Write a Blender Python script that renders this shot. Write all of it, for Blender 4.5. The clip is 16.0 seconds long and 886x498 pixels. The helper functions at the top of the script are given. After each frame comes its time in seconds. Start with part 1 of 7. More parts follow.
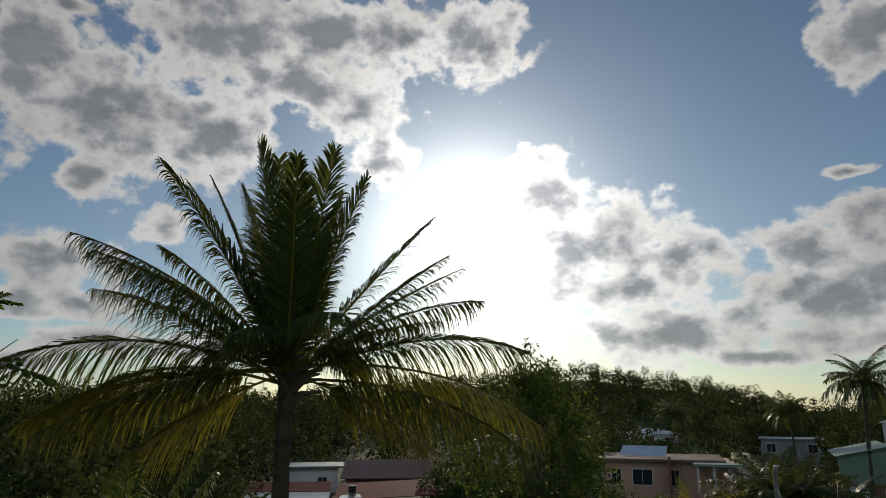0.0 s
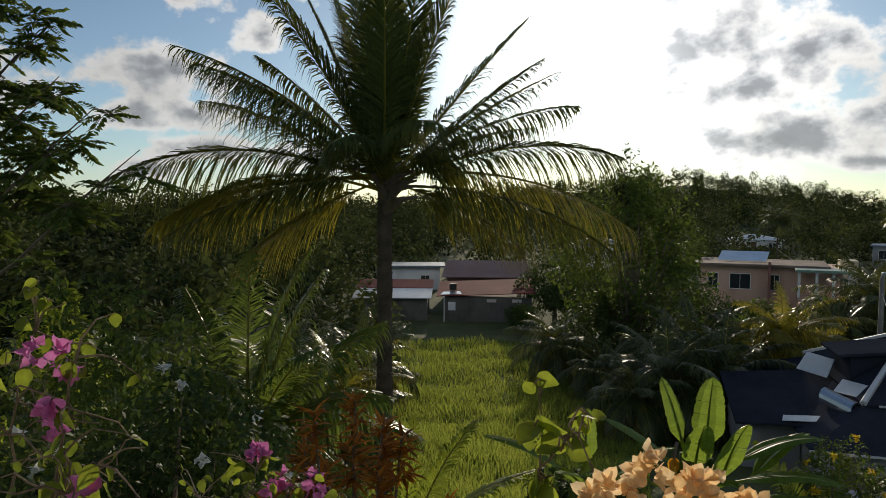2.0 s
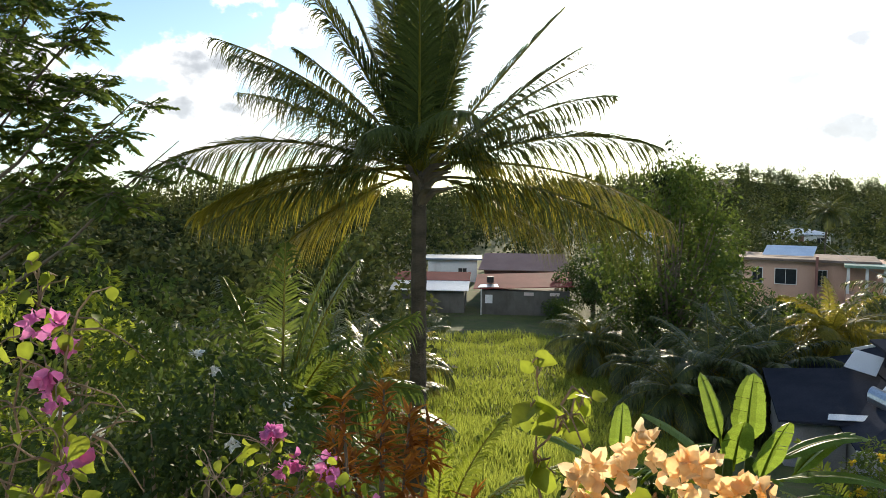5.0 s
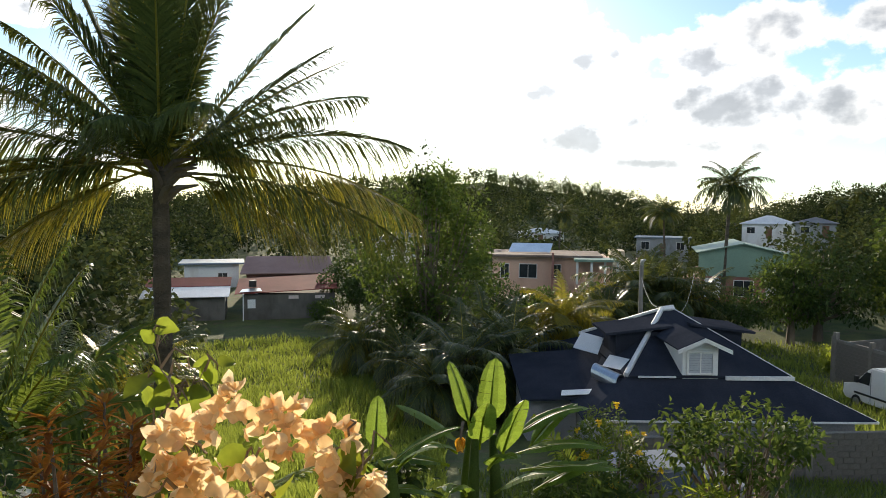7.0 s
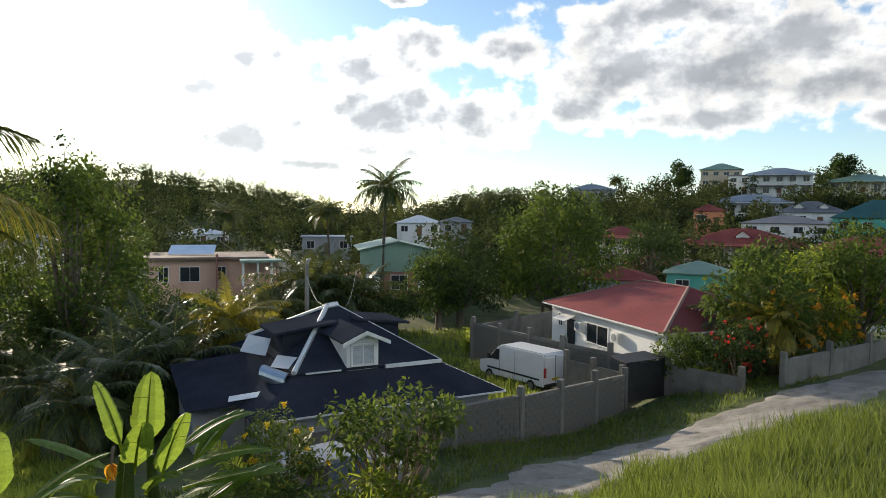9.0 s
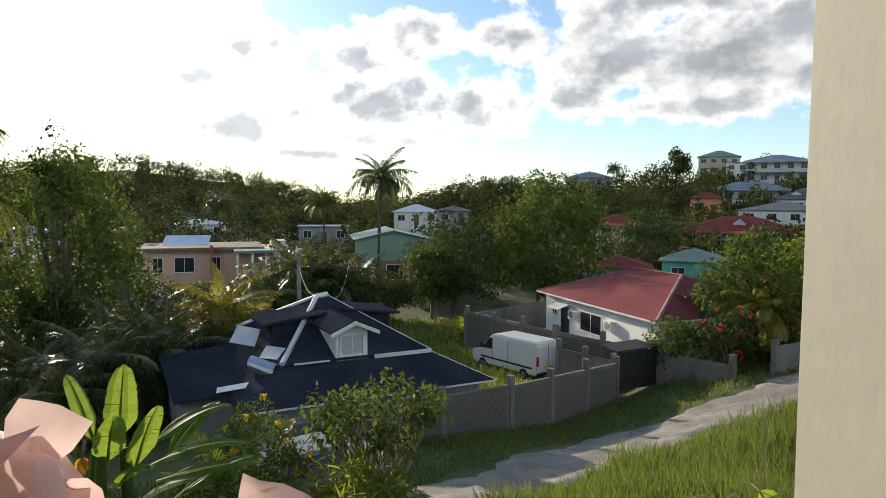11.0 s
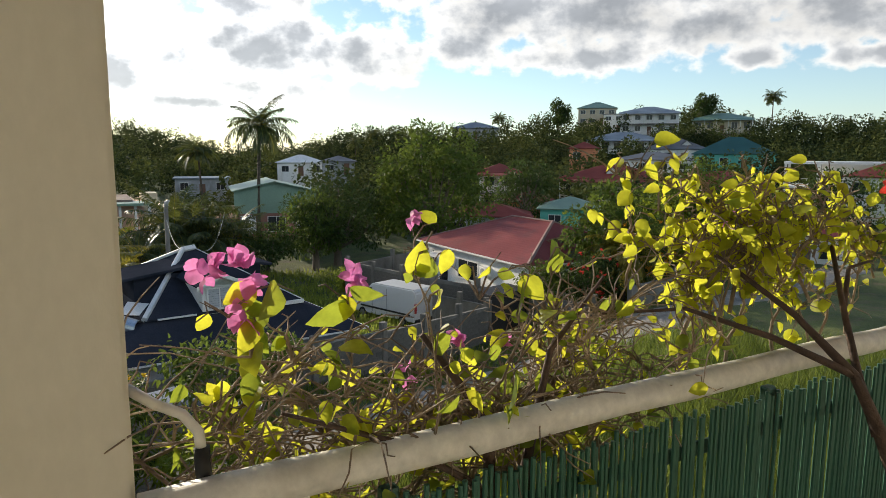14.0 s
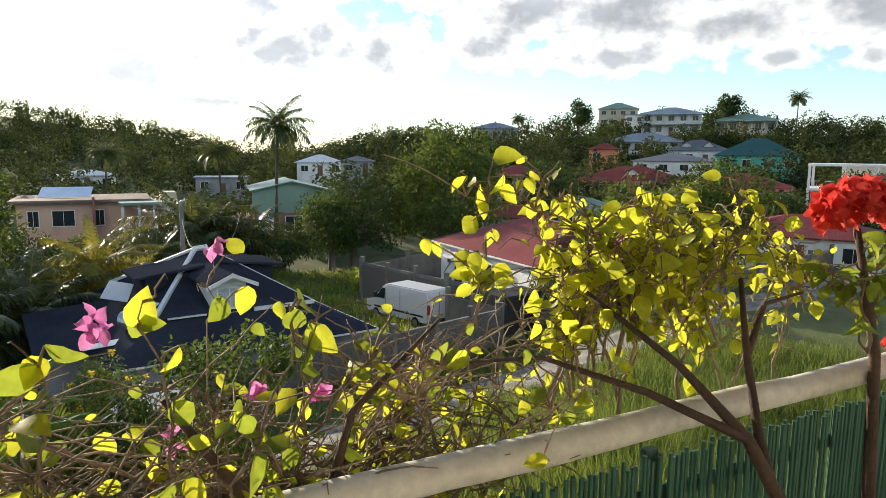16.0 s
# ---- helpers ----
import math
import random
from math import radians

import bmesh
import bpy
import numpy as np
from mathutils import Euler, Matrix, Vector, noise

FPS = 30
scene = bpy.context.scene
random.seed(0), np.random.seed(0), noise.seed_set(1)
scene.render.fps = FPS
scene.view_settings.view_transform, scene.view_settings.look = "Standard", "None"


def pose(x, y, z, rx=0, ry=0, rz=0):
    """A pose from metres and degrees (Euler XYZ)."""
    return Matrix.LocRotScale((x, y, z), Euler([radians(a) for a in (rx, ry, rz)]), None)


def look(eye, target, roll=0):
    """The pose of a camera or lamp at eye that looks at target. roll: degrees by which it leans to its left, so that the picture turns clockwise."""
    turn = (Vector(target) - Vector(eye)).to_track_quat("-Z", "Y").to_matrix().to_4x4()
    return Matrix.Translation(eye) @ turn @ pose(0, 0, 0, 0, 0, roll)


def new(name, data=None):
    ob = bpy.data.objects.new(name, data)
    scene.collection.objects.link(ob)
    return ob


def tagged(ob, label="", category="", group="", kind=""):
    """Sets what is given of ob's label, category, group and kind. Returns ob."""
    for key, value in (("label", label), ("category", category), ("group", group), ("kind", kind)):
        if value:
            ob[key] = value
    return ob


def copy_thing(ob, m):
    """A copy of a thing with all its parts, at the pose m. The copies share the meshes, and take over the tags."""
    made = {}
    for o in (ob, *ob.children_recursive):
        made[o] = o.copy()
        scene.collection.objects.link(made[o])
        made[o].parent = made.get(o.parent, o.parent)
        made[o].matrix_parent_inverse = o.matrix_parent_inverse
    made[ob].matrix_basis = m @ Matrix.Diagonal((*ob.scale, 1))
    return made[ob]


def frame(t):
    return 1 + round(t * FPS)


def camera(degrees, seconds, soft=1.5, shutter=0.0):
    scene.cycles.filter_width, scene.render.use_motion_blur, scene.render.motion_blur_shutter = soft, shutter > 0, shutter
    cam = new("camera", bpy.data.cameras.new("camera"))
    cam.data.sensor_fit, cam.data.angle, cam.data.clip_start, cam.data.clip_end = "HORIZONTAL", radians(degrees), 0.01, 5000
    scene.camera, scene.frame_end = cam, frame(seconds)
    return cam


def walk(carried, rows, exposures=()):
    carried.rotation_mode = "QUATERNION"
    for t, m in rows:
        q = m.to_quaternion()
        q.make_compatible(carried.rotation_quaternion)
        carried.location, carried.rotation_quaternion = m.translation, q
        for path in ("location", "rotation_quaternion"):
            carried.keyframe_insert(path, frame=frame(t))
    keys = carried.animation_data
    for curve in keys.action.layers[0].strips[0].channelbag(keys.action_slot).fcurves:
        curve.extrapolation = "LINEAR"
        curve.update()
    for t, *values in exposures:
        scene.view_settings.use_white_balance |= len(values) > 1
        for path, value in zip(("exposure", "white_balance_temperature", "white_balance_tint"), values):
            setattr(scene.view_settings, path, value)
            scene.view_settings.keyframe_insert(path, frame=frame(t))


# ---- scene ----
cam = camera(66.40, 16.0, soft=0.75)
PATH = [
    (0, pose(0.005, 0.008, 1.514, 103.16, -0.04, -0.61)),
    (0.5, pose(0.030, 0.062, 1.529, 103.77, 0.04, 2.30)),
    (1, pose(0.083, -0.011, 1.534, 101.26, -0.00, 4.08)),
    (1.5, pose(0.076, -0.027, 1.510, 94.30, 0.03, 5.86)),
    (2, pose(0.080, -0.059, 1.522, 86.85, -0.30, 7.58)),
    (2.5, pose(0.081, -0.058, 1.522, 86.31, -0.26, 9.24)),
    (3, pose(0.073, -0.075, 1.532, 86.21, -0.30, 10.98)),
    (3.2, pose(0.067, -0.077, 1.530, 86.20, -0.32, 11.61)),
    (5.3, pose(0.183, -0.010, 1.484, 86.25, -0.52, 10.34)),
    (5.5, pose(0.218, -0.017, 1.479, 86.33, -0.42, 8.80)),
    (6, pose(0.274, -0.005, 1.456, 86.44, -0.44, 4.18)),
    (6.5, pose(0.330, -0.040, 1.452, 86.53, -0.44, -1.39)),
    (7, pose(0.341, 0.009, 1.429, 86.57, -0.46, -8.80)),
    (7.5, pose(0.347, 0.032, 1.421, 86.55, -0.59, -17.10)),
    (8, pose(0.386, -0.104, 1.431, 86.67, -0.68, -25.27)),
    (8.5, pose(0.367, -0.046, 1.434, 86.71, -0.63, -32.45)),
    (9, pose(0.411, -0.009, 1.447, 86.82, -0.60, -36.48)),
    (9.2, pose(0.433, -0.059, 1.465, 86.85, -0.50, -37.46)),
    (11.3, pose(0.836, -0.190, 1.465, 85.34, -0.13, -36.03)),
    (11.5, pose(0.813, -0.268, 1.453, 84.72, -0.10, -35.44)),
    (12, pose(0.789, -0.481, 1.468, 82.54, -0.26, -34.32)),
    (12.5, pose(0.810, -0.701, 1.443, 81.99, -0.36, -35.64)),
    (13, pose(0.942, -0.836, 1.408, 82.00, -0.18, -40.63)),
    (13.5, pose(1.154, -0.830, 1.400, 81.86, -0.10, -44.37)),
    (14, pose(1.301, -0.857, 1.397, 81.78, -0.23, -45.76)),
    (14.5, pose(1.424, -0.938, 1.419, 81.95, -0.24, -46.59)),
    (15, pose(1.523, -0.968, 1.419, 81.96, -0.37, -46.89)),
    (15.5, pose(1.624, -0.970, 1.432, 81.85, -0.54, -47.82)),
    (16, pose(1.715, -0.955, 1.428, 81.79, -0.46, -44.03)),
]
EXPOSURES = [(0.0, -1.2), (1.2, -1.45), (1.6, -1.25), (2.0, -0.75), (2.4, 0.3), (3.0, 0.6), (5.5, 0.5), (6.0, 0.35), (6.5, 0.3), (7.0, 0.35), (8.0, 0.15), (8.5, 0.12), (9.0, 0.35), (11.3, 0.3), (12.5, 0.45), (13.0, 0.1), (14.0, 0.25), (15.0, 0.38), (15.5, 0.55), (16.0, 0.6)]
walk(cam, PATH, EXPOSURES)

# ---- light and sky ----
SUN_AZ, SUN_EL = radians(3.0), radians(13.9)
sun_dir = Vector((math.sin(SUN_AZ) * math.cos(SUN_EL), math.cos(SUN_AZ) * math.cos(SUN_EL), math.sin(SUN_EL)))
sun = new("sun", bpy.data.lights.new("sun", "SUN"))
sun.data.energy, sun.data.angle, sun.data.color = 5.0, radians(0.6), (1.0, 0.86, 0.66)
sun.matrix_basis = look(sun_dir * 50, (0, 0, 0))

# clouds by bank: heading, elevation, half width, half height, all in degrees
CLOUDS_LEFT = [(-27, 22, 8.8, 5.1), (-19.7, 21.4, 6, 4.2), (-33.1, 25.2, 4.2, 5.1), (-28.5, 17.1, 2.8, 1.9), (-30.4, 10.5, 5.1, 2.1), (-31.8, 7.1, 3.2, 1.6),
               (-27.5, 7.4, 3.7, 1.4), (-26.8, 5, 4.6, 1.2), (-31.3, 3.1, 2.8, 0.8), (-22.5, 13.9, 1.9, 1.5), (-31.3, 28.9, 2.3, 0.8), (-18, 4.5, 5, 1.3), (-44, 9, 6, 3), (-55, 14, 10, 5), (-75, 22, 12, 8)]
CLOUDS_TOP = [(-9, 30.4, 14, 3.7), (-19, 29.7, 9.3, 4.6), (4.1, 30.3, 4.2, 3.7), (-11.9, 26.3, 7.9, 2.8), (-6.8, 24.3, 4.6, 2.3), (-4.7, 20.3, 2.8, 2.1), (35.6, 26.4, 4.6, 3.2), (-8, 38, 14, 5), (50, 42, 16, 6)]
CLOUDS_SUN = [(8.9, 17.8, 3.7, 2.8), (14.9, 13.8, 5.1, 3), (20.2, 11.8, 4.6, 1.9), (16.5, 9.5, 5.6, 2.1), (19.3, 5.8, 7.4, 2.3), (24.9, 3.8, 3.7, 0.7), (11.5, 12.5, 2.8, 3.7),
              (31, 8.1, 6, 3.2), (30, 11.6, 3.2, 2.1), (33.1, 12.9, 2.3, 1.9), (30.7, 5.3, 5.6, 1.4), (32.8, 16.9, 1.6, 0.4)]
CLOUDS_RIGHT = [(35.9, 13.1, 3.7, 1.9), (42.4, 13.4, 3.7, 2.3), (50.4, 11.3, 7, 3.7), (59.2, 11.2, 10.7, 4.2), (37.8, 7.6, 7.4, 2.3), (47.9, 8.4, 3.7, 2.1), (57.8, 7.4, 5.6, 1.4),
                (63.5, 13.1, 6, 3.7), (54.4, 15.6, 9.3, 1.9), (66, 9.8, 11, 2.3), (76, 9.6, 7, 2.8), (69.9, 7, 2.8, 1), (77.7, 6.9, 3.7, 1), (84, 13, 9, 5), (110, 20, 14, 8), (150, 30, 20, 10), (-130, 25, 20, 9)]
CLOUDS = CLOUDS_LEFT + CLOUDS_TOP + [(a, e, u * 1.2, v * 1.25) for a, e, u, v in CLOUDS_SUN] + CLOUDS_RIGHT


def build_world():
    w = bpy.data.worlds.new("sky")
    scene.world = w
    w.use_nodes = True
    nt = w.node_tree
    nt.nodes.clear()
    N, L = nt.nodes.new, nt.links.new

    def math_node(op, a, b=None, c=None, clamp=False):
        n = N("ShaderNodeMath")
        n.operation, n.use_clamp = op, clamp
        for i, v in enumerate((a, b, c)):
            if v is None:
                continue
            if isinstance(v, (int, float)):
                n.inputs[i].default_value = v
            else:
                L(v, n.inputs[i])
        return n.outputs[0]

    def vec(op, a, b):
        n = N("ShaderNodeVectorMath")
        n.operation = op
        for i, v in enumerate((a, b)):
            if v is None:
                continue
            if isinstance(v, (tuple, Vector)):
                n.inputs[i].default_value = v
            else:
                L(v, n.inputs[i])
        return n.outputs["Value"] if op in ("LENGTH", "DOT_PRODUCT") else n.outputs[0]

    def mix(f, a, b):
        n = N("ShaderNodeMix")
        n.data_type = "RGBA"
        for i, v in ((0, f), (6, a), (7, b)):
            if isinstance(v, (int, float, tuple)):
                n.inputs[i].default_value = v
            else:
                L(v, n.inputs[i])
        return n.outputs[2]

    def smooth(v, lo, hi):
        n = N("ShaderNodeMapRange")
        n.interpolation_type = "SMOOTHSTEP"
        L(v, n.inputs[0])
        n.inputs[1].default_value, n.inputs[2].default_value = lo, hi
        return n.outputs[0]

    d = N("ShaderNodeTexCoord").outputs["Generated"]
    sky = N("ShaderNodeTexSky")
    sky.sky_type, sky.sun_disc = "NISHITA", False
    sky.sun_elevation, sky.sun_rotation = SUN_EL, SUN_AZ
    sky.air_density, sky.dust_density, sky.ozone_density = 1.0, 0.4, 1.5
    sep = N("ShaderNodeSeparateXYZ")
    L(d, sep.inputs[0])
    az = math_node("MULTIPLY", math_node("ARCTAN2", sep.outputs[0], sep.outputs[1]), 57.2958)
    el = math_node("MULTIPLY", math_node("ARCSINE", sep.outputs[2]), 57.2958)
    flat = N("ShaderNodeCombineXYZ")
    L(az, flat.inputs[0])
    L(el, flat.inputs[1])

    def fractal(scale, detail, rough, stretch=1.7):
        n = N("ShaderNodeTexNoise")
        n.inputs["Scale"].default_value, n.inputs["Detail"].default_value, n.inputs["Roughness"].default_value = scale, detail, rough
        L(vec("MULTIPLY", flat.outputs[0], (1.0, stretch, 1.0)), n.inputs["Vector"])
        return n.outputs["Fac"]

    n1, n2 = fractal(0.34, 12, 0.56, 1.3), fractal(0.16, 9, 0.55, 1.6)
    # billows: rounded lumps along the edges
    lumps = N("ShaderNodeTexVoronoi")
    lumps.feature, lumps.inputs["Scale"].default_value = "SMOOTH_F1", 0.42
    lumps.inputs["Detail"].default_value, lumps.inputs["Smoothness"].default_value = 3.0, 0.6
    L(vec("MULTIPLY", flat.outputs[0], (1.0, 1.35, 1.0)), lumps.inputs["Vector"])
    billow = math_node("SUBTRACT", 0.5, lumps.outputs["Distance"])
    body = None
    for a, e, wa, we in CLOUDS:
        r = vec("LENGTH", vec("MULTIPLY", vec("SUBTRACT", flat.outputs[0], (a, e, 0.0)), (0.74 / wa, 0.74 / we, 0.0)), None)
        v = math_node("SUBTRACT", 1.0, r)
        body = v if body is None else math_node("SMOOTH_MAX", body, v, 0.22)
    # added cloud cover out of view behind the veranda, for fill light
    body = math_node("MAXIMUM", body, math_node("MULTIPLY_ADD", smooth(math_node("ABSOLUTE", az), 92, 112), 0.72, -0.75))
    density = math_node("ADD", body, math_node("ADD", math_node("MULTIPLY_ADD", n1, 1.5, -0.78), math_node("MULTIPLY", billow, 0.4)))
    cover = smooth(density, -0.07, 0.26)
    core = smooth(math_node("ADD", density, math_node("MULTIPLY_ADD", n2, 0.9, -0.45)), 0.12, 0.8)

    # how near the way is to the sun
    along = vec("DOT_PRODUCT", d, sun_dir)
    away = math_node("MULTIPLY", math_node("ARCCOSINE", math_node("MINIMUM", along, 0.999999)), 57.2958)
    glow_wide = math_node("POWER", 2.71828, math_node("MULTIPLY", away, -1 / 13.0))
    glow_near = math_node("POWER", 2.71828, math_node("MULTIPLY", away, -1 / 3.2))
    low = math_node("POWER", 2.71828, math_node("MULTIPLY", math_node("MAXIMUM", el, 0.0), -1 / 13.0))

    # last term: unseen clouds opposite the sun, brightened to fill the shaded sides
    lit = math_node("ADD", math_node("MULTIPLY_ADD", glow_wide, LIT_SUN, LIT_BASE), math_node("MULTIPLY", smooth(away, 75, 125), LIT_FILL))
    shade = math_node("MULTIPLY_ADD", glow_wide, 6.0, CORE_BASE)
    bright = math_node("ADD", math_node("MULTIPLY", math_node("MULTIPLY", lit, math_node("MULTIPLY_ADD", n2, 1.4, 0.3)), math_node("SUBTRACT", 1.0, core)), math_node("MULTIPLY", math_node("MULTIPLY", shade, math_node("MULTIPLY_ADD", n2, 1.3, 0.35)), core))
    tint = mix(core, (1.0, 0.97, 0.92, 1), (0.92, 0.95, 1.0, 1))
    sc = N("ShaderNodeVectorMath")
    sc.operation = "SCALE"
    L(tint, sc.inputs[0])
    L(bright, sc.inputs["Scale"])
    blue = vec("MULTIPLY", sky.outputs[0], (0.86, 1.13, 1.36))
    haze = N("ShaderNodeVectorMath")
    haze.operation = "SCALE"
    haze.inputs[0].default_value = (1.0, 0.99, 0.98)
    L(math_node("ADD", math_node("MULTIPLY", low, HAZE), math_node("ADD", math_node("MULTIPLY", glow_near, GLOW_NEAR),
      math_node("MULTIPLY", glow_wide, GLOW_WIDE))), haze.inputs["Scale"])
    clear = vec("ADD", blue, haze.outputs[0])
    front = vec("ADD", sc.outputs[0], vec("MULTIPLY", haze.outputs[0], (0.35, 0.35, 0.35)))
    total = mix(math_node("MULTIPLY", cover, 0.93), clear, front)
    bg = N("ShaderNodeBackground")
    L(total, bg.inputs[0])
    bg.inputs[1].default_value = 0.09
    L(bg.outputs[0], N("ShaderNodeOutputWorld").inputs[0])


LIT_BASE, LIT_SUN, LIT_FILL, CORE_BASE, HAZE, GLOW_NEAR, GLOW_WIDE = 9.0, 44.0, 30.0, 3.9, 3.3, 120.0, 5.0
build_world()


# ---- materials ----
def nodes_of(name):
    m = bpy.data.materials.new(name)
    m.use_nodes = True
    nt = m.node_tree
    return m, nt, nt.nodes["Principled BSDF"], nt.nodes["Material Output"]


def ramp_noise(nt, scale, detail, lo, hi, coord="Object", stretch=(1, 1, 1), rough=0.6, at=(0.3, 0.7)):
    tc, mp = nt.nodes.new("ShaderNodeTexCoord"), nt.nodes.new("ShaderNodeMapping")
    nz, rp = nt.nodes.new("ShaderNodeTexNoise"), nt.nodes.new("ShaderNodeValToRGB")
    mp.inputs["Scale"].default_value = stretch
    nt.links.new(tc.outputs[coord], mp.inputs[0])
    nt.links.new(mp.outputs[0], nz.inputs["Vector"])
    nz.inputs["Scale"].default_value, nz.inputs["Detail"].default_value, nz.inputs["Roughness"].default_value = scale, detail, rough
    rp.color_ramp.elements[0].position, rp.color_ramp.elements[1].position = at
    rp.color_ramp.elements[0].color, rp.color_ramp.elements[1].color = (*lo, 1), (*hi, 1)
    nt.links.new(nz.outputs["Fac"], rp.inputs[0])
    return rp.outputs[0], nz.outputs["Fac"]


def blend(nt, kind, f, a, b):
    n = nt.nodes.new("ShaderNodeMix")
    n.data_type, n.blend_type = "RGBA", kind
    for i, v in ((0, f), (6, a), (7, b)):
        if isinstance(v, (int, float)):
            n.inputs[i].default_value = v
        elif isinstance(v, tuple):
            n.inputs[i].default_value = (*v, 1)
        else:
            nt.links.new(v, n.inputs[i])
    return n.outputs[2]


def surface(name, lo, hi, rough=0.7, scale=6.0, metal=0.0, bump=0.2, fine=60.0, stretch=(1, 1, 1), stain=None, depth=0.01, wave=None, spec=0.5, grain=(0.82, 1.12)):
    """A matt or metallic surface with grain at two scales. wave: (pitch in metres, axis) for ribbed sheet metal."""
    m, nt, p, out = nodes_of(name)
    big, _ = ramp_noise(nt, scale * 0.25, 4, lo, hi, stretch=stretch)
    small, fac = ramp_noise(nt, fine, 5, (grain[0],) * 3, (grain[1],) * 3, stretch=stretch)
    col = blend(nt, "MULTIPLY", 1.0, big, small)
    if stain:
        spots, sf = ramp_noise(nt, scale * 0.6, 8, (0, 0, 0), (1, 1, 1), stretch=(1, 1, 0.35), at=(0.52, 0.75))
        col = blend(nt, "MIX", spots, col, stain)
    nt.links.new(col, p.inputs["Base Color"])
    p.inputs["Roughness"].default_value, p.inputs["Metallic"].default_value = rough, metal
    p.inputs["Specular IOR Level"].default_value = spec
    bp = nt.nodes.new("ShaderNodeBump")
    bp.inputs["Strength"].default_value, bp.inputs["Distance"].default_value = bump, depth
    nt.links.new(fac, bp.inputs["Height"])
    if wave:
        tc, mp, wv = nt.nodes.new("ShaderNodeTexCoord"), nt.nodes.new("ShaderNodeMapping"), nt.nodes.new("ShaderNodeTexWave")
        wv.bands_direction = wave[1]
        wv.inputs["Scale"].default_value = 0.314 / wave[0]
        nt.links.new(tc.outputs["Object"], mp.inputs[0])
        nt.links.new(mp.outputs[0], wv.inputs["Vector"])
        b2 = nt.nodes.new("ShaderNodeBump")
        b2.inputs["Strength"].default_value, b2.inputs["Distance"].default_value = 0.35, 0.015
        nt.links.new(wv.outputs["Fac"], b2.inputs["Height"])
        nt.links.new(bp.outputs[0], b2.inputs["Normal"])
        bp = b2
    nt.links.new(bp.outputs[0], p.inputs["Normal"])
    return m


def leafy(name, lo, hi, through_col, through_amount=0.5, rough=0.5, spread=0.5, gloss=0.3, crowns=0.0):
    """A thin leaf: glossy above, light coming through it from behind. The hue varies from leaf to leaf."""
    m, nt, p, out = nodes_of(name)
    geo, rp = nt.nodes.new("ShaderNodeNewGeometry"), nt.nodes.new("ShaderNodeValToRGB")
    nt.links.new(geo.outputs["Random Per Island"], rp.inputs[0])
    rp.color_ramp.elements[0].color, rp.color_ramp.elements[1].color = (*lo, 1), (*hi, 1)
    vein, fac = ramp_noise(nt, 40, 3, (0.75, 0.75, 0.75), (1.15, 1.15, 1.15))
    col = blend(nt, "MULTIPLY", 1.0, rp.outputs[0], vein)
    if crowns:
        # crown by crown, some trees darker or yellower than others
        hue, _ = ramp_noise(nt, crowns, 2, (0.42, 0.5, 0.55), (1.5, 1.4, 1.1), at=(0.36, 0.64))
        vein = blend(nt, "MULTIPLY", 1.0, vein, hue)
        col = blend(nt, "MULTIPLY", 1.0, col, hue)
    nt.links.new(col, p.inputs["Base Color"])
    p.inputs["Roughness"].default_value = rough
    p.inputs["Specular IOR Level"].default_value = gloss
    tr, mx = nt.nodes.new("ShaderNodeBsdfTranslucent"), nt.nodes.new("ShaderNodeMixShader")
    tcol = blend(nt, "MIX", spread, through_col, rp.outputs[0])
    tcol = blend(nt, "MULTIPLY", 1.0, tcol, vein)
    nt.links.new(tcol, tr.inputs[0])
    mx.inputs[0].default_value = through_amount
    nt.links.new(p.outputs[0], mx.inputs[1])
    nt.links.new(tr.outputs[0], mx.inputs[2])
    nt.links.new(mx.outputs[0], out.inputs[0])
    return m


M_LEAF = leafy("leaf_green", (0.036, 0.07, 0.017), (0.11, 0.155, 0.035), (0.24, 0.31, 0.045), 0.42, 0.62, gloss=0.12)
M_LEAF_DARK = leafy("leaf_dark", (0.024, 0.046, 0.013), (0.065, 0.10, 0.025), (0.13, 0.19, 0.035), 0.32, 0.6, gloss=0.2)
M_LEAF_FAR = leafy("leaf_far", (0.034, 0.052, 0.022), (0.105, 0.122, 0.042), (0.14, 0.16, 0.045), 0.18, 0.8, gloss=0.05, crowns=0.11)
M_LEAF_BRIGHT = leafy("leaf_bright", (0.07, 0.13, 0.02), (0.18, 0.24, 0.035), (0.52, 0.58, 0.05), 0.6)
M_LEAF_YELLOW = leafy("leaf_lime", (0.20, 0.27, 0.02), (0.46, 0.46, 0.03), (0.92, 0.88, 0.07), 0.7, 0.45)
M_PALM = leafy("palm_leaf", (0.035, 0.055, 0.016), (0.09, 0.12, 0.03), (0.30, 0.30, 0.045), 0.35, 0.45, gloss=0.2)
M_PALM_OLD = leafy("palm_leaf_old", (0.10, 0.11, 0.02), (0.24, 0.21, 0.03), (0.62, 0.52, 0.05), 0.45, 0.35)
M_PALM_FAR = leafy("palm_leaf_far", (0.03, 0.048, 0.016), (0.09, 0.11, 0.03), (0.26, 0.28, 0.05), 0.32, 0.38, gloss=0.3)
M_PALM_YOUNG = leafy("young_palm_leaf", (0.045, 0.085, 0.018), (0.10, 0.15, 0.03), (0.34, 0.42, 0.05), 0.45, 0.3)
M_BANANA = leafy("banana_leaf", (0.08, 0.15, 0.022), (0.14, 0.23, 0.035), (0.42, 0.54, 0.06), 0.5, 0.35)
M_CROTON = leafy("croton_leaf", (0.10, 0.028, 0.012), (0.58, 0.22, 0.03), (0.95, 0.42, 0.05), 0.5)
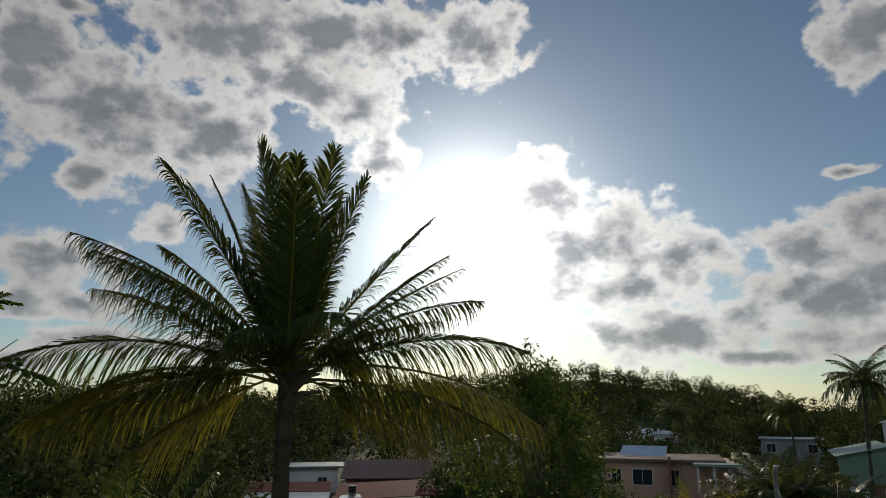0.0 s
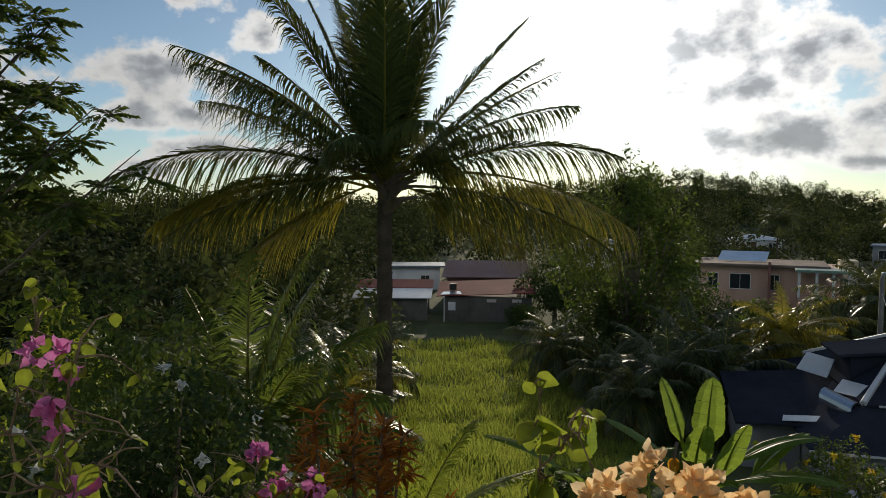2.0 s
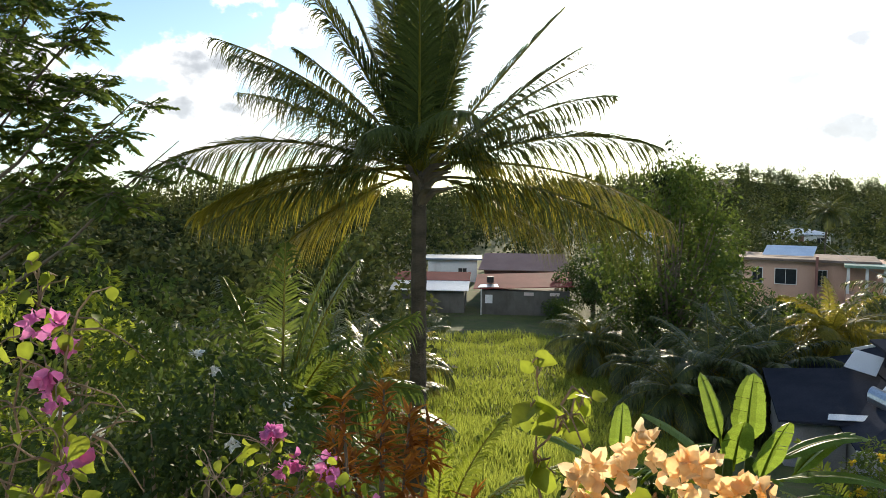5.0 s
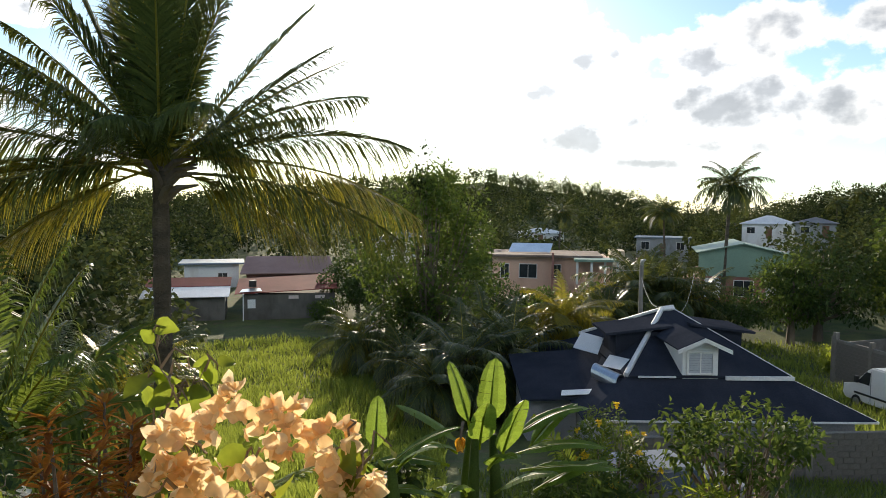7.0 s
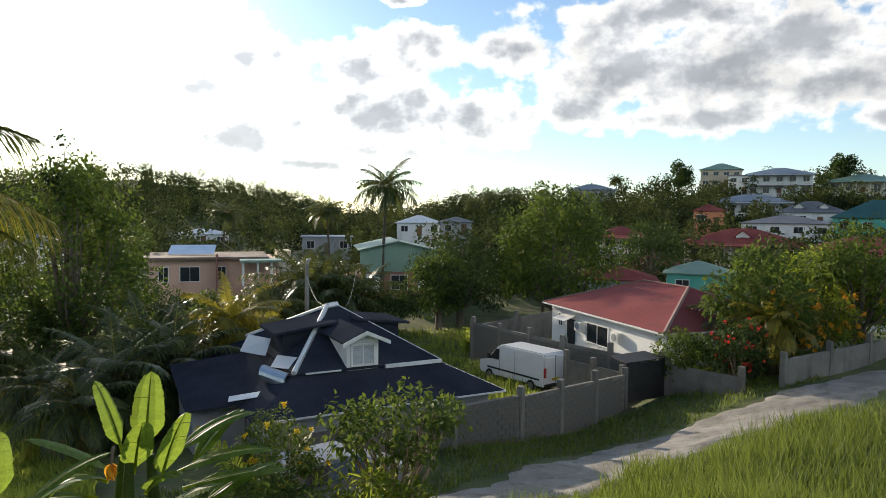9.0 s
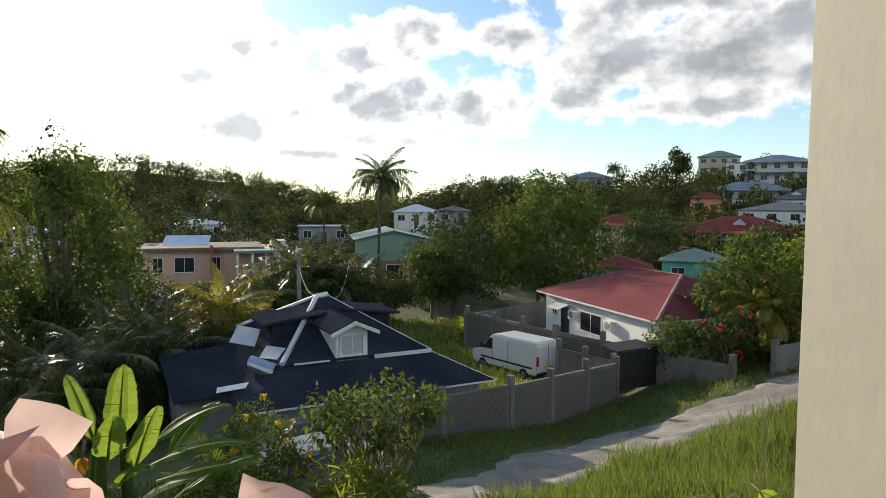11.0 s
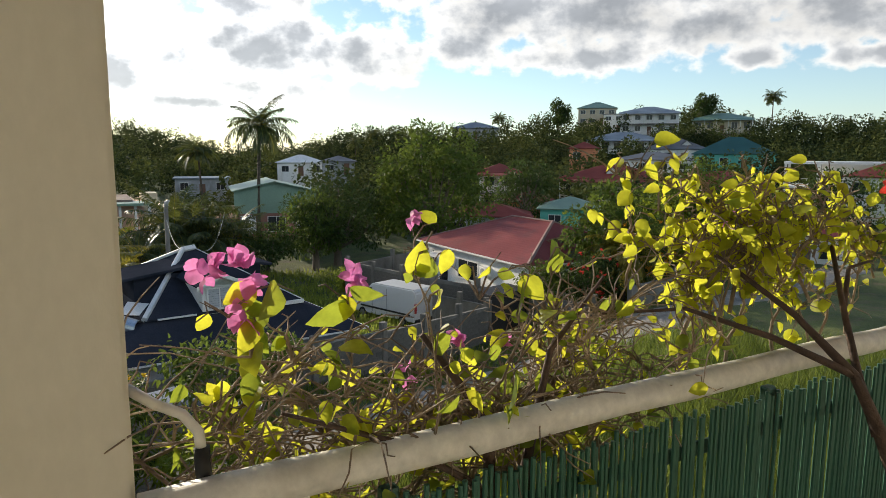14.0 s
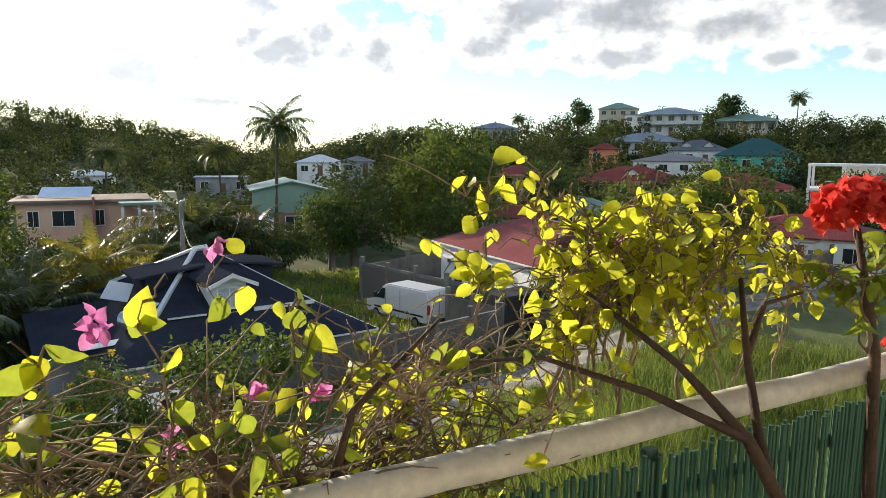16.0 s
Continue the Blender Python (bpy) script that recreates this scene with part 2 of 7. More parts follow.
M_GRASS = leafy("grass_blade", (0.065, 0.105, 0.02), (0.17, 0.215, 0.04), (0.34, 0.40, 0.06), 0.4, 0.6)
# lighter copy of the grass: the field's sunlight is put into its colour
M_GRASS_SUNLIT = leafy("sunlit_grass_blade", (0.10, 0.15, 0.026), (0.25, 0.30, 0.05), (0.54, 0.60, 0.09), 0.5, 0.6)
M_PEACH = leafy("peach_bract", (0.86, 0.54, 0.24), (0.98, 0.86, 0.64), (0.98, 0.76, 0.40), 0.55, 0.6)
M_PINK = leafy("pale_pink_bract", (0.74, 0.50, 0.50), (0.90, 0.74, 0.73), (0.94, 0.76, 0.75), 0.5, 0.6)
M_LILAC = leafy("lilac_bract", (0.66, 0.42, 0.52), (0.80, 0.58, 0.67), (0.90, 0.66, 0.75), 0.5, 0.6)
M_MAGENTA = leafy("magenta_bract", (0.56, 0.12, 0.38), (0.80, 0.28, 0.60), (0.92, 0.34, 0.70), 0.5, 0.6)
M_RED = leafy("red_bract", (0.62, 0.03, 0.03), (0.85, 0.10, 0.07), (0.95, 0.14, 0.10), 0.45, 0.6)
M_ORANGE = leafy("orange_flower", (0.60, 0.22, 0.02), (0.85, 0.45, 0.03), (0.95, 0.55, 0.05), 0.4, 0.6)
M_YELLOW = leafy("yellow_flower", (0.70, 0.48, 0.02), (0.85, 0.62, 0.04), (0.95, 0.75, 0.06), 0.4, 0.6)
M_WHITEFL = leafy("white_flower", (0.75, 0.75, 0.68), (0.85, 0.85, 0.80), (0.9, 0.9, 0.85), 0.3, 0.6)
M_BARK = surface("bark", (0.09, 0.07, 0.05), (0.19, 0.15, 0.11), 0.9, 5, bump=0.8, fine=25, stretch=(1, 1, 0.3), depth=0.03)
M_TWIG = surface("twig", (0.13, 0.09, 0.06), (0.38, 0.29, 0.20), 0.85, 30, bump=0.5, fine=90)
M_STEM = surface("brown_stem", (0.05, 0.03, 0.022), (0.13, 0.08, 0.055), 0.8, 25, bump=0.5, fine=80)
M_PALMTRUNK = surface("palm_trunk", (0.045, 0.036, 0.026), (0.125, 0.10, 0.07), 0.92, 7, bump=1.0, fine=22, stretch=(1, 1, 2.5), depth=0.04)
M_GROUND = surface("grassy_soil", (0.045, 0.07, 0.016), (0.13, 0.15, 0.035), 0.95, 1.4, bump=0.6, fine=9, stain=(0.13, 0.10, 0.055), depth=0.08)
# track, concrete and block colours are darkened for the shade they lie in
M_ROAD = surface("stony_track", (0.19, 0.172, 0.145), (0.35, 0.325, 0.29), 0.95, 3.0, bump=0.8, fine=14, stain=(0.14, 0.12, 0.08), depth=0.05)
M_CONCRETE = surface("bare_concrete", (0.12, 0.112, 0.096), (0.215, 0.203, 0.177), 0.92, 2.5, bump=0.5, fine=30, stain=(0.085, 0.077, 0.06))
M_BLOCK = surface("concrete_block", (0.088, 0.082, 0.07), (0.16, 0.15, 0.13), 0.95, 2.0, bump=0.6, fine=25, stain=(0.07, 0.066, 0.05))
M_COLUMN = surface("cream_paint", (0.62, 0.58, 0.48), (0.68, 0.64, 0.54), 0.6, 4.0, bump=0.06, fine=55, stretch=(1, 1, 0.5), stain=(0.59, 0.545, 0.44), grain=(0.96, 1.03))
M_RAIL = surface("white_rail_paint", (0.70, 0.67, 0.60), (0.84, 0.81, 0.74), 0.5, 6.0, bump=0.2, fine=40, stain=(0.42, 0.37, 0.29))
M_SCREEN = surface("green_plastic_reed", (0.035, 0.11, 0.075), (0.06, 0.16, 0.11), 0.4, 8.0, bump=0.2, fine=60, stretch=(1, 1, 0.1))
M_SCREEN_DK = surface("green_post", (0.02, 0.07, 0.05), (0.03, 0.09, 0.065), 0.5, 8.0)
M_BLACK = surface("black_rubber", (0.012, 0.012, 0.012), (0.03, 0.028, 0.026), 0.6, 10.0)
M_DARKROOF = surface("slate_blue_metal_roof", (0.024, 0.028, 0.038), (0.044, 0.049, 0.064), 0.8, 1.6, 0.0, 0.15, 20, wave=(0.25, "X"), spec=0.0)
M_REDROOF = surface("weathered_red_metal_roof", (0.20, 0.045, 0.042), (0.28, 0.07, 0.065), 0.6, 1.2, 0.0, 0.2, 16, stain=(0.18, 0.06, 0.055), wave=(0.25, "X"), spec=0.12)
M_REDROOF2 = surface("dark_red_roof", (0.17, 0.04, 0.035), (0.27, 0.07, 0.06), 0.85, 1.2, 0.0, 0.2, 16, spec=0.15)
M_FADEDROOF = surface("faded_pinkish_roof", (0.26, 0.17, 0.15), (0.36, 0.25, 0.22), 0.85, 1.2, fine=14, spec=0.15)
M_GREENROOF = surface("green_roof", (0.16, 0.26, 0.20), (0.22, 0.33, 0.25), 0.5, 1.2, fine=14)
M_TEALROOF = surface("dark_teal_roof", (0.02, 0.085, 0.08), (0.035, 0.12, 0.11), 0.5, 1.2, fine=14)
M_GREYROOF = surface("grey_roof", (0.10, 0.105, 0.115), (0.19, 0.19, 0.20), 0.55, 1.2, fine=14)
M_BLUEROOF = surface("blue_grey_roof", (0.13, 0.17, 0.22), (0.22, 0.27, 0.32), 0.5, 1.2, fine=14)
M_RUSTROOF = surface("brownish_flat_roof", (0.15, 0.11, 0.09), (0.26, 0.20, 0.17), 0.85, 1.0, fine=12, spec=0.15, stain=(0.10, 0.075, 0.06))
M_TIN = surface("bare_tin", (0.62, 0.64, 0.66), (0.78, 0.79, 0.80), 0.28, 3.0, 0.9, 0.2, 20)
M_WHITEMETAL = surface("white_flashing", (0.66, 0.66, 0.64), (0.80, 0.80, 0.78), 0.35, 4.0, 0.2, 0.1, 30)
M_WHITE = surface("white_wall", (0.74, 0.74, 0.72), (0.84, 0.84, 0.82), 0.8, 1.2, fine=22, stain=(0.60, 0.58, 0.54))
M_WHITETRIM = surface("white_trim", (0.68, 0.67, 0.63), (0.80, 0.79, 0.75), 0.6, 4.0)
M_ORANGEWALL = surface("salmon_wall", (0.58, 0.37, 0.27), (0.66, 0.43, 0.32), 0.8, 1.2, fine=22, stain=(0.42, 0.26, 0.18))
M_BEIGE = surface("beige_wall", (0.52, 0.44, 0.30), (0.62, 0.53, 0.38), 0.8, 1.2, fine=22)
M_PINKWALL = surface("pinkish_white_wall", (0.60, 0.50, 0.46), (0.70, 0.60, 0.56), 0.8, 1.2, fine=22)
M_TEALWALL = surface("turquoise_wall", (0.08, 0.36, 0.29), (0.12, 0.45, 0.37), 0.8, 1.2, fine=22)
M_REDWALL = surface("red_brown_wall", (0.22, 0.10, 0.08), (0.30, 0.14, 0.11), 0.8, 1.2, fine=22)
M_ORANGEHOUSE = surface("orange_wall", (0.55, 0.20, 0.10), (0.66, 0.27, 0.14), 0.8, 1.2, fine=22)
M_GREYWALL = surface("grey_wall", (0.26, 0.27, 0.28), (0.36, 0.37, 0.38), 0.8, 1.2, fine=22, stain=(0.18, 0.18, 0.17))
M_SHUTTER = surface("pale_shutter", (0.34, 0.36, 0.37), (0.46, 0.48, 0.49), 0.6, 4.0)
M_VAN = surface("white_car_paint", (0.68, 0.68, 0.67), (0.76, 0.76, 0.75), 0.3, 1.0, bump=0.02)
# silver kept dark, with the shade around the parked car in its colour
M_SILVER = surface("silver_car_paint", (0.20, 0.205, 0.215), (0.27, 0.275, 0.285), 0.4, 1.0, 0.2, bump=0.02)
M_TYRE = surface("tyre_rubber", (0.015, 0.015, 0.015), (0.03, 0.03, 0.03), 0.9, 8)
M_RIM = surface("wheel_rim", (0.35, 0.35, 0.36), (0.45, 0.45, 0.46), 0.35, 8, 0.8)
M_LAMPRED = surface("red_lens", (0.35, 0.02, 0.02), (0.45, 0.03, 0.03), 0.3, 8)
M_WOOD = surface("brown_wood", (0.12, 0.06, 0.035), (0.22, 0.12, 0.07), 0.75, 6, stretch=(1, 1, 0.2))


def glassy(name, col, rough=0.08):
    m, nt, p, out = nodes_of(name)
    c, f = ramp_noise(nt, 1.5, 2, tuple(v * 0.7 for v in col), col)
    nt.links.new(c, p.inputs["Base Color"])
    p.inputs["Roughness"].default_value = rough
    return m


M_GLASS = glassy("dark_window_glass", (0.035, 0.04, 0.045))


# ---- building blocks ----
class Geo:
    """Gathers vertices and faces of one mesh."""

    def __init__(self):
        self.v, self.f, self.m = [], [], []

    def add(self, verts, faces, mi=0):
        o = len(self.v)
        self.v.extend(tuple(p) for p in verts)
        self.f.extend(tuple(i + o for i in f) for f in faces)
        self.m.extend([mi] * len(faces))
        return self

    def box(self, a, b, mi=0, cut=0.0):
        """A box from corner a to corner b; cut: a chamfer on its upright and top edges."""
        (x0, y0, z0), (x1, y1, z1) = a, b
        c = cut
        if c <= 0:
            v = [(x0, y0, z0), (x1, y0, z0), (x1, y1, z0), (x0, y1, z0), (x0, y0, z1), (x1, y0, z1), (x1, y1, z1), (x0, y1, z1)]
            return self.add(v, [(3, 2, 1, 0), (4, 5, 6, 7), (0, 1, 5, 4), (1, 2, 6, 5), (2, 3, 7, 6), (3, 0, 4, 7)], mi)
        ring = [(x0 + c, y0), (x1 - c, y0), (x1, y0 + c), (x1, y1 - c), (x1 - c, y1), (x0 + c, y1), (x0, y1 - c), (x0, y0 + c)]
        inner = [(x0 + c, y0 + c), (x1 - c, y0 + c), (x1 - c, y0 + c), (x1 - c, y1 - c), (x1 - c, y1 - c), (x0 + c, y1 - c), (x0 + c, y1 - c), (x0 + c, y0 + c)]
        v = [(x, y, z0) for x, y in ring] + [(x, y, z1 - c) for x, y in ring] + [(0.5 * (x + u), 0.5 * (y + w), z1) for (x, y), (u, w) in zip(ring, inner)]
        f = [tuple(reversed(range(8))), tuple(range(16, 24))]
        for k in (0, 8):
            f += [(k + i, k + (i + 1) % 8, k + 8 + (i + 1) % 8, k + 8 + i) for i in range(8)]
        return self.add(v, f, mi)

    def tube(self, pts, radii, sides=6, mi=0, cap=True):
        pts = [Vector(p) for p in pts]
        if isinstance(radii, (int, float)):
            radii = [radii] * len(pts)
        rings, ref = [], None
        for i, p in enumerate(pts):
            t = (pts[min(i + 1, len(pts) - 1)] - pts[max(i - 1, 0)]).normalized()
            if ref is None:
                ref = t.orthogonal().normalized()
            ref = (ref - t * ref.dot(t)).normalized()
            bi = t.cross(ref)
            rings.append([p + (ref * math.cos(a) + bi * math.sin(a)) * radii[i] for a in (2 * math.pi * k / sides for k in range(sides))])
        v = [q for r in rings for q in r]
        f = []
        for i in range(len(pts) - 1):
            f += [(i * sides + k, i * sides + (k + 1) % sides, (i + 1) * sides + (k + 1) % sides, (i + 1) * sides + k) for k in range(sides)]
        if cap:
            f += [tuple(reversed(range(sides))), tuple(range((len(pts) - 1) * sides, len(pts) * sides))]
        return self.add(v, f, mi)

    def slab(self, quad, t, mi=0):
        """A plate of thickness t whose upper face is the quad or triangle given, counter-clockwise from above."""
        q = [Vector(p) for p in quad]
        n = (q[1] - q[0]).cross(q[-1] - q[0]).normalized()
        k = len(q)
        v = q + [p - n * t for p in q]
        f = [tuple(range(k)), tuple(reversed(range(k, 2 * k)))] + [(i + k, (i + 1) % k + k, (i + 1) % k, i) for i in range(k)]
        return self.add(v, f, mi)

    def obj(self, name, mats, parent=None, label="", smooth=False):
        me = bpy.data.meshes.new(name)
        me.from_pydata(self.v, [], self.f)
        mats = mats if isinstance(mats, (list, tuple)) else [mats]
        for m in mats:
            me.materials.append(m)
        if len(mats) > 1:
            me.polygons.foreach_set("material_index", self.m)
        if smooth:
            me.polygons.foreach_set("use_smooth", [True] * len(me.polygons))
        me.update()
        ob = new(name, me)
        if parent:
            ob.parent = parent
        if label:
            tagged(ob, label)
        return ob


def thing(name, m, label, category, group=""):
    ob = new(name)
    ob.empty_display_size = 0.2
    ob.matrix_basis = m
    return tagged(ob, label, category, group)


def rnd(a, b):
    return random.uniform(a, b)


def many_leaves(P, D, UP, length, width, fold=0.25, fine=False, ripple_amp=0.05):
    """Arrays of leaf vertices and faces: at each point P a leaf along D, with its face towards UP."""
    n = len(P)
    D = D / np.maximum(np.linalg.norm(D, axis=1, keepdims=True), 1e-6)
    S = np.cross(D, UP)
    S = S / np.maximum(np.linalg.norm(S, axis=1, keepdims=True), 1e-6)
    U = np.cross(S, D)
    L, W = np.asarray(length).reshape(-1, 1), np.asarray(width).reshape(-1, 1)
    if fine:
        # a rounded blade with a midrib, cupped along it and curling at the tip
        curl = RNG.uniform(0.05, 0.3, (n, 1))
        rib = [P + D * L * u - U * L * curl * u * u for u in (0, 0.1, 0.28, 0.5, 0.72, 0.89, 1.0)]
        half = (0.30, 0.49, 0.47, 0.33, 0.14)
        T = list(rib)
        for sg in (1, -1):
            for i, h in enumerate(half):
                ripple = RNG.uniform(-ripple_amp, ripple_amp, (n, 1))
                T.append(rib[i + 1] + S * sg * W * h * RNG.uniform(0.9, 1.06, (n, 1)) + U * W * (fold * 2 * h + ripple))
        F = []
        for o, flip in ((7, False), (12, True)):
            t = [(0, o, 1)]
            for i in range(4):
                t += [(i + 1, o + i, o + i + 1), (i + 1, o + i + 1, i + 2)]
            t.append((5, o + 4, 6))
            F += [f[::-1] for f in t] if flip else t
    else:
        T = [P, P + D * L * 0.45 + S * W * 0.5, P + D * L - U * L * 0.1, P + D * L * 0.45 - S * W * 0.5 + U * W * fold]
        F = [(0, 1, 2, 3)]
    k = len(T)
    V = np.stack(T, 1).reshape(-1, 3)
    base = (np.arange(n) * k)[:, None]
    faces = np.concatenate([np.array(f)[None, :] + base for f in F], 0) if len(F) > 1 else np.array(F[0])[None, :] + base
    return V, faces


def leaf_object(name, V, F, mat, parent=None, label="", kind="", smooth=False):
    me = bpy.data.meshes.new(name)
    n, k = F.shape
    me.vertices.add(len(V))
    me.vertices.foreach_set("co", np.asarray(V, dtype=np.float32).ravel())
    me.loops.add(n * k)
    me.loops.foreach_set("vertex_index", F.ravel().astype(np.int32))
    me.polygons.add(n)
    me.polygons.foreach_set("loop_start", np.arange(0, n * k, k, dtype=np.int32))
    me.polygons.foreach_set("loop_total", np.full(n, k, dtype=np.int32))
    me.materials.append(mat)
    me.update(calc_edges=True)
    if smooth:
        me.polygons.foreach_set("use_smooth", [True] * n)
    ob = new(name, me)
    if parent:
        ob.parent = parent
    return tagged(ob, label, kind=kind)


RNG = np.random.default_rng(7)


def unit(n):
    v = RNG.normal(size=(n, 3))
    return v / np.linalg.norm(v, axis=1, keepdims=True)


def clump_leaves(centres, radii, per, length, width, fine=False, droop=0.25, flat=0.8, shell=0.55):
    """Leaves scattered through round clumps, denser at their skin."""
    C = np.repeat(np.asarray(centres, float), per, 0)
    R = np.repeat(np.asarray(radii, float), per)[:, None]
    U = unit(len(C))
    rad = RNG.uniform(shell, 1.0, (len(C), 1)) ** 0.7
    P = C + U * R * rad * np.array([1, 1, flat])
    D = U * 0.8 + unit(len(C)) * 0.8 + np.array([0, 0, -droop])
    UP = np.array([0, 0, 1.0]) + unit(len(C)) * 0.6
    s = RNG.uniform(0.65, 1.25, len(C))
    return many_leaves(P, D, UP, length * s, width * s, 0.2, fine)


# ---- lie of the land ----
R_NEAR = [0, 4, 8, 12, 19, 30, 41, 60, 80, 5000]
Z_NEAR = [-2.3, -2.5, -3.6, -4.9, -6.5, -8.2, -8.9, -9.0, -8.2, -8.2]
A_HILL = [-180, -100, -60, -40, -29, -12, -4, 3, 12, 21, 28, 34, 38, 45, 51, 59, 66, 73, 80, 100, 180]
H_HILL = [-3, -3, 2, -2, -2, 0, 6, 11, 14, 7, -3.5, -4, 0.5, 2.5, 4.5, 8.5, 8.0, 5, 4.5, 3, -3]
R_HILL = [300, 300, 120, 110, 120, 220, 280, 300, 300, 290, 260, 220, 195, 200, 205, 205, 205, 205, 205, 205, 300]


def smoothstep(v):
    v = np.clip(v, 0, 1)
    return v * v * (3 - 2 * v)


def ground_array(x, y):
    x, y = np.asarray(x, float), np.asarray(y, float)
    r, a = np.hypot(x - 0.4, y), np.degrees(np.arctan2(x - 0.4, y))
    z = np.interp(r, R_NEAR, Z_NEAR)
    h, rc = np.interp(a, A_HILL, H_HILL), np.interp(a, A_HILL, R_HILL)
    far = -8.2 + (h + 8.2) * np.clip((r - 72) / (rc - 72), 0, 1) ** 1.7
    far = np.where(r > rc, h - (r - rc) * 0.05, far)
    z = np.where(r > 72, np.maximum(far, -14), z)
    # the ground climbs along the track
    z = z + 2.7 * smoothstep((a - 46) / 26) * smoothstep((r - 14) / 22) * (1 - smoothstep((r - 50) / 26)) * (1 - smoothstep((a - 110) / 30))
    # the bank on this side of the track
    bank = np.exp(-((a - 66) / 14) ** 2) * np.exp(-((r - 15) / 7.0) ** 2)
    z = z + 0.9 * bank
    z = z + 0.12 * np.sin(x * 0.45 + 1.0) * np.cos(y * 0.38) * np.clip((r - 4) / 10, 0, 1)
    # level behind the house
    back = smoothstep((-y - 1.0) / 4.0)
    return z * (1 - back) + back * np.maximum(z, -2.6)


def ground(x, y):
    return float(ground_array(x, y))


def polar(a, r):
    return 0.4 + r * math.sin(radians(a)), r * math.cos(radians(a))


def spot(a, r, dz=0.0, turn=0.0):
    x, y = polar(a, r)
    return pose(x, y, ground(x, y) + dz, 0, 0, turn)


def build_ground():
    rings = [0.0] + list(np.geomspace(1.2, 14, 30)) + list(np.arange(14.8, 62, 0.8)) + list(np.geomspace(63, 3500, 46))
    step = 300
    ang = np.linspace(0, 2 * math.pi, step, endpoint=False)
    V, F = [(0.4, 0.0, ground(0.4, 0.0))], []
    for r in rings[1:]:
        x, y = 0.4 + r * np.sin(ang), r * np.cos(ang)
        V.extend(zip(x.tolist(), y.tolist(), ground_array(x, y).tolist()))
    F += [(0, 1 + (k + 1) % step, 1 + k) for k in range(step)]
    for i in range(len(rings) - 2):
        a, b = 1 + i * step, 1 + (i + 1) * step
        F += [(a + k, a + (k + 1) % step, b + (k + 1) % step, b + k) for k in range(step)]
    g = Geo().add(V, F)
    return tagged(g.obj("ground", M_GROUND, smooth=True), "green grassy hillside sloping down to a valley", "ground", kind="structure")


build_ground()

# the stony track below the house
TRACK = [(2.5, 11.6), (5.5, 12.2), (9.2, 12.4), (13.1, 13.2), (17.1, 14.2), (21.6, 14.9), (26.0, 14.2), (29.6, 13.2), (34.6, 12.5), (42.0, 11.8), (52.0, 10.5)]


def build_track():
    def path(s):
        i = min(int(s), len(TRACK) - 2)
        p = [TRACK[max(0, min(len(TRACK) - 1, k))] for k in (i - 1, i, i + 1, i + 2)]
        u = s - i
        return [0.5 * (2 * p[1][c] + (p[2][c] - p[0][c]) * u + (2 * p[0][c] - 5 * p[1][c] + 4 * p[2][c] - p[3][c]) * u * u
                + (-p[0][c] + 3 * p[1][c] - 3 * p[2][c] + p[3][c]) * u ** 3) for c in (0, 1)]
    V, F, n, wide = [], [], 160, 10
    for i in range(n):
        s = i / (n - 1) * (len(TRACK) - 1.001)
        a, b = path(s), path(min(s + 0.02, len(TRACK) - 1.0001))
        t = Vector((b[0] - a[0], b[1] - a[1], 0))
        t = t.normalized() if t.length > 1e-6 else Vector((1, 0, 0))
        side = Vector((-t.y, t.x, 0))
        for k in range(wide + 1):
            u = (k / wide - 0.5) * (3.3 + 0.5 * math.sin(i * 0.35) + 0.25 * math.sin(i * 1.3))
            q = Vector((a[0], a[1], 0)) + side * u
            edge = 1 - abs(k / wide - 0.5) * 2
            rut = -0.05 if k in (3, 7) else 0.0
            V.append((q.x, q.y, ground(q.x, q.y) + (-0.05 if edge < 0.05 else 0.075 + rut + 0.025 * noise.noise((q.x, q.y, 0)))))
    for i in range(n - 1):
        o = i * (wide + 1)
        F += [(o + k, o + k + wide + 1, o + k + wide + 2, o + k + 1) for k in range(wide)]
    tagged(Geo().add(V, F).obj("road", M_ROAD, smooth=True), "rutted pale stony dirt track beside a wall", "road", kind="structure")


build_track()


# ---- buildings ----
def window(parent, x, y, z, w, h, nx, ny, mat=None, louvre=False):
    """A window on a wall whose outward normal is (nx, ny); x, y, z: its lower middle on the wall's face."""
    tx, ty = -ny, nx
    fr = new("window")
    fr.parent = parent
    fr.matrix_basis = Matrix(((tx, nx, 0, x), (ty, ny, 0, y), (0, 0, 1, z), (0, 0, 0, 1)))
    t = 0.07 if w > 0.6 else 0.05
    g = Geo()
    for a, b in (((-w / 2 - t, 0.004, -t), (-w / 2, 0.06, h + t)), ((w / 2, 0.004, -t), (w / 2 + t, 0.06, h + t)),
                 ((-w / 2, 0.004, h), (w / 2, 0.06, h + t)), ((-w / 2 - 0.03, 0.004, -t), (w / 2 + 0.03, 0.09, 0)), ((-0.02, 0.008, 0), (0.02, 0.05, h))):
        g.box(a, b)
    g.obj("window_frame", M_WHITETRIM, fr)
    if louvre:
        s = Geo()
        k = max(4, int(h / 0.09))
        for i in range(k):
            for x0, x1 in ((-w / 2 + 0.01, -0.025), (0.025, w / 2 - 0.01)):
                z0 = h * i / k
                s.slab([(x0, 0.045, z0), (x1, 0.045, z0), (x1, 0.012, z0 + h / k * 0.85), (x0, 0.012, z0 + h / k * 0.85)], 0.008)
        s.obj("louvre", mat or M_SHUTTER, fr)
    Geo().box((-w / 2, 0.005, 0), (w / 2, 0.015, h)).obj("pane", M_GLASS, fr)
    return fr


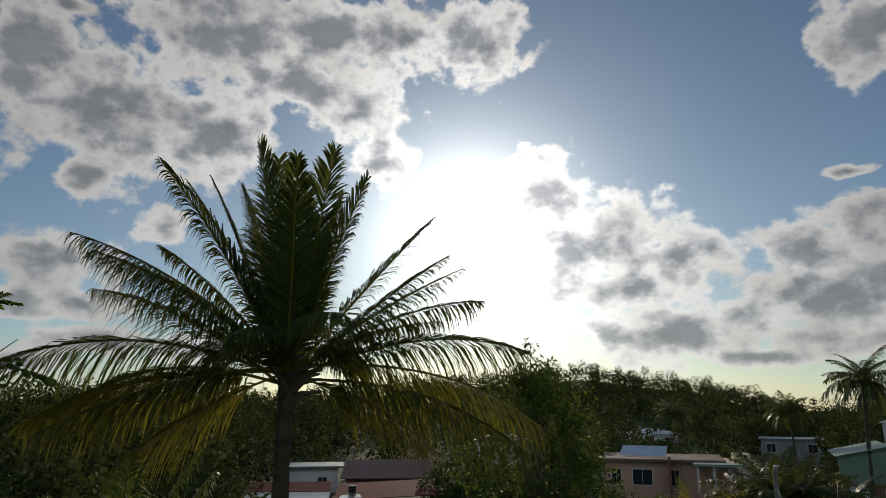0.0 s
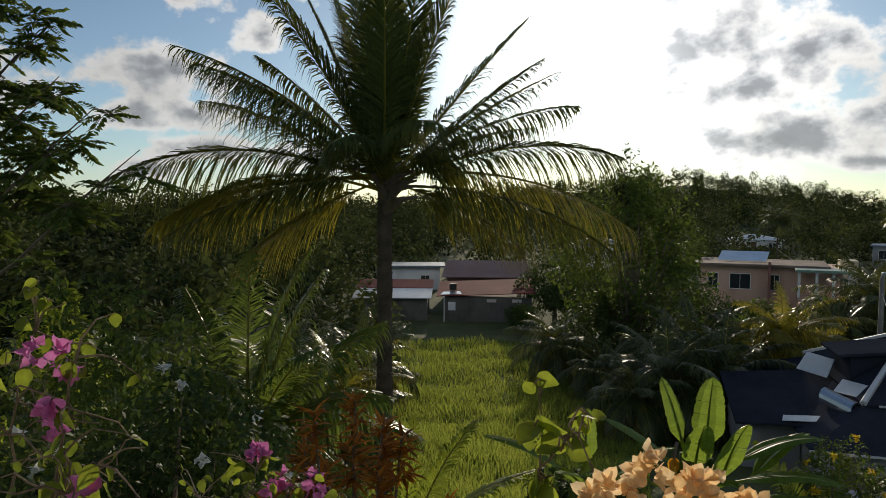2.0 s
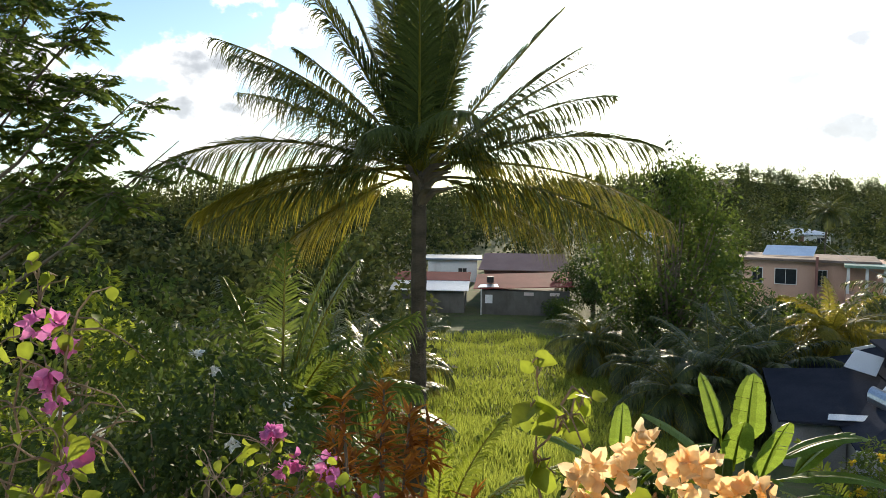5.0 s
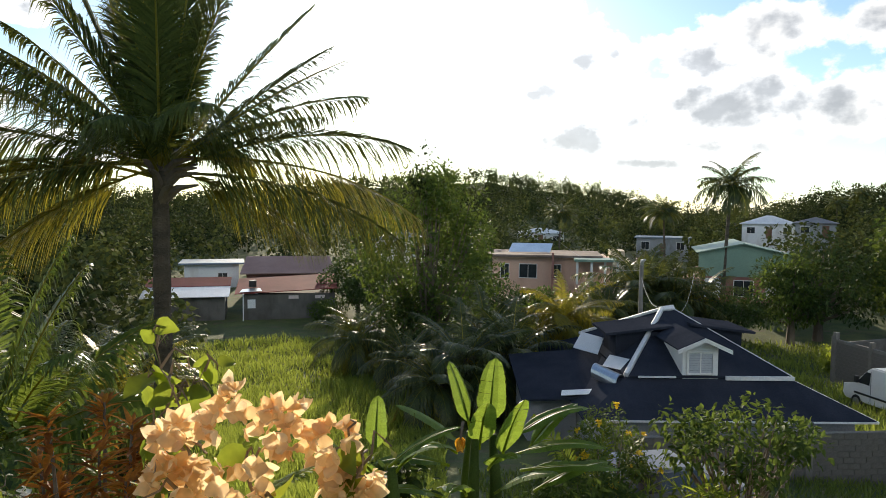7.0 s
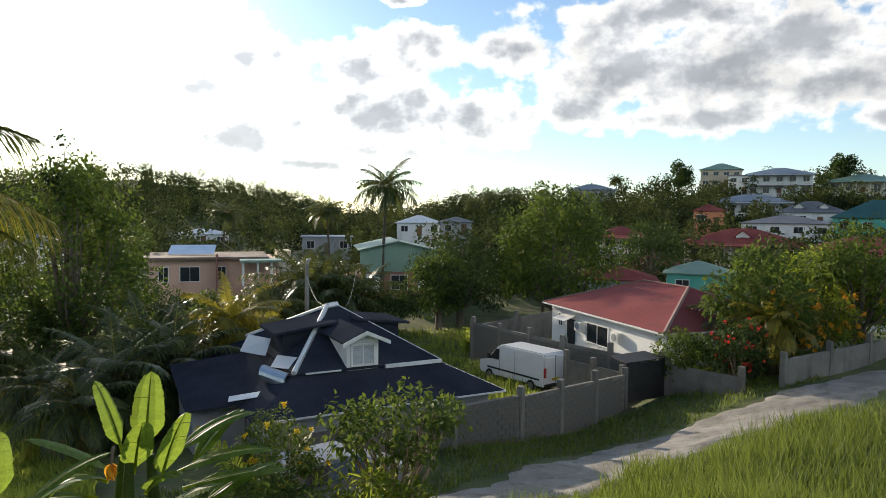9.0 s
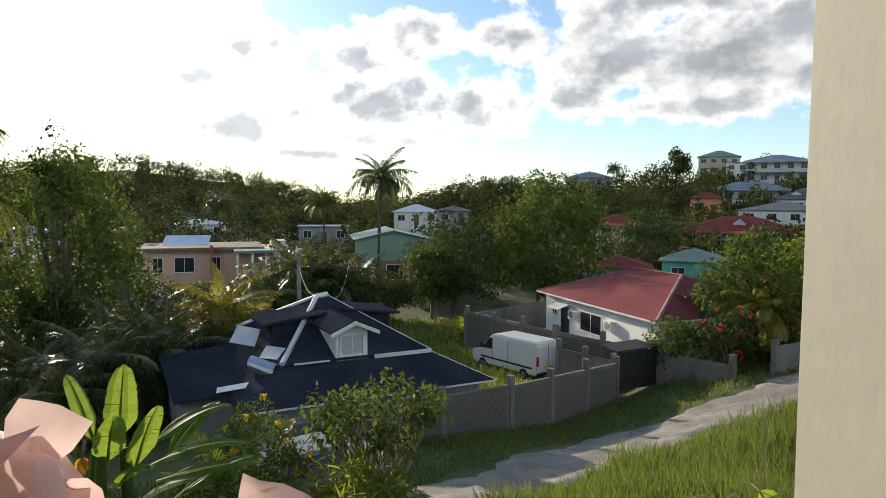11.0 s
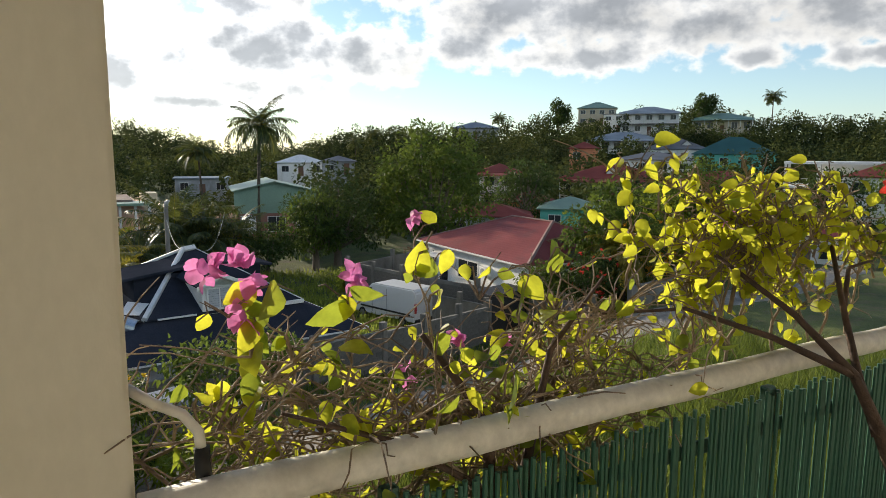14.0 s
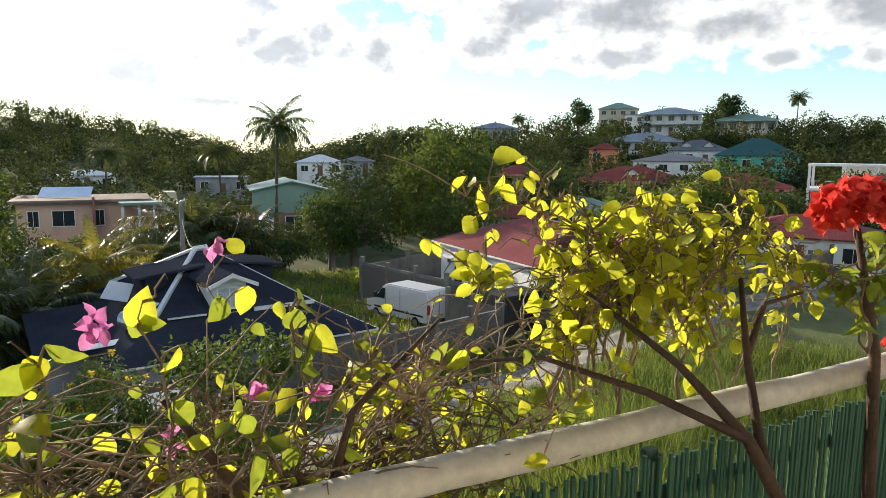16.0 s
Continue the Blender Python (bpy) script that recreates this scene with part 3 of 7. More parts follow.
def hip_roof(g, w, d, z, rise, over=0.45, ridge=None, t=0.12, mi=0):
    X, Y = w / 2 + over, d / 2 + over
    rz = z + rise
    if ridge is None:
        ridge = max(0.0, abs(X - Y))
    r = ridge / 2 if X >= Y else 0.0
    s = 0.0 if X >= Y else ridge / 2
    A, B = (-r, -s, rz), (r, s, rz)
    if X >= Y:
        quads = [[(-X, -Y, z), (X, -Y, z), B, A], [(X, Y, z), (-X, Y, z), A, B], [(X, -Y, z), (X, Y, z), B], [(-X, Y, z), (-X, -Y, z), A]]
    else:
        quads = [[(X, -Y, z), (X, Y, z), B, A], [(-X, Y, z), (-X, -Y, z), A, B], [(-X, -Y, z), (X, -Y, z), A], [(X, Y, z), (-X, Y, z), B]]
    for q in quads:
        if (Vector(q[-1]) - Vector(q[-2])).length < 1e-4:
            q = q[:3]
        if isinstance(g, Geo):
            g.slab(q, t, mi)
        else:
            Geo().slab(q, t).obj("roof_slope", g[0], g[1])
    return A, B, [(-X, -Y, z), (X, -Y, z), (X, Y, z), (-X, Y, z)]


def gable_roof(g, w, d, z, rise, over=0.4, t=0.1):
    """Ridge along y."""
    X, Y = w / 2 + over, d / 2 + over
    g.slab([(-X, -Y, z), (0, -Y, z + rise), (0, Y, z + rise), (-X, Y, z)][::-1], t)
    g.slab([(X, -Y, z), (X, Y, z), (0, Y, z + rise), (0, -Y, z + rise)], t)


def simple_house(m, w, d, h, wall, roof, label, rise=1.6, kind="hip", storeys=1, veranda=False, cols=4, dormers=0, side_windows=2, name="house"):
    """A house with its local front towards -y."""
    ho = thing(name, m, label, "house", "houses on the hillside")
    Geo().box((-w / 2, -d / 2, -2.5), (w / 2, d / 2, h), cut=0.02).obj("wall", wall, ho)
    g = Geo()
    if kind == "hip":
        hip_roof((roof, ho), w, d, h + 0.1, rise)
    elif kind == "gable":
        gable_roof(g, w, d, h, rise)
        t = Geo()
        t.slab([(-w / 2, -d / 2, h), (w / 2, -d / 2, h), (0, -d / 2, h + rise * 0.95)], 0.15)
        t.slab([(w / 2, d / 2, h), (-w / 2, d / 2, h), (0, d / 2, h + rise * 0.95)], 0.15)
        t.obj("gable", wall, ho)
    else:
        g.box((-w / 2 - 0.35, -d / 2 - 0.35, h + 0.005), (w / 2 + 0.35, d / 2 + 0.35, h + 0.22), cut=0.03)
    if g.v:
        g.obj("roof", roof, ho)
    hs = h / storeys
    for s in range(storeys):
        for i in range(cols):
            x = (i + 0.5) / cols * w - w / 2
            if i == cols // 2 and s == 0:
                Geo().box((x - 0.5, -d / 2 - 0.05, 0.02), (x + 0.5, -d / 2 - 0.004, 2.1), cut=0.01).obj("door", M_WOOD, ho)
            else:
                window(ho, x, -d / 2, s * hs + hs * 0.36, min(1.3, w / cols * 0.55), hs * 0.42, 0, -1)
        for i in range(side_windows):
            y = (i + 0.5) / side_windows * d - d / 2
            window(ho, -w / 2, y, s * hs + hs * 0.36, 1.0, hs * 0.4, -1, 0)
        if veranda:
            z0 = s * hs
            Geo().box((-w / 2, -d / 2 - 2.0, z0 - 0.2), (w / 2, -d / 2 - 0.01, z0), cut=0.02).obj("veranda_floor", M_CONCRETE, ho)
            n = cols + 1
            for i in range(n):
                x = i / (n - 1) * (w - 0.3) - (w - 0.3) / 2
                Geo().box((x - 0.09, -d / 2 - 1.95, z0 + 0.002), (x + 0.09, -d / 2 - 1.77, z0 + hs - 0.22)).obj("post", M_WHITETRIM, ho)
            r = Geo().box((-w / 2 + 0.1, -d / 2 - 1.92, z0 + 0.85), (w / 2 - 0.1, -d / 2 - 1.82, z0 + 0.93))
            for i in range(int(w / 0.3)):
                x = -w / 2 + 0.25 + i * 0.3
                r.box((x - 0.02, -d / 2 - 1.89, z0 + 0.002), (x + 0.02, -d / 2 - 1.85, z0 + 0.85))
            r.obj("railing", M_WHITETRIM, ho)
    if veranda:
        Geo().slab([(-w / 2 - 0.3, -d / 2 - 2.3, h - 0.3), (w / 2 + 0.3, -d / 2 - 2.3, h - 0.3), (w / 2 + 0.3, -d / 2 + 0.1, h + 0.15), (-w / 2 - 0.3, -d / 2 + 0.1, h + 0.15)], 0.1).obj("veranda_roof", roof, ho)
    for i in range(dormers):
        x = (i + 0.5) / dormers * w * 0.7 - w * 0.35
        y = -d * 0.36
        q = Geo().box((x - 0.9, y, h), (x + 0.9, y + 2.0, h + 1.0)).obj("dormer_wall", M_WHITETRIM, ho)
        k = Geo()
        k.slab([(x - 1.2, y - 0.3, h + 0.9), (x, y - 0.3, h + 1.9), (x, y + 2.2, h + 1.9), (x - 1.2, y + 2.2, h + 0.9)][::-1], 0.1)
        k.slab([(x + 1.2, y - 0.3, h + 0.9), (x + 1.2, y + 2.2, h + 0.9), (x, y + 2.2, h + 1.9), (x, y - 0.3, h + 1.9)], 0.1)
        k.slab([(x - 0.9, y - 0.02, h + 1.0), (x + 0.9, y - 0.02, h + 1.0), (x, y - 0.02, h + 1.75)], 0.08, 1)
        k.obj("dormer_roof", [roof, M_WHITETRIM], ho)
        window(ho, x, y, h + 0.15, 0.7, 0.7, 0, -1)
    return ho


def at_ground(a, r, z, turn=None):
    """Foot of a building at heading a, distance r and height z, its front turned towards the veranda."""
    x, y = polar(a, r)
    return pose(x, y, z, 0, 0, -a if turn is None else turn)


def dormer_house():
    ho = thing("house", pose(14.27, 26.6, -8.3, 0, 0, -8.8), "dark slate-blue metal roofed house with white dormer windows", "house")
    Geo().box((-4.5, -5.6, -0.6), (4.5, 5.6, 2.75), cut=0.02).obj("wall", M_GREYWALL, ho)
    X, Y, U, V = 4.95, 6.1, 2.87, 3.95
    lo, mid = [(-X, -Y, 2.7), (X, -Y, 2.7), (X, Y, 2.7), (-X, Y, 2.7)], [(-U, -V, 3.66), (U, -V, 3.66), (U, V, 3.66), (-U, V, 3.66)]
    for i in range(4):
        j = (i + 1) % 4
        Geo().slab([lo[i], lo[j], mid[j], mid[i]], 0.1).obj("lower_roof", M_DARKROOF, ho)
    up = [(-U - 0.15, -V - 0.2, 3.72), (U + 0.15, -V - 0.2, 3.72), (U + 0.15, V + 0.2, 3.72), (-U - 0.15, V + 0.2, 3.72)]
    A, B = (-0.35, 0.2, 5.5), (0.2, 0.5, 5.5)
    for q in ([up[0], up[1], B, A], [up[1], up[2], B], [up[2], up[3], A, B], [up[3], up[0], A]):
        Geo().slab(q, 0.09).obj("upper_roof", M_DARKROOF, ho)
    # pale caps along hips and eaves
    for p, q, w in ((up[0], A, 0.11), (up[1], B, 0.02), (A, B, 0.15), (up[3], A, 0.09)):
        p, q = Vector(p) + Vector((0, 0, 0.03)), Vector(q) + Vector((0, 0, 0.04))
        Geo().tube([p, q], w, 5).obj("ridge_cap", M_WHITEMETAL, ho, "pale metal ridge capping")
    for a, b in (((-U + 0.3, -V - 0.26, 3.66), (-1.2, -V - 0.2, 3.72)), ((0.6, -V - 0.3, 3.6), (U + 0.2, -V - 0.2, 3.74)),
                 ((-X, -Y - 0.05, 2.63), (X, -Y + 0.0, 2.69)), ((X, -Y, 2.63), (X + 0.05, Y, 2.69))):
        Geo().box(a, b).obj("fascia", M_WHITEMETAL, ho, "pale fascia board")

    def dormer(x, y, turn, w=1.35, deep=2.2, h=1.15, rise=0.42, flat=False):
        e = new("dormer")
        e.parent = ho
        e.matrix_basis = pose(x, y, 3.72, 0, 0, turn)
        Geo().box((-w / 2, 0, -0.1), (w / 2, deep, h), cut=0.015).obj("dormer_wall", M_WHITETRIM if not flat else M_DARKROOF, e)
        k = Geo()
        if flat:
            k.slab([(-w / 2 - 0.25, -0.45, h - 0.02), (w / 2 + 0.25, -0.45, h - 0.02), (w / 2 + 0.25, deep, h + 0.3), (-w / 2 - 0.25, deep, h + 0.3)], 0.1)
        else:
            o = w / 2 + 0.28
            k.slab([(-o, -0.4, h), (0, -0.4, h + rise), (0, deep + 0.6, h + rise), (-o, deep, h)][::-1], 0.07)
            k.slab([(o, -0.4, h), (o, deep, h), (0, deep + 0.6, h + rise), (0, -0.4, h + rise)], 0.07)
        k.obj("dormer_roof", M_DARKROOF, e)
        if not flat:
            b = Geo()
            for s in (-1, 1):
                b.slab([(s * (w / 2 + 0.32), -0.44, h + 0.04), (0, -0.44, h + rise + 0.05), (0, -0.44, h + rise - 0.1), (s * (w / 2 + 0.32), -0.44, h - 0.11)][::-s], 0.04)
            b.slab([(-w / 2, -0.004, h), (w / 2, -0.004, h), (0, -0.004, h + rise * 0.8)], 0.03)
            b.obj("bargeboard", M_WHITEMETAL, e)
            window(e, 0, 0, 0.12, w * 0.66, h * 0.72, 0, -1, louvre=True)
        return e

    dormer(-0.3, -4.1, 0, 1.3, 2.2, 1.0)
    dormer(-2.75, -0.6, -90, 2.0, 2.2, 1.15, flat=True)
    dormer(2.65, 0.3, 90, 2.2, 2.2, 1.1, flat=True)
    # the low wing with its mono-pitch roof
    Geo().box((-6.4, -3.0, -0.6), (-4.55, 1.2, 2.45)).obj("wing_wall", M_GREYWALL, ho)
    Geo().slab([(-6.7, -3.5, 2.62), (-2.9, -4.5, 3.05), (-2.7, 0.6, 3.78), (-6.7, 1.8, 3.2)], 0.08).obj("wing_roof", M_DARKROOF, ho)
    # loose pale sheets left on the roof
    for q in ([(-4.1, 0.2, 3.85), (-3.3, -0.9, 3.8), (-2.9, -0.2, 4.35), (-3.6, 0.9, 4.4)], [(-3.5, -2.6, 3.72), (-2.7, -3.7, 3.76), (-2.3, -3.2, 4.05), (-3.1, -2.1, 4.05)],
              [(-5.3, -3.85, 2.9), (-3.7, -4.1, 3.06), (-3.6, -3.7, 3.14), (-5.2, -3.45, 2.98)]):
        Geo().slab(q, 0.02).obj("roof_sheet", M_WHITEMETAL, ho, "loose pale metal roofing sheet")
    g = Geo()
    n = 14
    ring = [(math.cos(2 * math.pi * k / n), math.sin(2 * math.pi * k / n)) for k in range(n)]
    c = Vector((-3.5, -3.4, 3.5))
    ax = Vector((0.35, -0.5, -0.1))
    for k in range(n):
        a, b = ring[k], ring[(k + 1) % n]
        side, upv = Vector((0.7, 0.7, 0)), Vector((0, 0, 1))
        p = [c + s * ax + (side * q[0] + upv * q[1]) * 0.30 for q in (a, b) for s in (-1, 1)]
        g.add(p, [(0, 1, 3, 2)])
        p2 = [c + s * ax + (side * q[0] + upv * q[1]) * 0.27 for q in (a, b) for s in (-1, 1)]
        g.add(p2, [(2, 3, 1, 0)])
    g.obj("rolled_sheet", M_TIN, ho, "rolled bare tin sheet", smooth=True)
    return ho


dormer_house()


def red_house():
    # front wall faces the van yard
    ho = thing("house", pose(38.5, 26.9, -7.95, 0, 0, -16.5), "white-walled bungalow with a weathered red hipped roof", "house")
    w, d = 9.6, 12.6
    Geo().box((-w / 2, -d / 2, -1.5), (w / 2, d / 2, 2.9), cut=0.02).obj("wall", M_WHITE, ho)
    A, B, C = hip_roof((M_REDROOF, ho), w, d, 2.95, 1.85, 0.5, 4.6)
    for p, q, r in ((C[0], A, 0.12), (C[1], A, 0.05), (C[2], B, 0.05), (C[3], B, 0.05), (A, B, 0.07)):
        Geo().tube([Vector(p) + Vector((0, 0, 0.03)), Vector(q) + Vector((0, 0, 0.03))], r, 5).obj("ridge_cap", M_FADEDROOF, ho, "faded pink ridge cap")
    X, Y = w / 2 + 0.5, d / 2 + 0.5
    for a, b in (((-X, -Y - 0.05, 2.84), (X, -Y, 2.94)), ((-X - 0.05, -Y, 2.84), (-X, Y, 2.94))):
        Geo().box(a, b).obj("fascia", M_WHITETRIM, ho)
    window(ho, -w / 2, 5.0, 1.5, 0.5, 0.8, -1, 0)
    window(ho, -w / 2, 0.4, 1.0, 2.4, 1.2, -1, 0)
    window(ho, -2.6, -d / 2, 1.2, 1.6, 1.1, 0, -1)
    window(ho, 1.8, -d / 2, 1.2, 1.6, 1.1, 0, -1)
    # no opening here: a dark panel gives the shade inside the doorway
    Geo().box((-w / 2 - 0.06, 3.1, 0.05), (-w / 2 - 0.004, 4.1, 2.15)).obj("door", M_GLASS, ho, "dark panel for the shaded inside of an open doorway")
    Geo().slab([(-w / 2 - 1.0, 2.9, 2.15), (-w / 2 - 0.01, 2.9, 2.5), (-w / 2 - 0.01, 4.4, 2.5), (-w / 2 - 1.0, 4.4, 2.15)], 0.04).obj("awning", M_WHITETRIM, ho)
    for y in (-1.9, 2.3):
        e = Geo().box((-w / 2 - 0.35, y - 0.42, 1.55), (-w / 2 - 0.01, y + 0.42, 2.15), cut=0.03).obj("air_conditioner", M_WHITETRIM, ho)
        Geo().tube([(-w / 2 - 0.355, y, 1.85), (-w / 2 - 0.375, y, 1.85)], 0.24, 14).obj("fan_grille", M_GREYWALL, e)
    return ho


red_house()


def orange_house():
    ho = thing("house", pose(22.6, 68.6, -6.9, 0, 0, -18.0) @ Matrix.Diagonal((0.9, 0.9, 0.9, 1)), "long salmon-coloured house with a flat brownish roof", "house")
    Geo().box((-6.6, -4, -3.0), (6.6, 4, 3.9), cut=0.02).obj("wall", M_ORANGEWALL, ho)
    Geo().box((-7.2, -4.8, 3.95), (5.5, 4.6, 4.2), cut=0.04).obj("roof", M_RUSTROOF, ho)
    Geo().box((2.4, -7.4, 3.75), (7.3, -4.05, 4.0), cut=0.03).obj("porch_roof", M_GREENROOF, ho, "pale greenish flat porch roof")
    Geo().box((2.6, -7.0, -3.0), (7.0, -4.05, 1.3), cut=0.02).obj("porch_wall", M_ORANGEWALL, ho)
    for x in (2.7, 4.2, 5.6, 6.9):
        Geo().box((x - 0.12, -7.0, 1.3), (x + 0.12, -6.75, 3.75)).obj("post", M_WHITETRIM, ho)
    for x, w in ((-5.2, 0.9), (-2.6, 1.9), (0.6, 0.8)):
        window(ho, x, -4.0, 1.6, w, 1.5, 0, -1)
    Geo().box((0.0, -5.0, 0), (0.25, -4.02, 4.5)).obj("wall_pier", M_REDWALL, ho)
    for x in (-4.2, -2.6, -1.0):
        Geo().slab([(x - 0.8, -1.2, 4.3), (x + 0.8, -1.2, 4.3), (x + 1.1, 1.6, 5.2), (x - 0.5, 1.6, 5.2)], 0.03).obj("tin_sheet", M_TIN, ho, "shiny bare tin roof sheet")
    Geo().box((6.6, -1.0, 1.5), (8.2, 2.0, 4.6), cut=0.03).obj("rear_block", M_BEIGE, ho)
    return ho


orange_house()


def green_house():
    ho = thing("house", pose(43.9, 68.5, -8.4, 0, 0, -26.0), "house with a big pale green gable over white walls", "house")
    Geo().box((-4.2, -5, -1.5), (4.2, 5, 3.2), cut=0.02).obj("wall", M_REDWALL, ho)
    g = Geo().slab([(-4.4, -5.05, 3.0), (4.4, -5.05, 3.0), (4.4, -5.05, 5.4), (0, -5.05, 6.4), (-4.4, -5.05, 5.4)], 0.12)
    g.obj("gable", M_GREENROOF, ho, "pale green corrugated gable")
    r = Geo()
    gable_roof(r, 8.6, 10.5, 5.4, 1.05, 0.3)
    r.obj("roof", M_GREENROOF, ho)
    for x in (-3.0, 2.9):
        Geo().box((x - 0.8, -5.2, 0.8), (x + 0.8, -5.06, 2.8)).obj("shutter", M_WHITE, ho)
    window(ho, 0.0, -5.0, 1.0, 1.8, 1.6, 0, -1)
    Geo().box((-6.5, -2, 0), (-4.25, 3, 2.4), cut=0.03).obj("lean_to", M_REDWALL, ho)
    return ho


green_house()


def brick_house():
    ho = thing("house", pose(-5.2, 77.0, -10.2, 0, 0, 3.5), "two-storey red-brown house with a pale pinkish roof", "house")
    Geo().box((-4.2, -3.5, -0.5), (4.6, 3.5, 4.7), cut=0.02).obj("wall", M_REDWALL, ho)
    Geo().slab([(-4.8, -4.3, 4.7), (5.0, -4.3, 4.7), (4.6, 0, 6.2), (-4.4, 0, 6.2)], 0.1).obj("roof", M_FADEDROOF, ho, "sunlit pale roof slope")
    Geo().slab([(5.0, 4.3, 4.7), (-4.8, 4.3, 4.7), (-4.4, 0, 6.2), (4.6, 0, 6.2)], 0.1).obj("roof", M_FADEDROOF, ho)
    for x in (-2.6, 2.0):
        window(ho, x, -3.5, 3.1, 0.9, 0.9, 0, -1, M_SHUTTER, True)
    Geo().box((-4.3, -3.6, 1.7), (4.7, -3.51, 2.1)).obj("band_course", M_GREYWALL, ho)
    s = thing("shed", pose(-6.1, 66.0, -8.9, 0, 0, 4.0), "low dark block shed under rusty red sheet roofing", "shed")
    Geo().box((-2.2, -2.6, -0.5), (6.0, 2.4, 2.35), cut=0.02).obj("wall", M_BLOCK, s)
    Geo().slab([(-3.0, -3.0, 2.5), (6.4, -3.0, 2.9), (6.4, 2.6, 3.7), (-3.0, 2.6, 3.3)], 0.07).obj("roof", M_REDROOF2, s)
    Geo().box((-1.9, -2.66, 1.1), (-1.2, -2.61, 1.9)).obj("shutter", M_WHITE, s)
    Geo().slab([(-2.6, -2.9, 2.62), (-0.6, -2.9, 2.70), (-0.8, -1.9, 2.86), (-2.4, -1.9, 2.78)], 0.02).obj("tin_sheet", M_TIN, s)
    Geo().tube([(-1.5, -1.2, 2.9), (-1.5, -1.2, 3.5)], 0.35, 12).obj("water_tank", M_BLACK, s)
    for x in (2.2, 4.6):
        Geo().box((x - 0.45, -2.66, 1.9), (x + 0.45, -2.61, 2.2)).obj("vent_block", M_PINKWALL, s)
    Geo().tube([(-2.25, -3.05, -0.5), (-2.25, -3.05, 2.5)], 0.05, 8).obj("drain_pipe", M_WHITETRIM, s)
    s2 = thing("shed", pose(-13.2, 65.0, -8.9, 0, 0, 6.0), "low grey shed with pale sheet roof", "shed")
    Geo().box((-3.5, -2.2, -0.5), (3.2, 2.2, 2.2), cut=0.02).obj("wall", M_BLOCK, s2)
    Geo().slab([(-3.9, -2.8, 2.3), (3.6, -2.8, 2.3), (3.6, 0.2, 2.9), (-3.9, 0.2, 2.9)], 0.06).obj("roof", M_WHITEMETAL, s2)
    Geo().slab([(-3.9, 0.2, 2.95), (3.6, 0.2, 2.95), (3.6, 3.0, 3.5), (-3.9, 3.0, 3.5)], 0.06).obj("roof", M_REDROOF2, s2)
    b = thing("house", pose(-14.5, 84.0, -10.2, 0, 0, 8.0), "small pale blue house with a flat roof", "house")
    Geo().box((-3.0, -2.5, -0.5), (3.0, 2.5, 4.9), cut=0.02).obj("wall", M_WHITE, b)
    Geo().box((-3.6, -3.2, 4.95), (3.6, 3.0, 5.15), cut=0.03).obj("roof", M_BLUEROOF, b)
    window(b, 1.2, -2.5, 3.0, 1.0, 0.9, 0, -1)


brick_house()

# houses on the far slopes: heading, distance, foot height, size, look
simple_house(at_ground(57.3, 80, -8.0), 6.5, 6, 3.0, M_TEALWALL, M_GREENROOF, "small turquoise house with a pale green roof", 1.2, "hip", cols=2)
simple_house(at_ground(60.4, 110, -6.6), 15.5, 9, 3.9, M_BEIGE, M_REDROOF2, "beige house with a dark red hipped roof and veranda", 2.0, "hip", veranda=True, cols=5, dormers=1)
simple_house(at_ground(63.4, 128, -4.6), 13.5, 9, 4.6, M_WHITE, M_GREYROOF, "white two-storey house with a grey roof", 1.3, "hip", storeys=2, cols=4)
simple_house(at_ground(65.0, 150, -0.9), 12.0, 8, 2.8, M_WHITE, M_GREYROOF, "white house with steep gabled dormers and grey roof", 2.2, "hip", cols=4, dormers=2)
simple_house(at_ground(69.3, 142, -2.0), 14.0, 9, 3.0, M_TEALWALL, M_TEALROOF, "house under a large dark teal roof with skylights", 3.2, "hip", cols=4)
simple_house(at_ground(68.4, 106, -6.6), 13.0, 8, 3.4, M_WHITE, M_REDROOF, "white bungalow with a red roof and veranda", 1.8, "hip", veranda=True, cols=4)
simple_house(at_ground(60.9, 165, 0.8), 16.0, 8, 3.4, M_WHITE, M_BLUEROOF, "white house with blue-grey roof and long veranda", 1.6, "hip", veranda=True, cols=6)
simple_house(at_ground(62.8, 190, 5.8), 14.5, 10, 5.6, M_WHITE, M_BLUEROOF, "large white two-storey villa near the hilltop", 1.7, "hip", storeys=2, veranda=True, cols=5)
simple_house(at_ground(60.4, 200, 6.6), 8.0, 8, 5.0, M_WHITE, M_GREYROOF, "white and grey two-storey house on the hill", 1.2, "flat", storeys=2, cols=3)
simple_house(at_ground(58.7, 205, 8.8), 10.5, 8, 4.8, M_BEIGE, M_GREENROOF, "cream villa with pale hipped roof on the hilltop", 1.9, "hip", storeys=2, cols=4)
simple_house(at_ground(68.2, 190, 6.0), 14.0, 9, 3.6, M_BEIGE, M_GREENROOF, "cream hilltop house with a low pale roof", 1.6, "hip", veranda=True, cols=5)
simple_house(at_ground(48.8, 200, 4.9), 13.0, 8, 3.0, M_GREYWALL, M_BLUEROOF, "grey house with a pale roof among trees", 1.7, "hip", cols=5)
simple_house(at_ground(57.9, 140, -1.2), 5.5, 6, 3.2, M_ORANGEHOUSE, M_REDROOF2, "small orange house with a red roof", 1.3, "hip", cols=2)
simple_house(at_ground(51.2, 100, -7.0), 5.5, 6, 5.4, M_PINKWALL, M_REDROOF2, "pink and white narrow house with balcony", 1.2, "hip", storeys=2, cols=2, veranda=True)
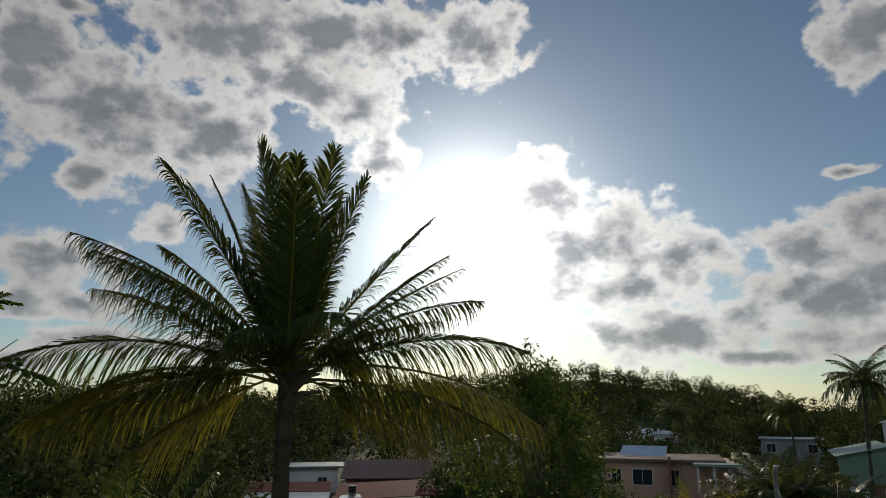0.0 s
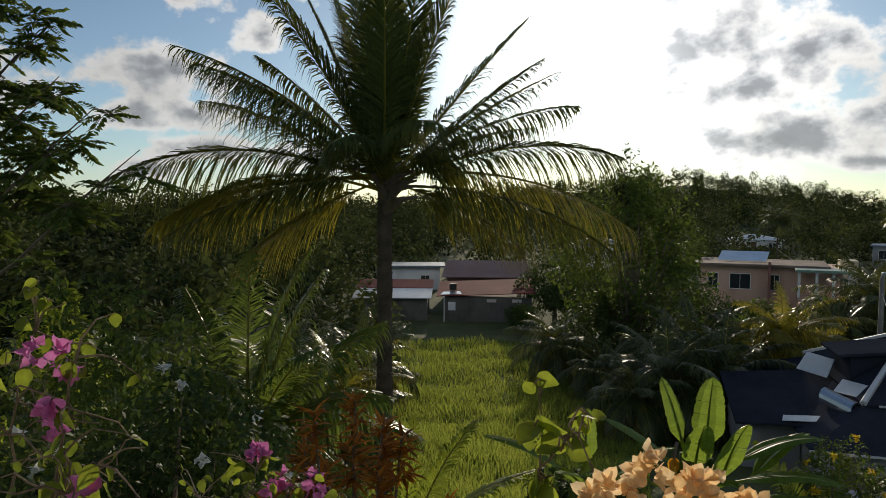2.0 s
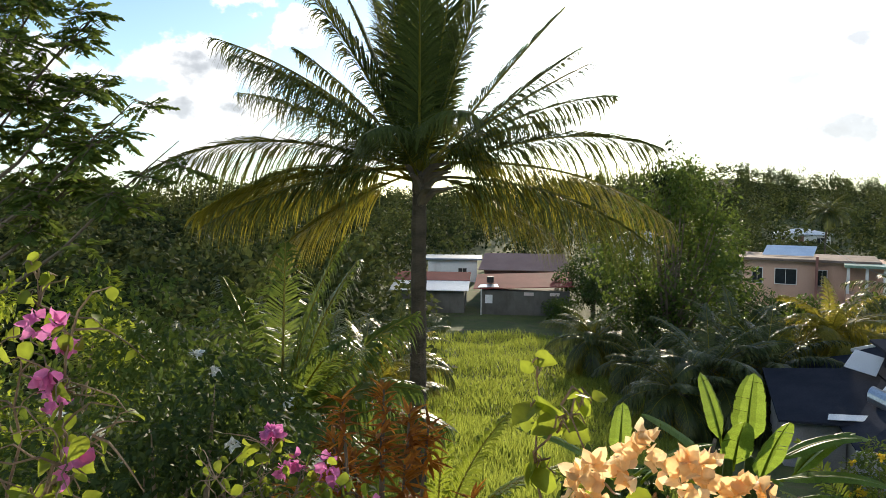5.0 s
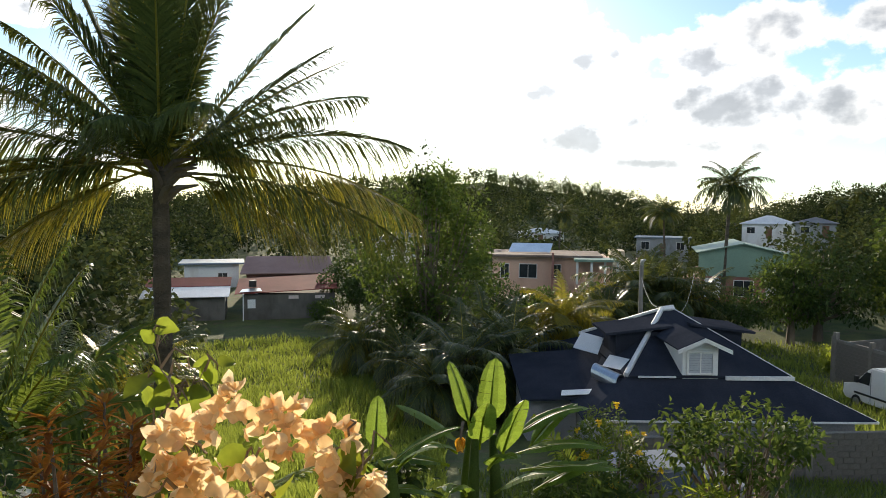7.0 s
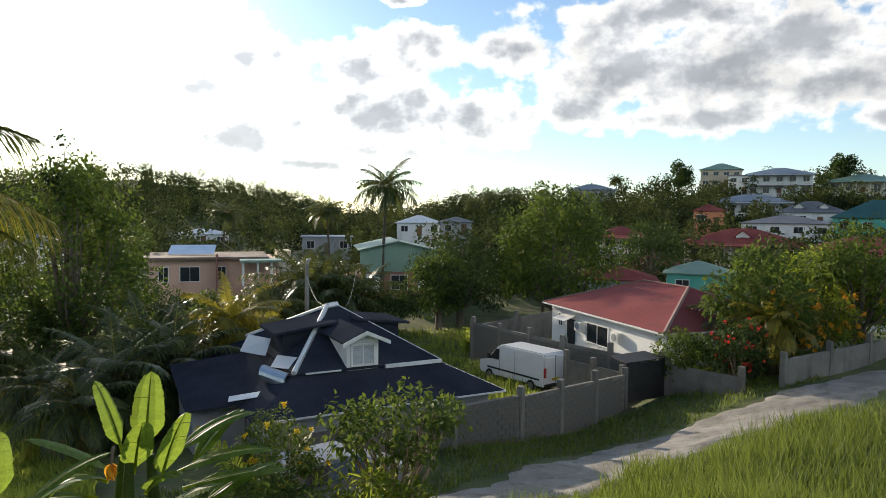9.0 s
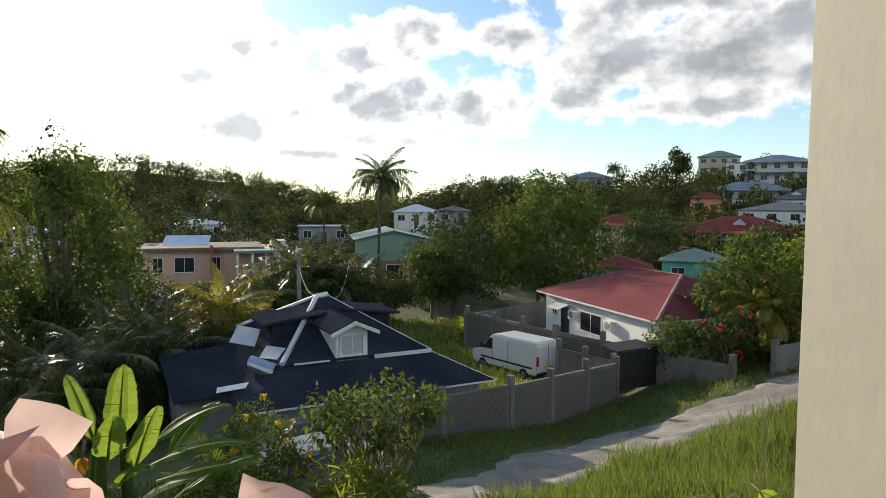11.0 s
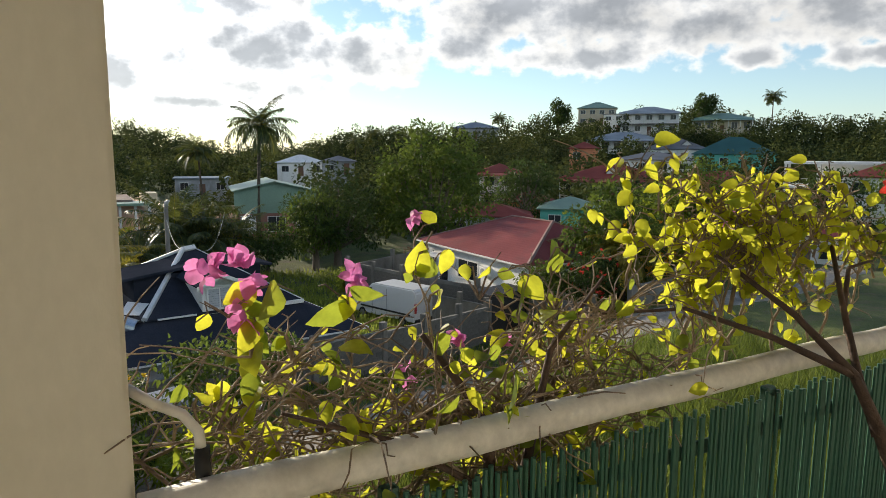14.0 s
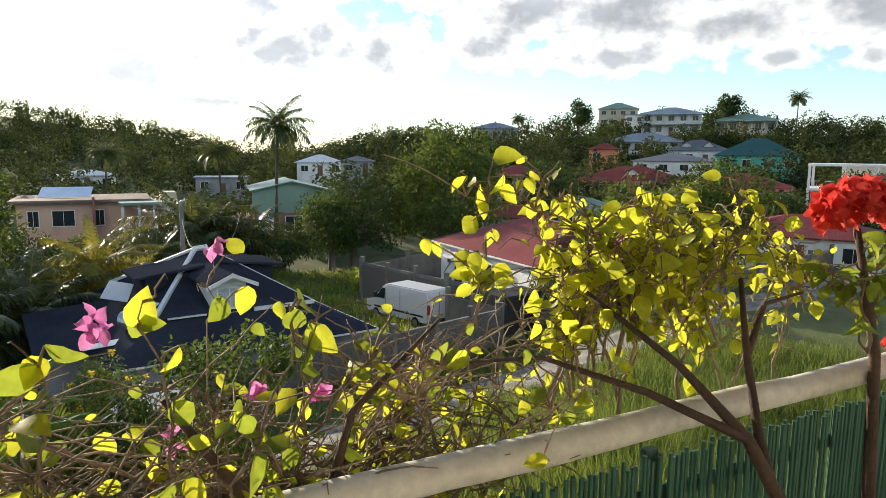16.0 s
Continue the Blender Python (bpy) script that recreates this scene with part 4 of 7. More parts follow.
simple_house(at_ground(53.8, 92, -8.0), 6.0, 6, 2.8, M_ORANGEHOUSE, M_REDROOF2, "low house with a rusty red roof", 1.3, "hip", cols=2)
simple_house(at_ground(50.5, 76, -8.4), 9.0, 6, 2.8, M_GREYWALL, M_REDROOF2, "low house with a brownish red roof", 1.3, "hip", cols=3)
simple_house(at_ground(34.5, 140, -3.6), 9.0, 7, 2.6, M_WHITE, M_WHITEMETAL, "white house with a bright metal roof", 1.5, "hip", cols=3)
simple_house(at_ground(26.8, 130, -6.6), 9.0, 7, 3.0, M_GREYWALL, M_BLUEROOF, "blue-grey house among the trees", 1.2, "flat", cols=3)
simple_house(at_ground(37.6, 130, -3.0), 6.0, 6, 2.4, M_GREYWALL, M_GREYROOF, "small grey house among the trees", 1.0, "hip", cols=2)
simple_house(at_ground(17.0, 150, -6.2), 10.0, 6, 2.4, M_WHITE, M_WHITEMETAL, "low pale roof showing between trees", 1.0, "hip", cols=3)
simple_house(at_ground(5.2, 110, -7.0), 8.0, 6, 3.4, M_WHITE, M_BLUEROOF, "white house half hidden behind trees", 1.2, "hip", cols=3)
simple_house(at_ground(73.2, 62, -7.4), 11.0, 8, 2.6, M_WHITE, M_REDROOF, "low white house with a rusty red roof", 1.4, "hip", cols=3)
simple_house(at_ground(79.5, 90, -4.0), 7.0, 7, 2.8, M_WHITE, M_REDROOF2, "white house with a small red hipped roof", 1.5, "hip", cols=3)


def modern_house():
    ho = thing("house", at_ground(76.3, 100, -5.2), "unfinished white concrete frame house with open terraces", "house")
    for z in (-2.5, 2.2, 5.2):
        Geo().box((-5.6, -3.5, z), (5.6, 3.5, z + 0.3), cut=0.03).obj("floor_slab", M_WHITE, ho)
    for x in (-5.4, -1.8, 1.8, 5.4):
        for y in (-3.3, 3.3):
            Geo().box((x - 0.15, y - 0.15, -2.2), (x + 0.15, y + 0.15, 5.2)).obj("post", M_WHITE, ho)
    Geo().box((-1.5, -0.5, -2.2), (5.3, 3.1, 5.15)).obj("wall", M_WHITE, ho)
    Geo().box((-5.3, 2.0, -2.2), (-1.6, 3.1, 2.1)).obj("wall", M_BEIGE, ho)
    g = Geo().box((-5.5, -3.45, 3.35), (5.5, -3.38, 3.42))
    for i in range(36):
        g.box((-5.4 + i * 0.3, -3.43, 2.5), (-5.36 + i * 0.3, -3.40, 3.35))
    g.obj("railing", M_WHITETRIM, ho)
    for x in (0.3, 3.0):
        window(ho, x, -0.5, 3.0, 1.2, 1.2, 0, -1)


modern_house()


# ---- yard walls, gate, pole, van and car ----
def block_wall(name, p, q, top_p, top_q, label, piers=4, cap=True, group=""):
    """A wall of concrete blocks between two points of the plan, with its top falling from top_p to top_q."""
    p, q = Vector((p[0], p[1], 0)), Vector((q[0], q[1], 0))
    L, a = (q - p).length, math.degrees(math.atan2(q.y - p.y, q.x - p.x))
    zb = min(ground(p.x, p.y), ground(q.x, q.y), ground(*((p + q) / 2).xy)) - 0.3
    ho = thing(name, pose(p.x, p.y, zb, 0, 0, a), label, "wall", group)
    hp, hq = top_p - zb, top_q - zb
    g = Geo()
    v = [(0, -0.08, 0), (L, -0.08, 0), (L, 0.08, 0), (0, 0.08, 0), (0, -0.08, hp), (L, -0.08, hq), (L, 0.08, hq), (0, 0.08, hp)]
    g.add(v, [(3, 2, 1, 0), (4, 5, 6, 7), (0, 1, 5, 4), (1, 2, 6, 5), (2, 3, 7, 6), (3, 0, 4, 7)])
    g.obj("wall_core", M_CONCRETE, ho)
    for i in range(piers):
        x = L * i / max(1, piers - 1)
        h = hp + (hq - hp) * x / L + rnd(0.25, 0.55)
        Geo().box((x - 0.13, -0.13, 0), (x + 0.13, 0.13, h), cut=0.02).obj("pier", M_CONCRETE, ho)
    WALLS.append((ho, L, hp, hq))
    return ho


WALLS = []
block_wall("yard_wall", (9.0, 19.9), (18.6, 19.3), -5.75, -5.75, "grey concrete block wall in front of the dark-roofed house", 4)
block_wall("yard_wall", (18.6, 19.3), (27.0, 20.9), -5.8, -6.4, "grey concrete block wall with short piers beside the track", 4)
block_wall("yard_wall", (27.2, 21.2), (27.5, 25.2), -6.4, -6.5, "low unfinished block wall of the van yard", 3)
block_wall("yard_wall", (30.1, 36.4), (29.7, 27.6), -6.25, -6.2, "weathered grey block wall behind the van", 4)
block_wall("yard_wall", (29.7, 27.4), (30.1, 21.0), -6.2, -6.2, "weathered grey block wall beside the white bungalow", 3)
block_wall("yard_wall", (30.0, 20.6), (29.6, 16.4), -6.2, -6.0, "rendered block wall beside a dark gateway", 2)
block_wall("yard_wall", (31.0, 15.2), (56.0, 14.4), -5.1, -5.4, "long block wall along the track, darkened for its shade", 7)
block_wall("yard_wall", (30.4, 36.9), (46.0, 40.0), -6.6, -6.6, "low wall at the back of the empty plot", 4)


def gate():
    ho = thing("gate", pose(27.2, 20.9, ground(28, 20.5), 0, 0, -5), "closed sheet-metal yard gate, blackened for its shade", "gate")
    # black leaf and frame: the gateway's shade is put into their colour
    Geo().box((0.0, -0.03, 0.1), (2.6, 0.03, 2.0)).obj("gate_leaf", M_BLACK, ho)
    for x in (0.0, 2.56):
        Geo().box((x, -0.05, 0.0), (x + 0.06, 0.05, 2.1)).obj("gate_frame", M_BLACK, ho)
    Geo().slab([(-0.1, 0.0, 2.1), (2.7, -0.1, 2.1), (2.6, 1.3, 2.2), (0.1, 1.3, 2.2)], 0.05).obj("canopy", M_BLACK, ho, "dark sheet canopy")


gate()


def wheel(parent, x, y, z, r=0.34, w=0.22):
    e = new("wheel")
    e.parent = parent
    e.matrix_basis = pose(x, y, z)
    n = 20
    Geo().tube([(0, -w / 2, 0), (0, -w / 2 + 0.03, 0), (0, w / 2 - 0.03, 0), (0, w / 2, 0)], [r * 0.93, r, r, r * 0.93], n).obj("tyre", M_TYRE, e, smooth=False)
    Geo().tube([(0, -w / 2 - 0.01, 0), (0, w / 2 + 0.01, 0)], r * 0.6, n).obj("rim", M_RIM, e)
    return e


def car_body(name, profile, width, mat, parent, tuck=0.12, belt=1.1, round_=0.06):
    """A body shell from its side outline (x, z), narrower above the belt line."""
    bm = bmesh.new()
    left = [bm.verts.new((x, -width / 2 + (tuck * max(0, z - belt) / 1.0), z)) for x, z in profile]
    right = [bm.verts.new((x, width / 2 - (tuck * max(0, z - belt) / 1.0), z)) for x, z in profile]
    bm.faces.new(left)
    bm.faces.new(right[::-1])
    for i in range(len(profile)):
        j = (i + 1) % len(profile)
        bm.faces.new((left[j], left[i], right[i], right[j]))
    bmesh.ops.recalc_face_normals(bm, faces=bm.faces)
    bmesh.ops.bevel(bm, geom=[e for e in bm.edges], offset=round_, segments=2, affect="EDGES", clamp_overlap=True)
    me = bpy.data.meshes.new(name)
    bm.to_mesh(me)
    bm.free()
    me.materials.append(mat)
    ob = new(name, me)
    ob.parent = parent
    return ob


def van():
    x, y = 28.3, 29.6
    ho = thing("van", pose(x, y, ground(x, y) + 0.02, 0, 0, 92), "white panel van parked beside a block wall", "van")
    prof = [(-2.7, 0.4), (2.55, 0.35), (2.72, 0.6), (2.68, 1.05), (1.95, 1.3), (1.15, 2.15), (0.9, 2.28), (-2.6, 2.3), (-2.72, 2.1)]
    car_body("body", prof, 2.0, M_VAN, ho, 0.1, 1.1, 0.07)
    for s in (-1, 1):
        yy = s * 1.0
        Geo().slab([(1.78, yy, 1.35), (0.95, yy, 1.35), (0.95, yy * 0.945, 2.0), (1.2, yy * 0.945, 2.0)][::s], 0.02).obj("side_window", M_GLASS, ho)
        for px in (0.85, -0.45):
            Geo().box((px - 0.012, yy - 0.012, 0.55), (px + 0.012, yy + 0.012, 2.1)).obj("panel_seam", M_GREYWALL, ho)
        Geo().box((-2.4, yy - 0.02, 0.75), (1.9, yy + 0.02, 0.85)).obj("rub_strip", M_BLACK, ho)
        Geo().box((1.62, s * 1.02 - 0.06, 1.35), (1.8, s * 1.22 - 0.06, 1.7), cut=0.02).obj("wing_mirror", M_BLACK, ho)
        Geo().box((-2.78, s * 0.86 - 0.07, 0.95), (-2.69, s * 0.86 + 0.07, 1.5), cut=0.01).obj("tail_light", M_LAMPRED, ho)
        Geo().box((2.45, s * 0.75 - 0.16, 0.85), (2.72, s * 0.75 + 0.16, 1.08), cut=0.02).obj("headlight", M_TIN, ho)
        for wx in (1.75, -1.75):
            wheel(ho, wx, s * 0.9, 0.34)
    Geo().slab([(1.9, -0.8, 1.38), (1.9, 0.8, 1.38), (1.22, 0.78, 2.08), (1.22, -0.78, 2.08)], 0.02).obj("windscreen", M_GLASS, ho)
    Geo().box((-2.76, -0.012, 0.5), (-2.715, 0.012, 2.15)).obj("rear_door_seam", M_GREYWALL, ho)
    Geo().box((-2.8, -0.9, 0.38), (-2.66, 0.9, 0.56), cut=0.02).obj("bumper", M_BLACK, ho)
    Geo().box((-2.77, -0.28, 0.75), (-2.725, 0.28, 0.87)).obj("number_plate", M_YELLOW, ho)


van()


def car():
    x, y = 8.4, 15.6
    ho = thing("car", pose(x, y, ground(x, y) + 0.06, 0, 0, 4), "silver car parked half hidden behind a shrub", "car")
    prof = [(-2.0, 0.35), (2.0, 0.32), (2.1, 0.6), (2.0, 0.82), (1.2, 0.95), (0.5, 1.42), (-1.2, 1.45), (-1.9, 0.98), (-2.08, 0.8)]
    car_body("body", prof, 1.7, M_SILVER, ho, 0.35, 0.9, 0.05)
    for s in (-1, 1):
        Geo().slab([(1.0, s * 0.86, 0.95), (-1.3, s * 0.86, 0.95), (-1.05, s * 0.70, 1.36), (0.45, s * 0.70, 1.36)][::s], 0.015).obj("side_window", M_GLASS, ho)
        for wx in (1.3, -1.3):
            wheel(ho, wx, s * 0.78, 0.3, 0.3, 0.19)
    Geo().slab([(1.18, -0.68, 0.98), (1.18, 0.68, 0.98), (0.56, 0.62, 1.38), (0.56, -0.62, 1.38)], 0.015).obj("windscreen", M_GLASS, ho)
    for s in (-1, 1):
        Geo().box((1.98, s * 0.6 - 0.15, 0.6), (2.1, s * 0.6 + 0.15, 0.74), cut=0.02).obj("headlight", M_TIN, ho)


car()


def utility_pole():
    x, y = 17.4, 36.2
    z = ground(x, y)
    ho = thing("utility_pole", pose(x, y, z), "grey concrete utility pole with a lamp on top", "pole")
    top = -1.65 - z
    Geo().tube([(0, 0, -0.3), (0, 0, top)], [0.15, 0.11], 10).obj("pole", M_CONCRETE, ho, smooth=True)
    Geo().tube([(0, 0, top - 0.1), (0.0, -0.1, top + 0.2), (0.05, -0.35, top + 0.28)], [0.09, 0.11, 0.06], 10).obj("lamp_head", M_SHUTTER, ho, smooth=True)
    for k, (p, q, sag) in enumerate((((17.4, 36.2, -2.0), (13.2, 41.0, 0.2), 0.8), ((17.4, 36.2, -2.4), (13.9, 26.6, -2.6), 0.6), ((14.3, 26.7, -2.6), (25.0, 44.0, -3.0), 1.2))):
        p, q = Vector(p), Vector(q)
        pts = [p.lerp(q, i / 14) - Vector((0, 0, sag * 4 * (i / 14) * (1 - i / 14))) for i in range(15)]
        tagged(Geo().tube(pts, 0.009, 5).obj("cable", M_SHUTTER), "thin pale service cable sagging to the pole", "cable", "overhead cables")


utility_pole()


# ---- plants ----
def frond(g, base, heading, pitch, length, droop, leaflets, leaf_len, width, hang=0.5, roll=0.0, twist=0.0, splay=0.0):
    """A feather leaf. heading and pitch of its stalk in radians; droop: how far its tip bends down; hang: how far leaflets hang."""
    n = 14
    p, pts, dirs = Vector(base), [], []
    for i in range(n + 1):
        s = i / n
        a = pitch - droop * s ** 1.4
        h = heading + twist * s
        d = Vector((math.sin(h) * math.cos(a), math.cos(h) * math.cos(a), math.sin(a)))
        pts.append(p.copy())
        dirs.append(d)
        p = p + d * (length / n)
    g.tube(pts, [0.035 * (length / 4) * (1 - 0.85 * i / n) + 0.004 for i in range(n + 1)], 4, 1, False)
    V, F = [], []
    for k in range(leaflets):
        s = 0.14 + 0.86 * (k + 0.5) / leaflets
        i = min(int(s * n), n - 1)
        u = s * n - i
        q, d = pts[i].lerp(pts[i + 1], u), dirs[i]
        side0 = d.cross(Vector((0, 0, 1)))
        side0 = side0.normalized() if side0.length > 0.05 else Vector((math.cos(heading), -math.sin(heading), 0))
        upv = side0.cross(d)
        side0 = side0 * math.cos(roll) + upv * math.sin(roll)
        prof = math.sin(math.pi * min(1.0, 0.16 + s * 0.80)) ** 0.7
        for sg in (-1, 1):
            if rnd(0, 1) < 0.05:
                continue
            ln = leaf_len * prof * rnd(0.8, 1.12)
            open_ = 0.95 + splay - 0.55 * s + rnd(-0.16, 0.16)
            a = (side0 * sg * math.sin(open_ + 0.25) + d * math.cos(open_ + 0.25) + upv * (0.22 - 0.1 * s)).normalized()
            hg = hang * rnd(0.7, 1.3)
            w = d.cross(a).cross(a).normalized() * width * 0.5
            if w.length < 1e-5:
                w = d * width * 0.5
            m1 = q + a * ln * 0.4 - Vector((0, 0, hg * ln * 0.10))
            m2 = q + a * ln * 0.72 - Vector((0, 0, hg * ln * 0.42))
            m3 = q + a * ln * 0.9 - Vector((0, 0, hg * ln * 0.85))
            o = len(V)
            V += [q - w * 0.5, q + w * 0.5, m1 + w, m1 - w, m2 + w * 0.7, m2 - w * 0.7, m3]
            F += [(o, o + 1, o + 2, o + 3), (o + 3, o + 2, o + 4, o + 5), (o + 5, o + 4, o + 6)]
    g.add(V, F, 0)


def palm(m, trunk_h, trunk_r, fronds, label, mat=None, old=None, leaflets=50, leaf_len=0.75, width=0.04, lean=(0, 0), group="coconut palms", coconuts=0, splay=0.0):
    """fronds: (heading, pitch, length, droop, hang, old?)"""
    ho = thing("coconut_palm", m, label, "palm tree", group)
    n = 16
    pts = [(lean[0] * (i / n) ** 1.6, lean[1] * (i / n) ** 1.6, trunk_h * i / n - 0.4) for i in range(n + 1)]
    rad = [trunk_r * (1.35 if i == 0 else 1.0 - 0.25 * i / n) * (1 + 0.06 * (-1) ** i) for i in range(n + 1)]
    if trunk_h > 0.8:
        g = Geo().tube(pts, rad, 10)
        k = int(trunk_h / 0.16)
        for i in range(k):
            z = trunk_h * (i + 0.5) / k
            s = (i + 0.5) / k
            r = trunk_r * (1.0 - 0.25 * s) * 1.08
            c = (lean[0] * s ** 1.6, lean[1] * s ** 1.6)
            g.tube([(c[0], c[1], z - 0.43), (c[0] + rnd(-0.01, 0.01), c[1], z - 0.39)], [r, r * 0.97], 9)
        g.obj("trunk", M_PALMTRUNK, ho)
    top = Vector((lean[0], lean[1], trunk_h - 0.45))
    for h, pt, ln, dr, hg, od in fronds:
        g = Geo()
        frond(g, top + Vector((math.sin(h) * trunk_r * 0.5, math.cos(h) * trunk_r * 0.5, rnd(-0.1, 0.25))), h, pt, ln, dr, leaflets, leaf_len * ln / 4.0 * rnd(0.95, 1.1), width, hg, rnd(-0.5, 0.5), rnd(-0.15, 0.15), splay)
        g.obj("frond", [(old or M_PALM_OLD) if od else (mat or M_PALM), M_PALM_OLD], ho)
    g = Geo()
    for i in range(10):
        h = rnd(0, 6.28)
        b = top + Vector((0, 0, rnd(-0.5, 0.1)))
        g.tube([b, b + Vector((math.sin(h), math.cos(h), 0.9)) * 0.28, b + Vector((math.sin(h), math.cos(h), 0.5)) * 0.6], [0.09, 0.06, 0.02], 5)
    g.obj("crown_shaft", M_BARK, ho)
    for i in range(coconuts):
        h = rnd(0, 6.28)
        c = top + Vector((math.sin(h) * 0.32, math.cos(h) * 0.32, -0.25 + rnd(-0.12, 0.05)))
        Geo().tube([c + Vector((0, 0, -0.14)), c + Vector((0, 0, -0.07)), c + Vector((0, 0, 0.05)), c + Vector((0, 0, 0.13))], [0.04, 0.1, 0.11, 0.04], 8).obj("coconut", M_PALM_OLD, ho, smooth=True)
    return ho


def crown_fronds(n, length, low=-0.5, high=1.35, old_low=True):
    out = []
    for i in range(n):
        s = (i + 0.5) / n
        pt = high + (low - high) * s ** 0.9 + rnd(-0.1, 0.1)
        out.append((i * 2.39996 + rnd(-0.25, 0.25), pt, length * rnd(0.85, 1.1), 0.85 + 0.6 * s + rnd(-0.15, 0.25), 0.65 + 0.5 * s, old_low and s > 0.82))
    return out


def hero_palm():
    x, y = -2.52, 11.67
    z = ground(x, y)
    right, ahead = radians(90 - 13.0), radians(-13.0)

    # across: the lean of the stalk in the plane seen from the veranda, clockwise from upright; depth: how far it leans away
    def f(across, depth, ln, droop=0.35, hang=0.5, old=0):
        a = radians(across)
        v = Vector((math.cos(ahead) * math.sin(a) + math.sin(ahead) * depth, -math.sin(ahead) * math.sin(a) + math.cos(ahead) * depth, math.cos(a)))
        v.normalize()
        return (math.atan2(v.x, v.y), math.asin(max(-0.99, min(0.99, v.z))), ln, droop, hang, old)

    # the upright heart, then the arching fronds of each side from the top down
    heart = [f(-3, 0.1, 4.1, 0.08, 0.3), f(3, 0.25, 4.1, 0.1, 0.3), f(7, -0.12, 4.1, 0.08, 0.3), f(-7, -0.1, 3.9, 0.1, 0.3), f(11, 0.12, 3.8, 0.1, 0.35), f(17, 0.0, 3.75, 0.08, 0.35),
             f(-12, 0.2, 3.8, 0.15, 0.35), f(-17, -0.05, 3.7, 0.2, 0.45), f(-22, 0.1, 3.9, 0.25, 0.55), f(-27, -0.1, 4.0, 0.25, 0.6), f(0, -0.35, 3.6, 0.25, 0.4), f(-10, 0.45, 3.7, 0.3, 0.5), f(12, 0.5, 3.4, 0.3, 0.5)]
    left = [f(-38, 0.25, 3.4, 0.35, 0.8), f(-47, 0.0, 4.1, 0.5, 0.95), f(-52, 0.25, 3.9, 0.5, 1.0), f(-49, -0.3, 3.5, 0.5, 1.0),
            f(-70, 0.05, 4.9, 0.95, 1.05), f(-74, 0.35, 4.0, 0.95, 1.0), f(-90, 0.1, 4.1, 0.55, 0.95, 1), f(-96, -0.25, 3.7, 0.5, 1.0), f(-112, 0.1, 3.0, 0.4, 1.0, 1)]
    right = [f(38, 0.0, 3.8, 0.1, 0.5), f(47, 0.1, 3.6, 0.15, 0.6), f(52, -0.25, 3.4, 0.25, 0.7), f(57, 0.1, 3.9, 0.5, 0.85), f(60, 0.35, 3.3, 0.4, 0.9), f(66, -0.05, 4.2, 0.75, 1.0),
             f(86, 0.0, 4.5, 0.75, 1.2, 1), f(91, -0.2, 4.1, 0.7, 1.1), f(106, 0.1, 3.0, 0.5, 1.0, 1)]
    depth = [f(15, -1.2, 2.6, 1.0, 0.9), f(-25, -1.3, 2.6, 1.0, 0.9), f(10, 1.1, 3.4, 0.9, 0.8), f(-40, 1.3, 3.2, 1.0, 0.9), f(50, 1.2, 3.2, 1.0, 0.9)]
    fr = heart + left + right + depth
    palm(pose(x, y, z), 1.95 - z + 0.45, 0.165, fr, "tall coconut palm with ringed trunk and full feathery crown", leaflets=128, leaf_len=1.12, width=0.034, coconuts=0, splay=-0.18)


hero_palm()

# young palm beside it, upright fronds still unfolding
x, y = -4.0, 9.1
palm(pose(x, y, ground(x, y)), 2.7, 0.16, [(h, pt, ln * 0.86, dr + 0.25, 0.9, 0) for h, pt, ln, dr in
     ((-0.3, 1.35, 3.6, 0.2), (0.5, 1.25, 3.4, 0.3), (-1.0, 1.15, 3.3, 0.4), (1.3, 1.05, 3.2, 0.45), (2.2, 1.1, 3.0, 0.5), (-2.2, 1.05, 3.0, 0.5), (3.1, 1.0, 2.9, 0.6), (-1.6, 0.8, 3.0, 0.6), (1.9, 0.75, 3.0, 0.6), (0.1, 0.9, 3.0, 0.5), (1.6, 0.5, 3.0, 0.8), (-1.3, 0.5, 3.0, 0.8), (2.7, 0.6, 3.0, 0.8), (-2.7, 0.6, 3.0, 0.8), (0.8, 1.4, 3.4, 0.2))],
     "young coconut palm with upright glossy green fronds", M_PALM_YOUNG, M_PALM_OLD, leaflets=76, leaf_len=1.25, width=0.042)
x, y = -1.8, 9.6
palm(pose(x, y, ground(x, y)), 0.7, 0.14, [(h, pt, 2.4, 0.7, 0.4, 0) for h, pt in ((1.4, 0.9), (1.9, 1.1), (0.7, 1.2), (2.6, 0.9), (-1.2, 1.0), (0.0, 1.3), (-2.4, 0.9))],
     "small young palm under the tall coconut palm", M_LEAF_BRIGHT, leaflets=40, leaf_len=0.8, width=0.045)

# two patterns of palm for the middle distance, copied about
proto_a = palm(spot(10.6, 31), 3.0, 0.17, crown_fronds(32, 3.8, -0.7, 1.25), "coconut palm with a drooping dark green crown", M_PALM_FAR, M_PALM_OLD, leaflets=44, leaf_len=1.0, width=0.075)
proto_b = palm(spot(31.4, 76), 12.6, 0.2, crown_fronds(34, 4.0, -0.45, 1.25, False), "tall slender coconut palm above the house roofs", M_PALM_FAR, leaflets=30, leaf_len=1.0, width=0.11, lean=(0.5, 0))
proto_c = palm(spot(18.9, 37), 4.5, 0.16, crown_fronds(30, 3.3, -0.6, 1.25), "yellowish coconut palm in the sun", M_PALM_OLD, M_PALM_OLD, leaflets=44, leaf_len=0.95, width=0.075)


def palm_copy(proto, a, r, s=1.0, turn=0.0, dz=0.0, sz=None):
    return copy_thing(proto, spot(a, r, dz, turn) @ Matrix.Diagonal((s, s, sz or s, 1)))


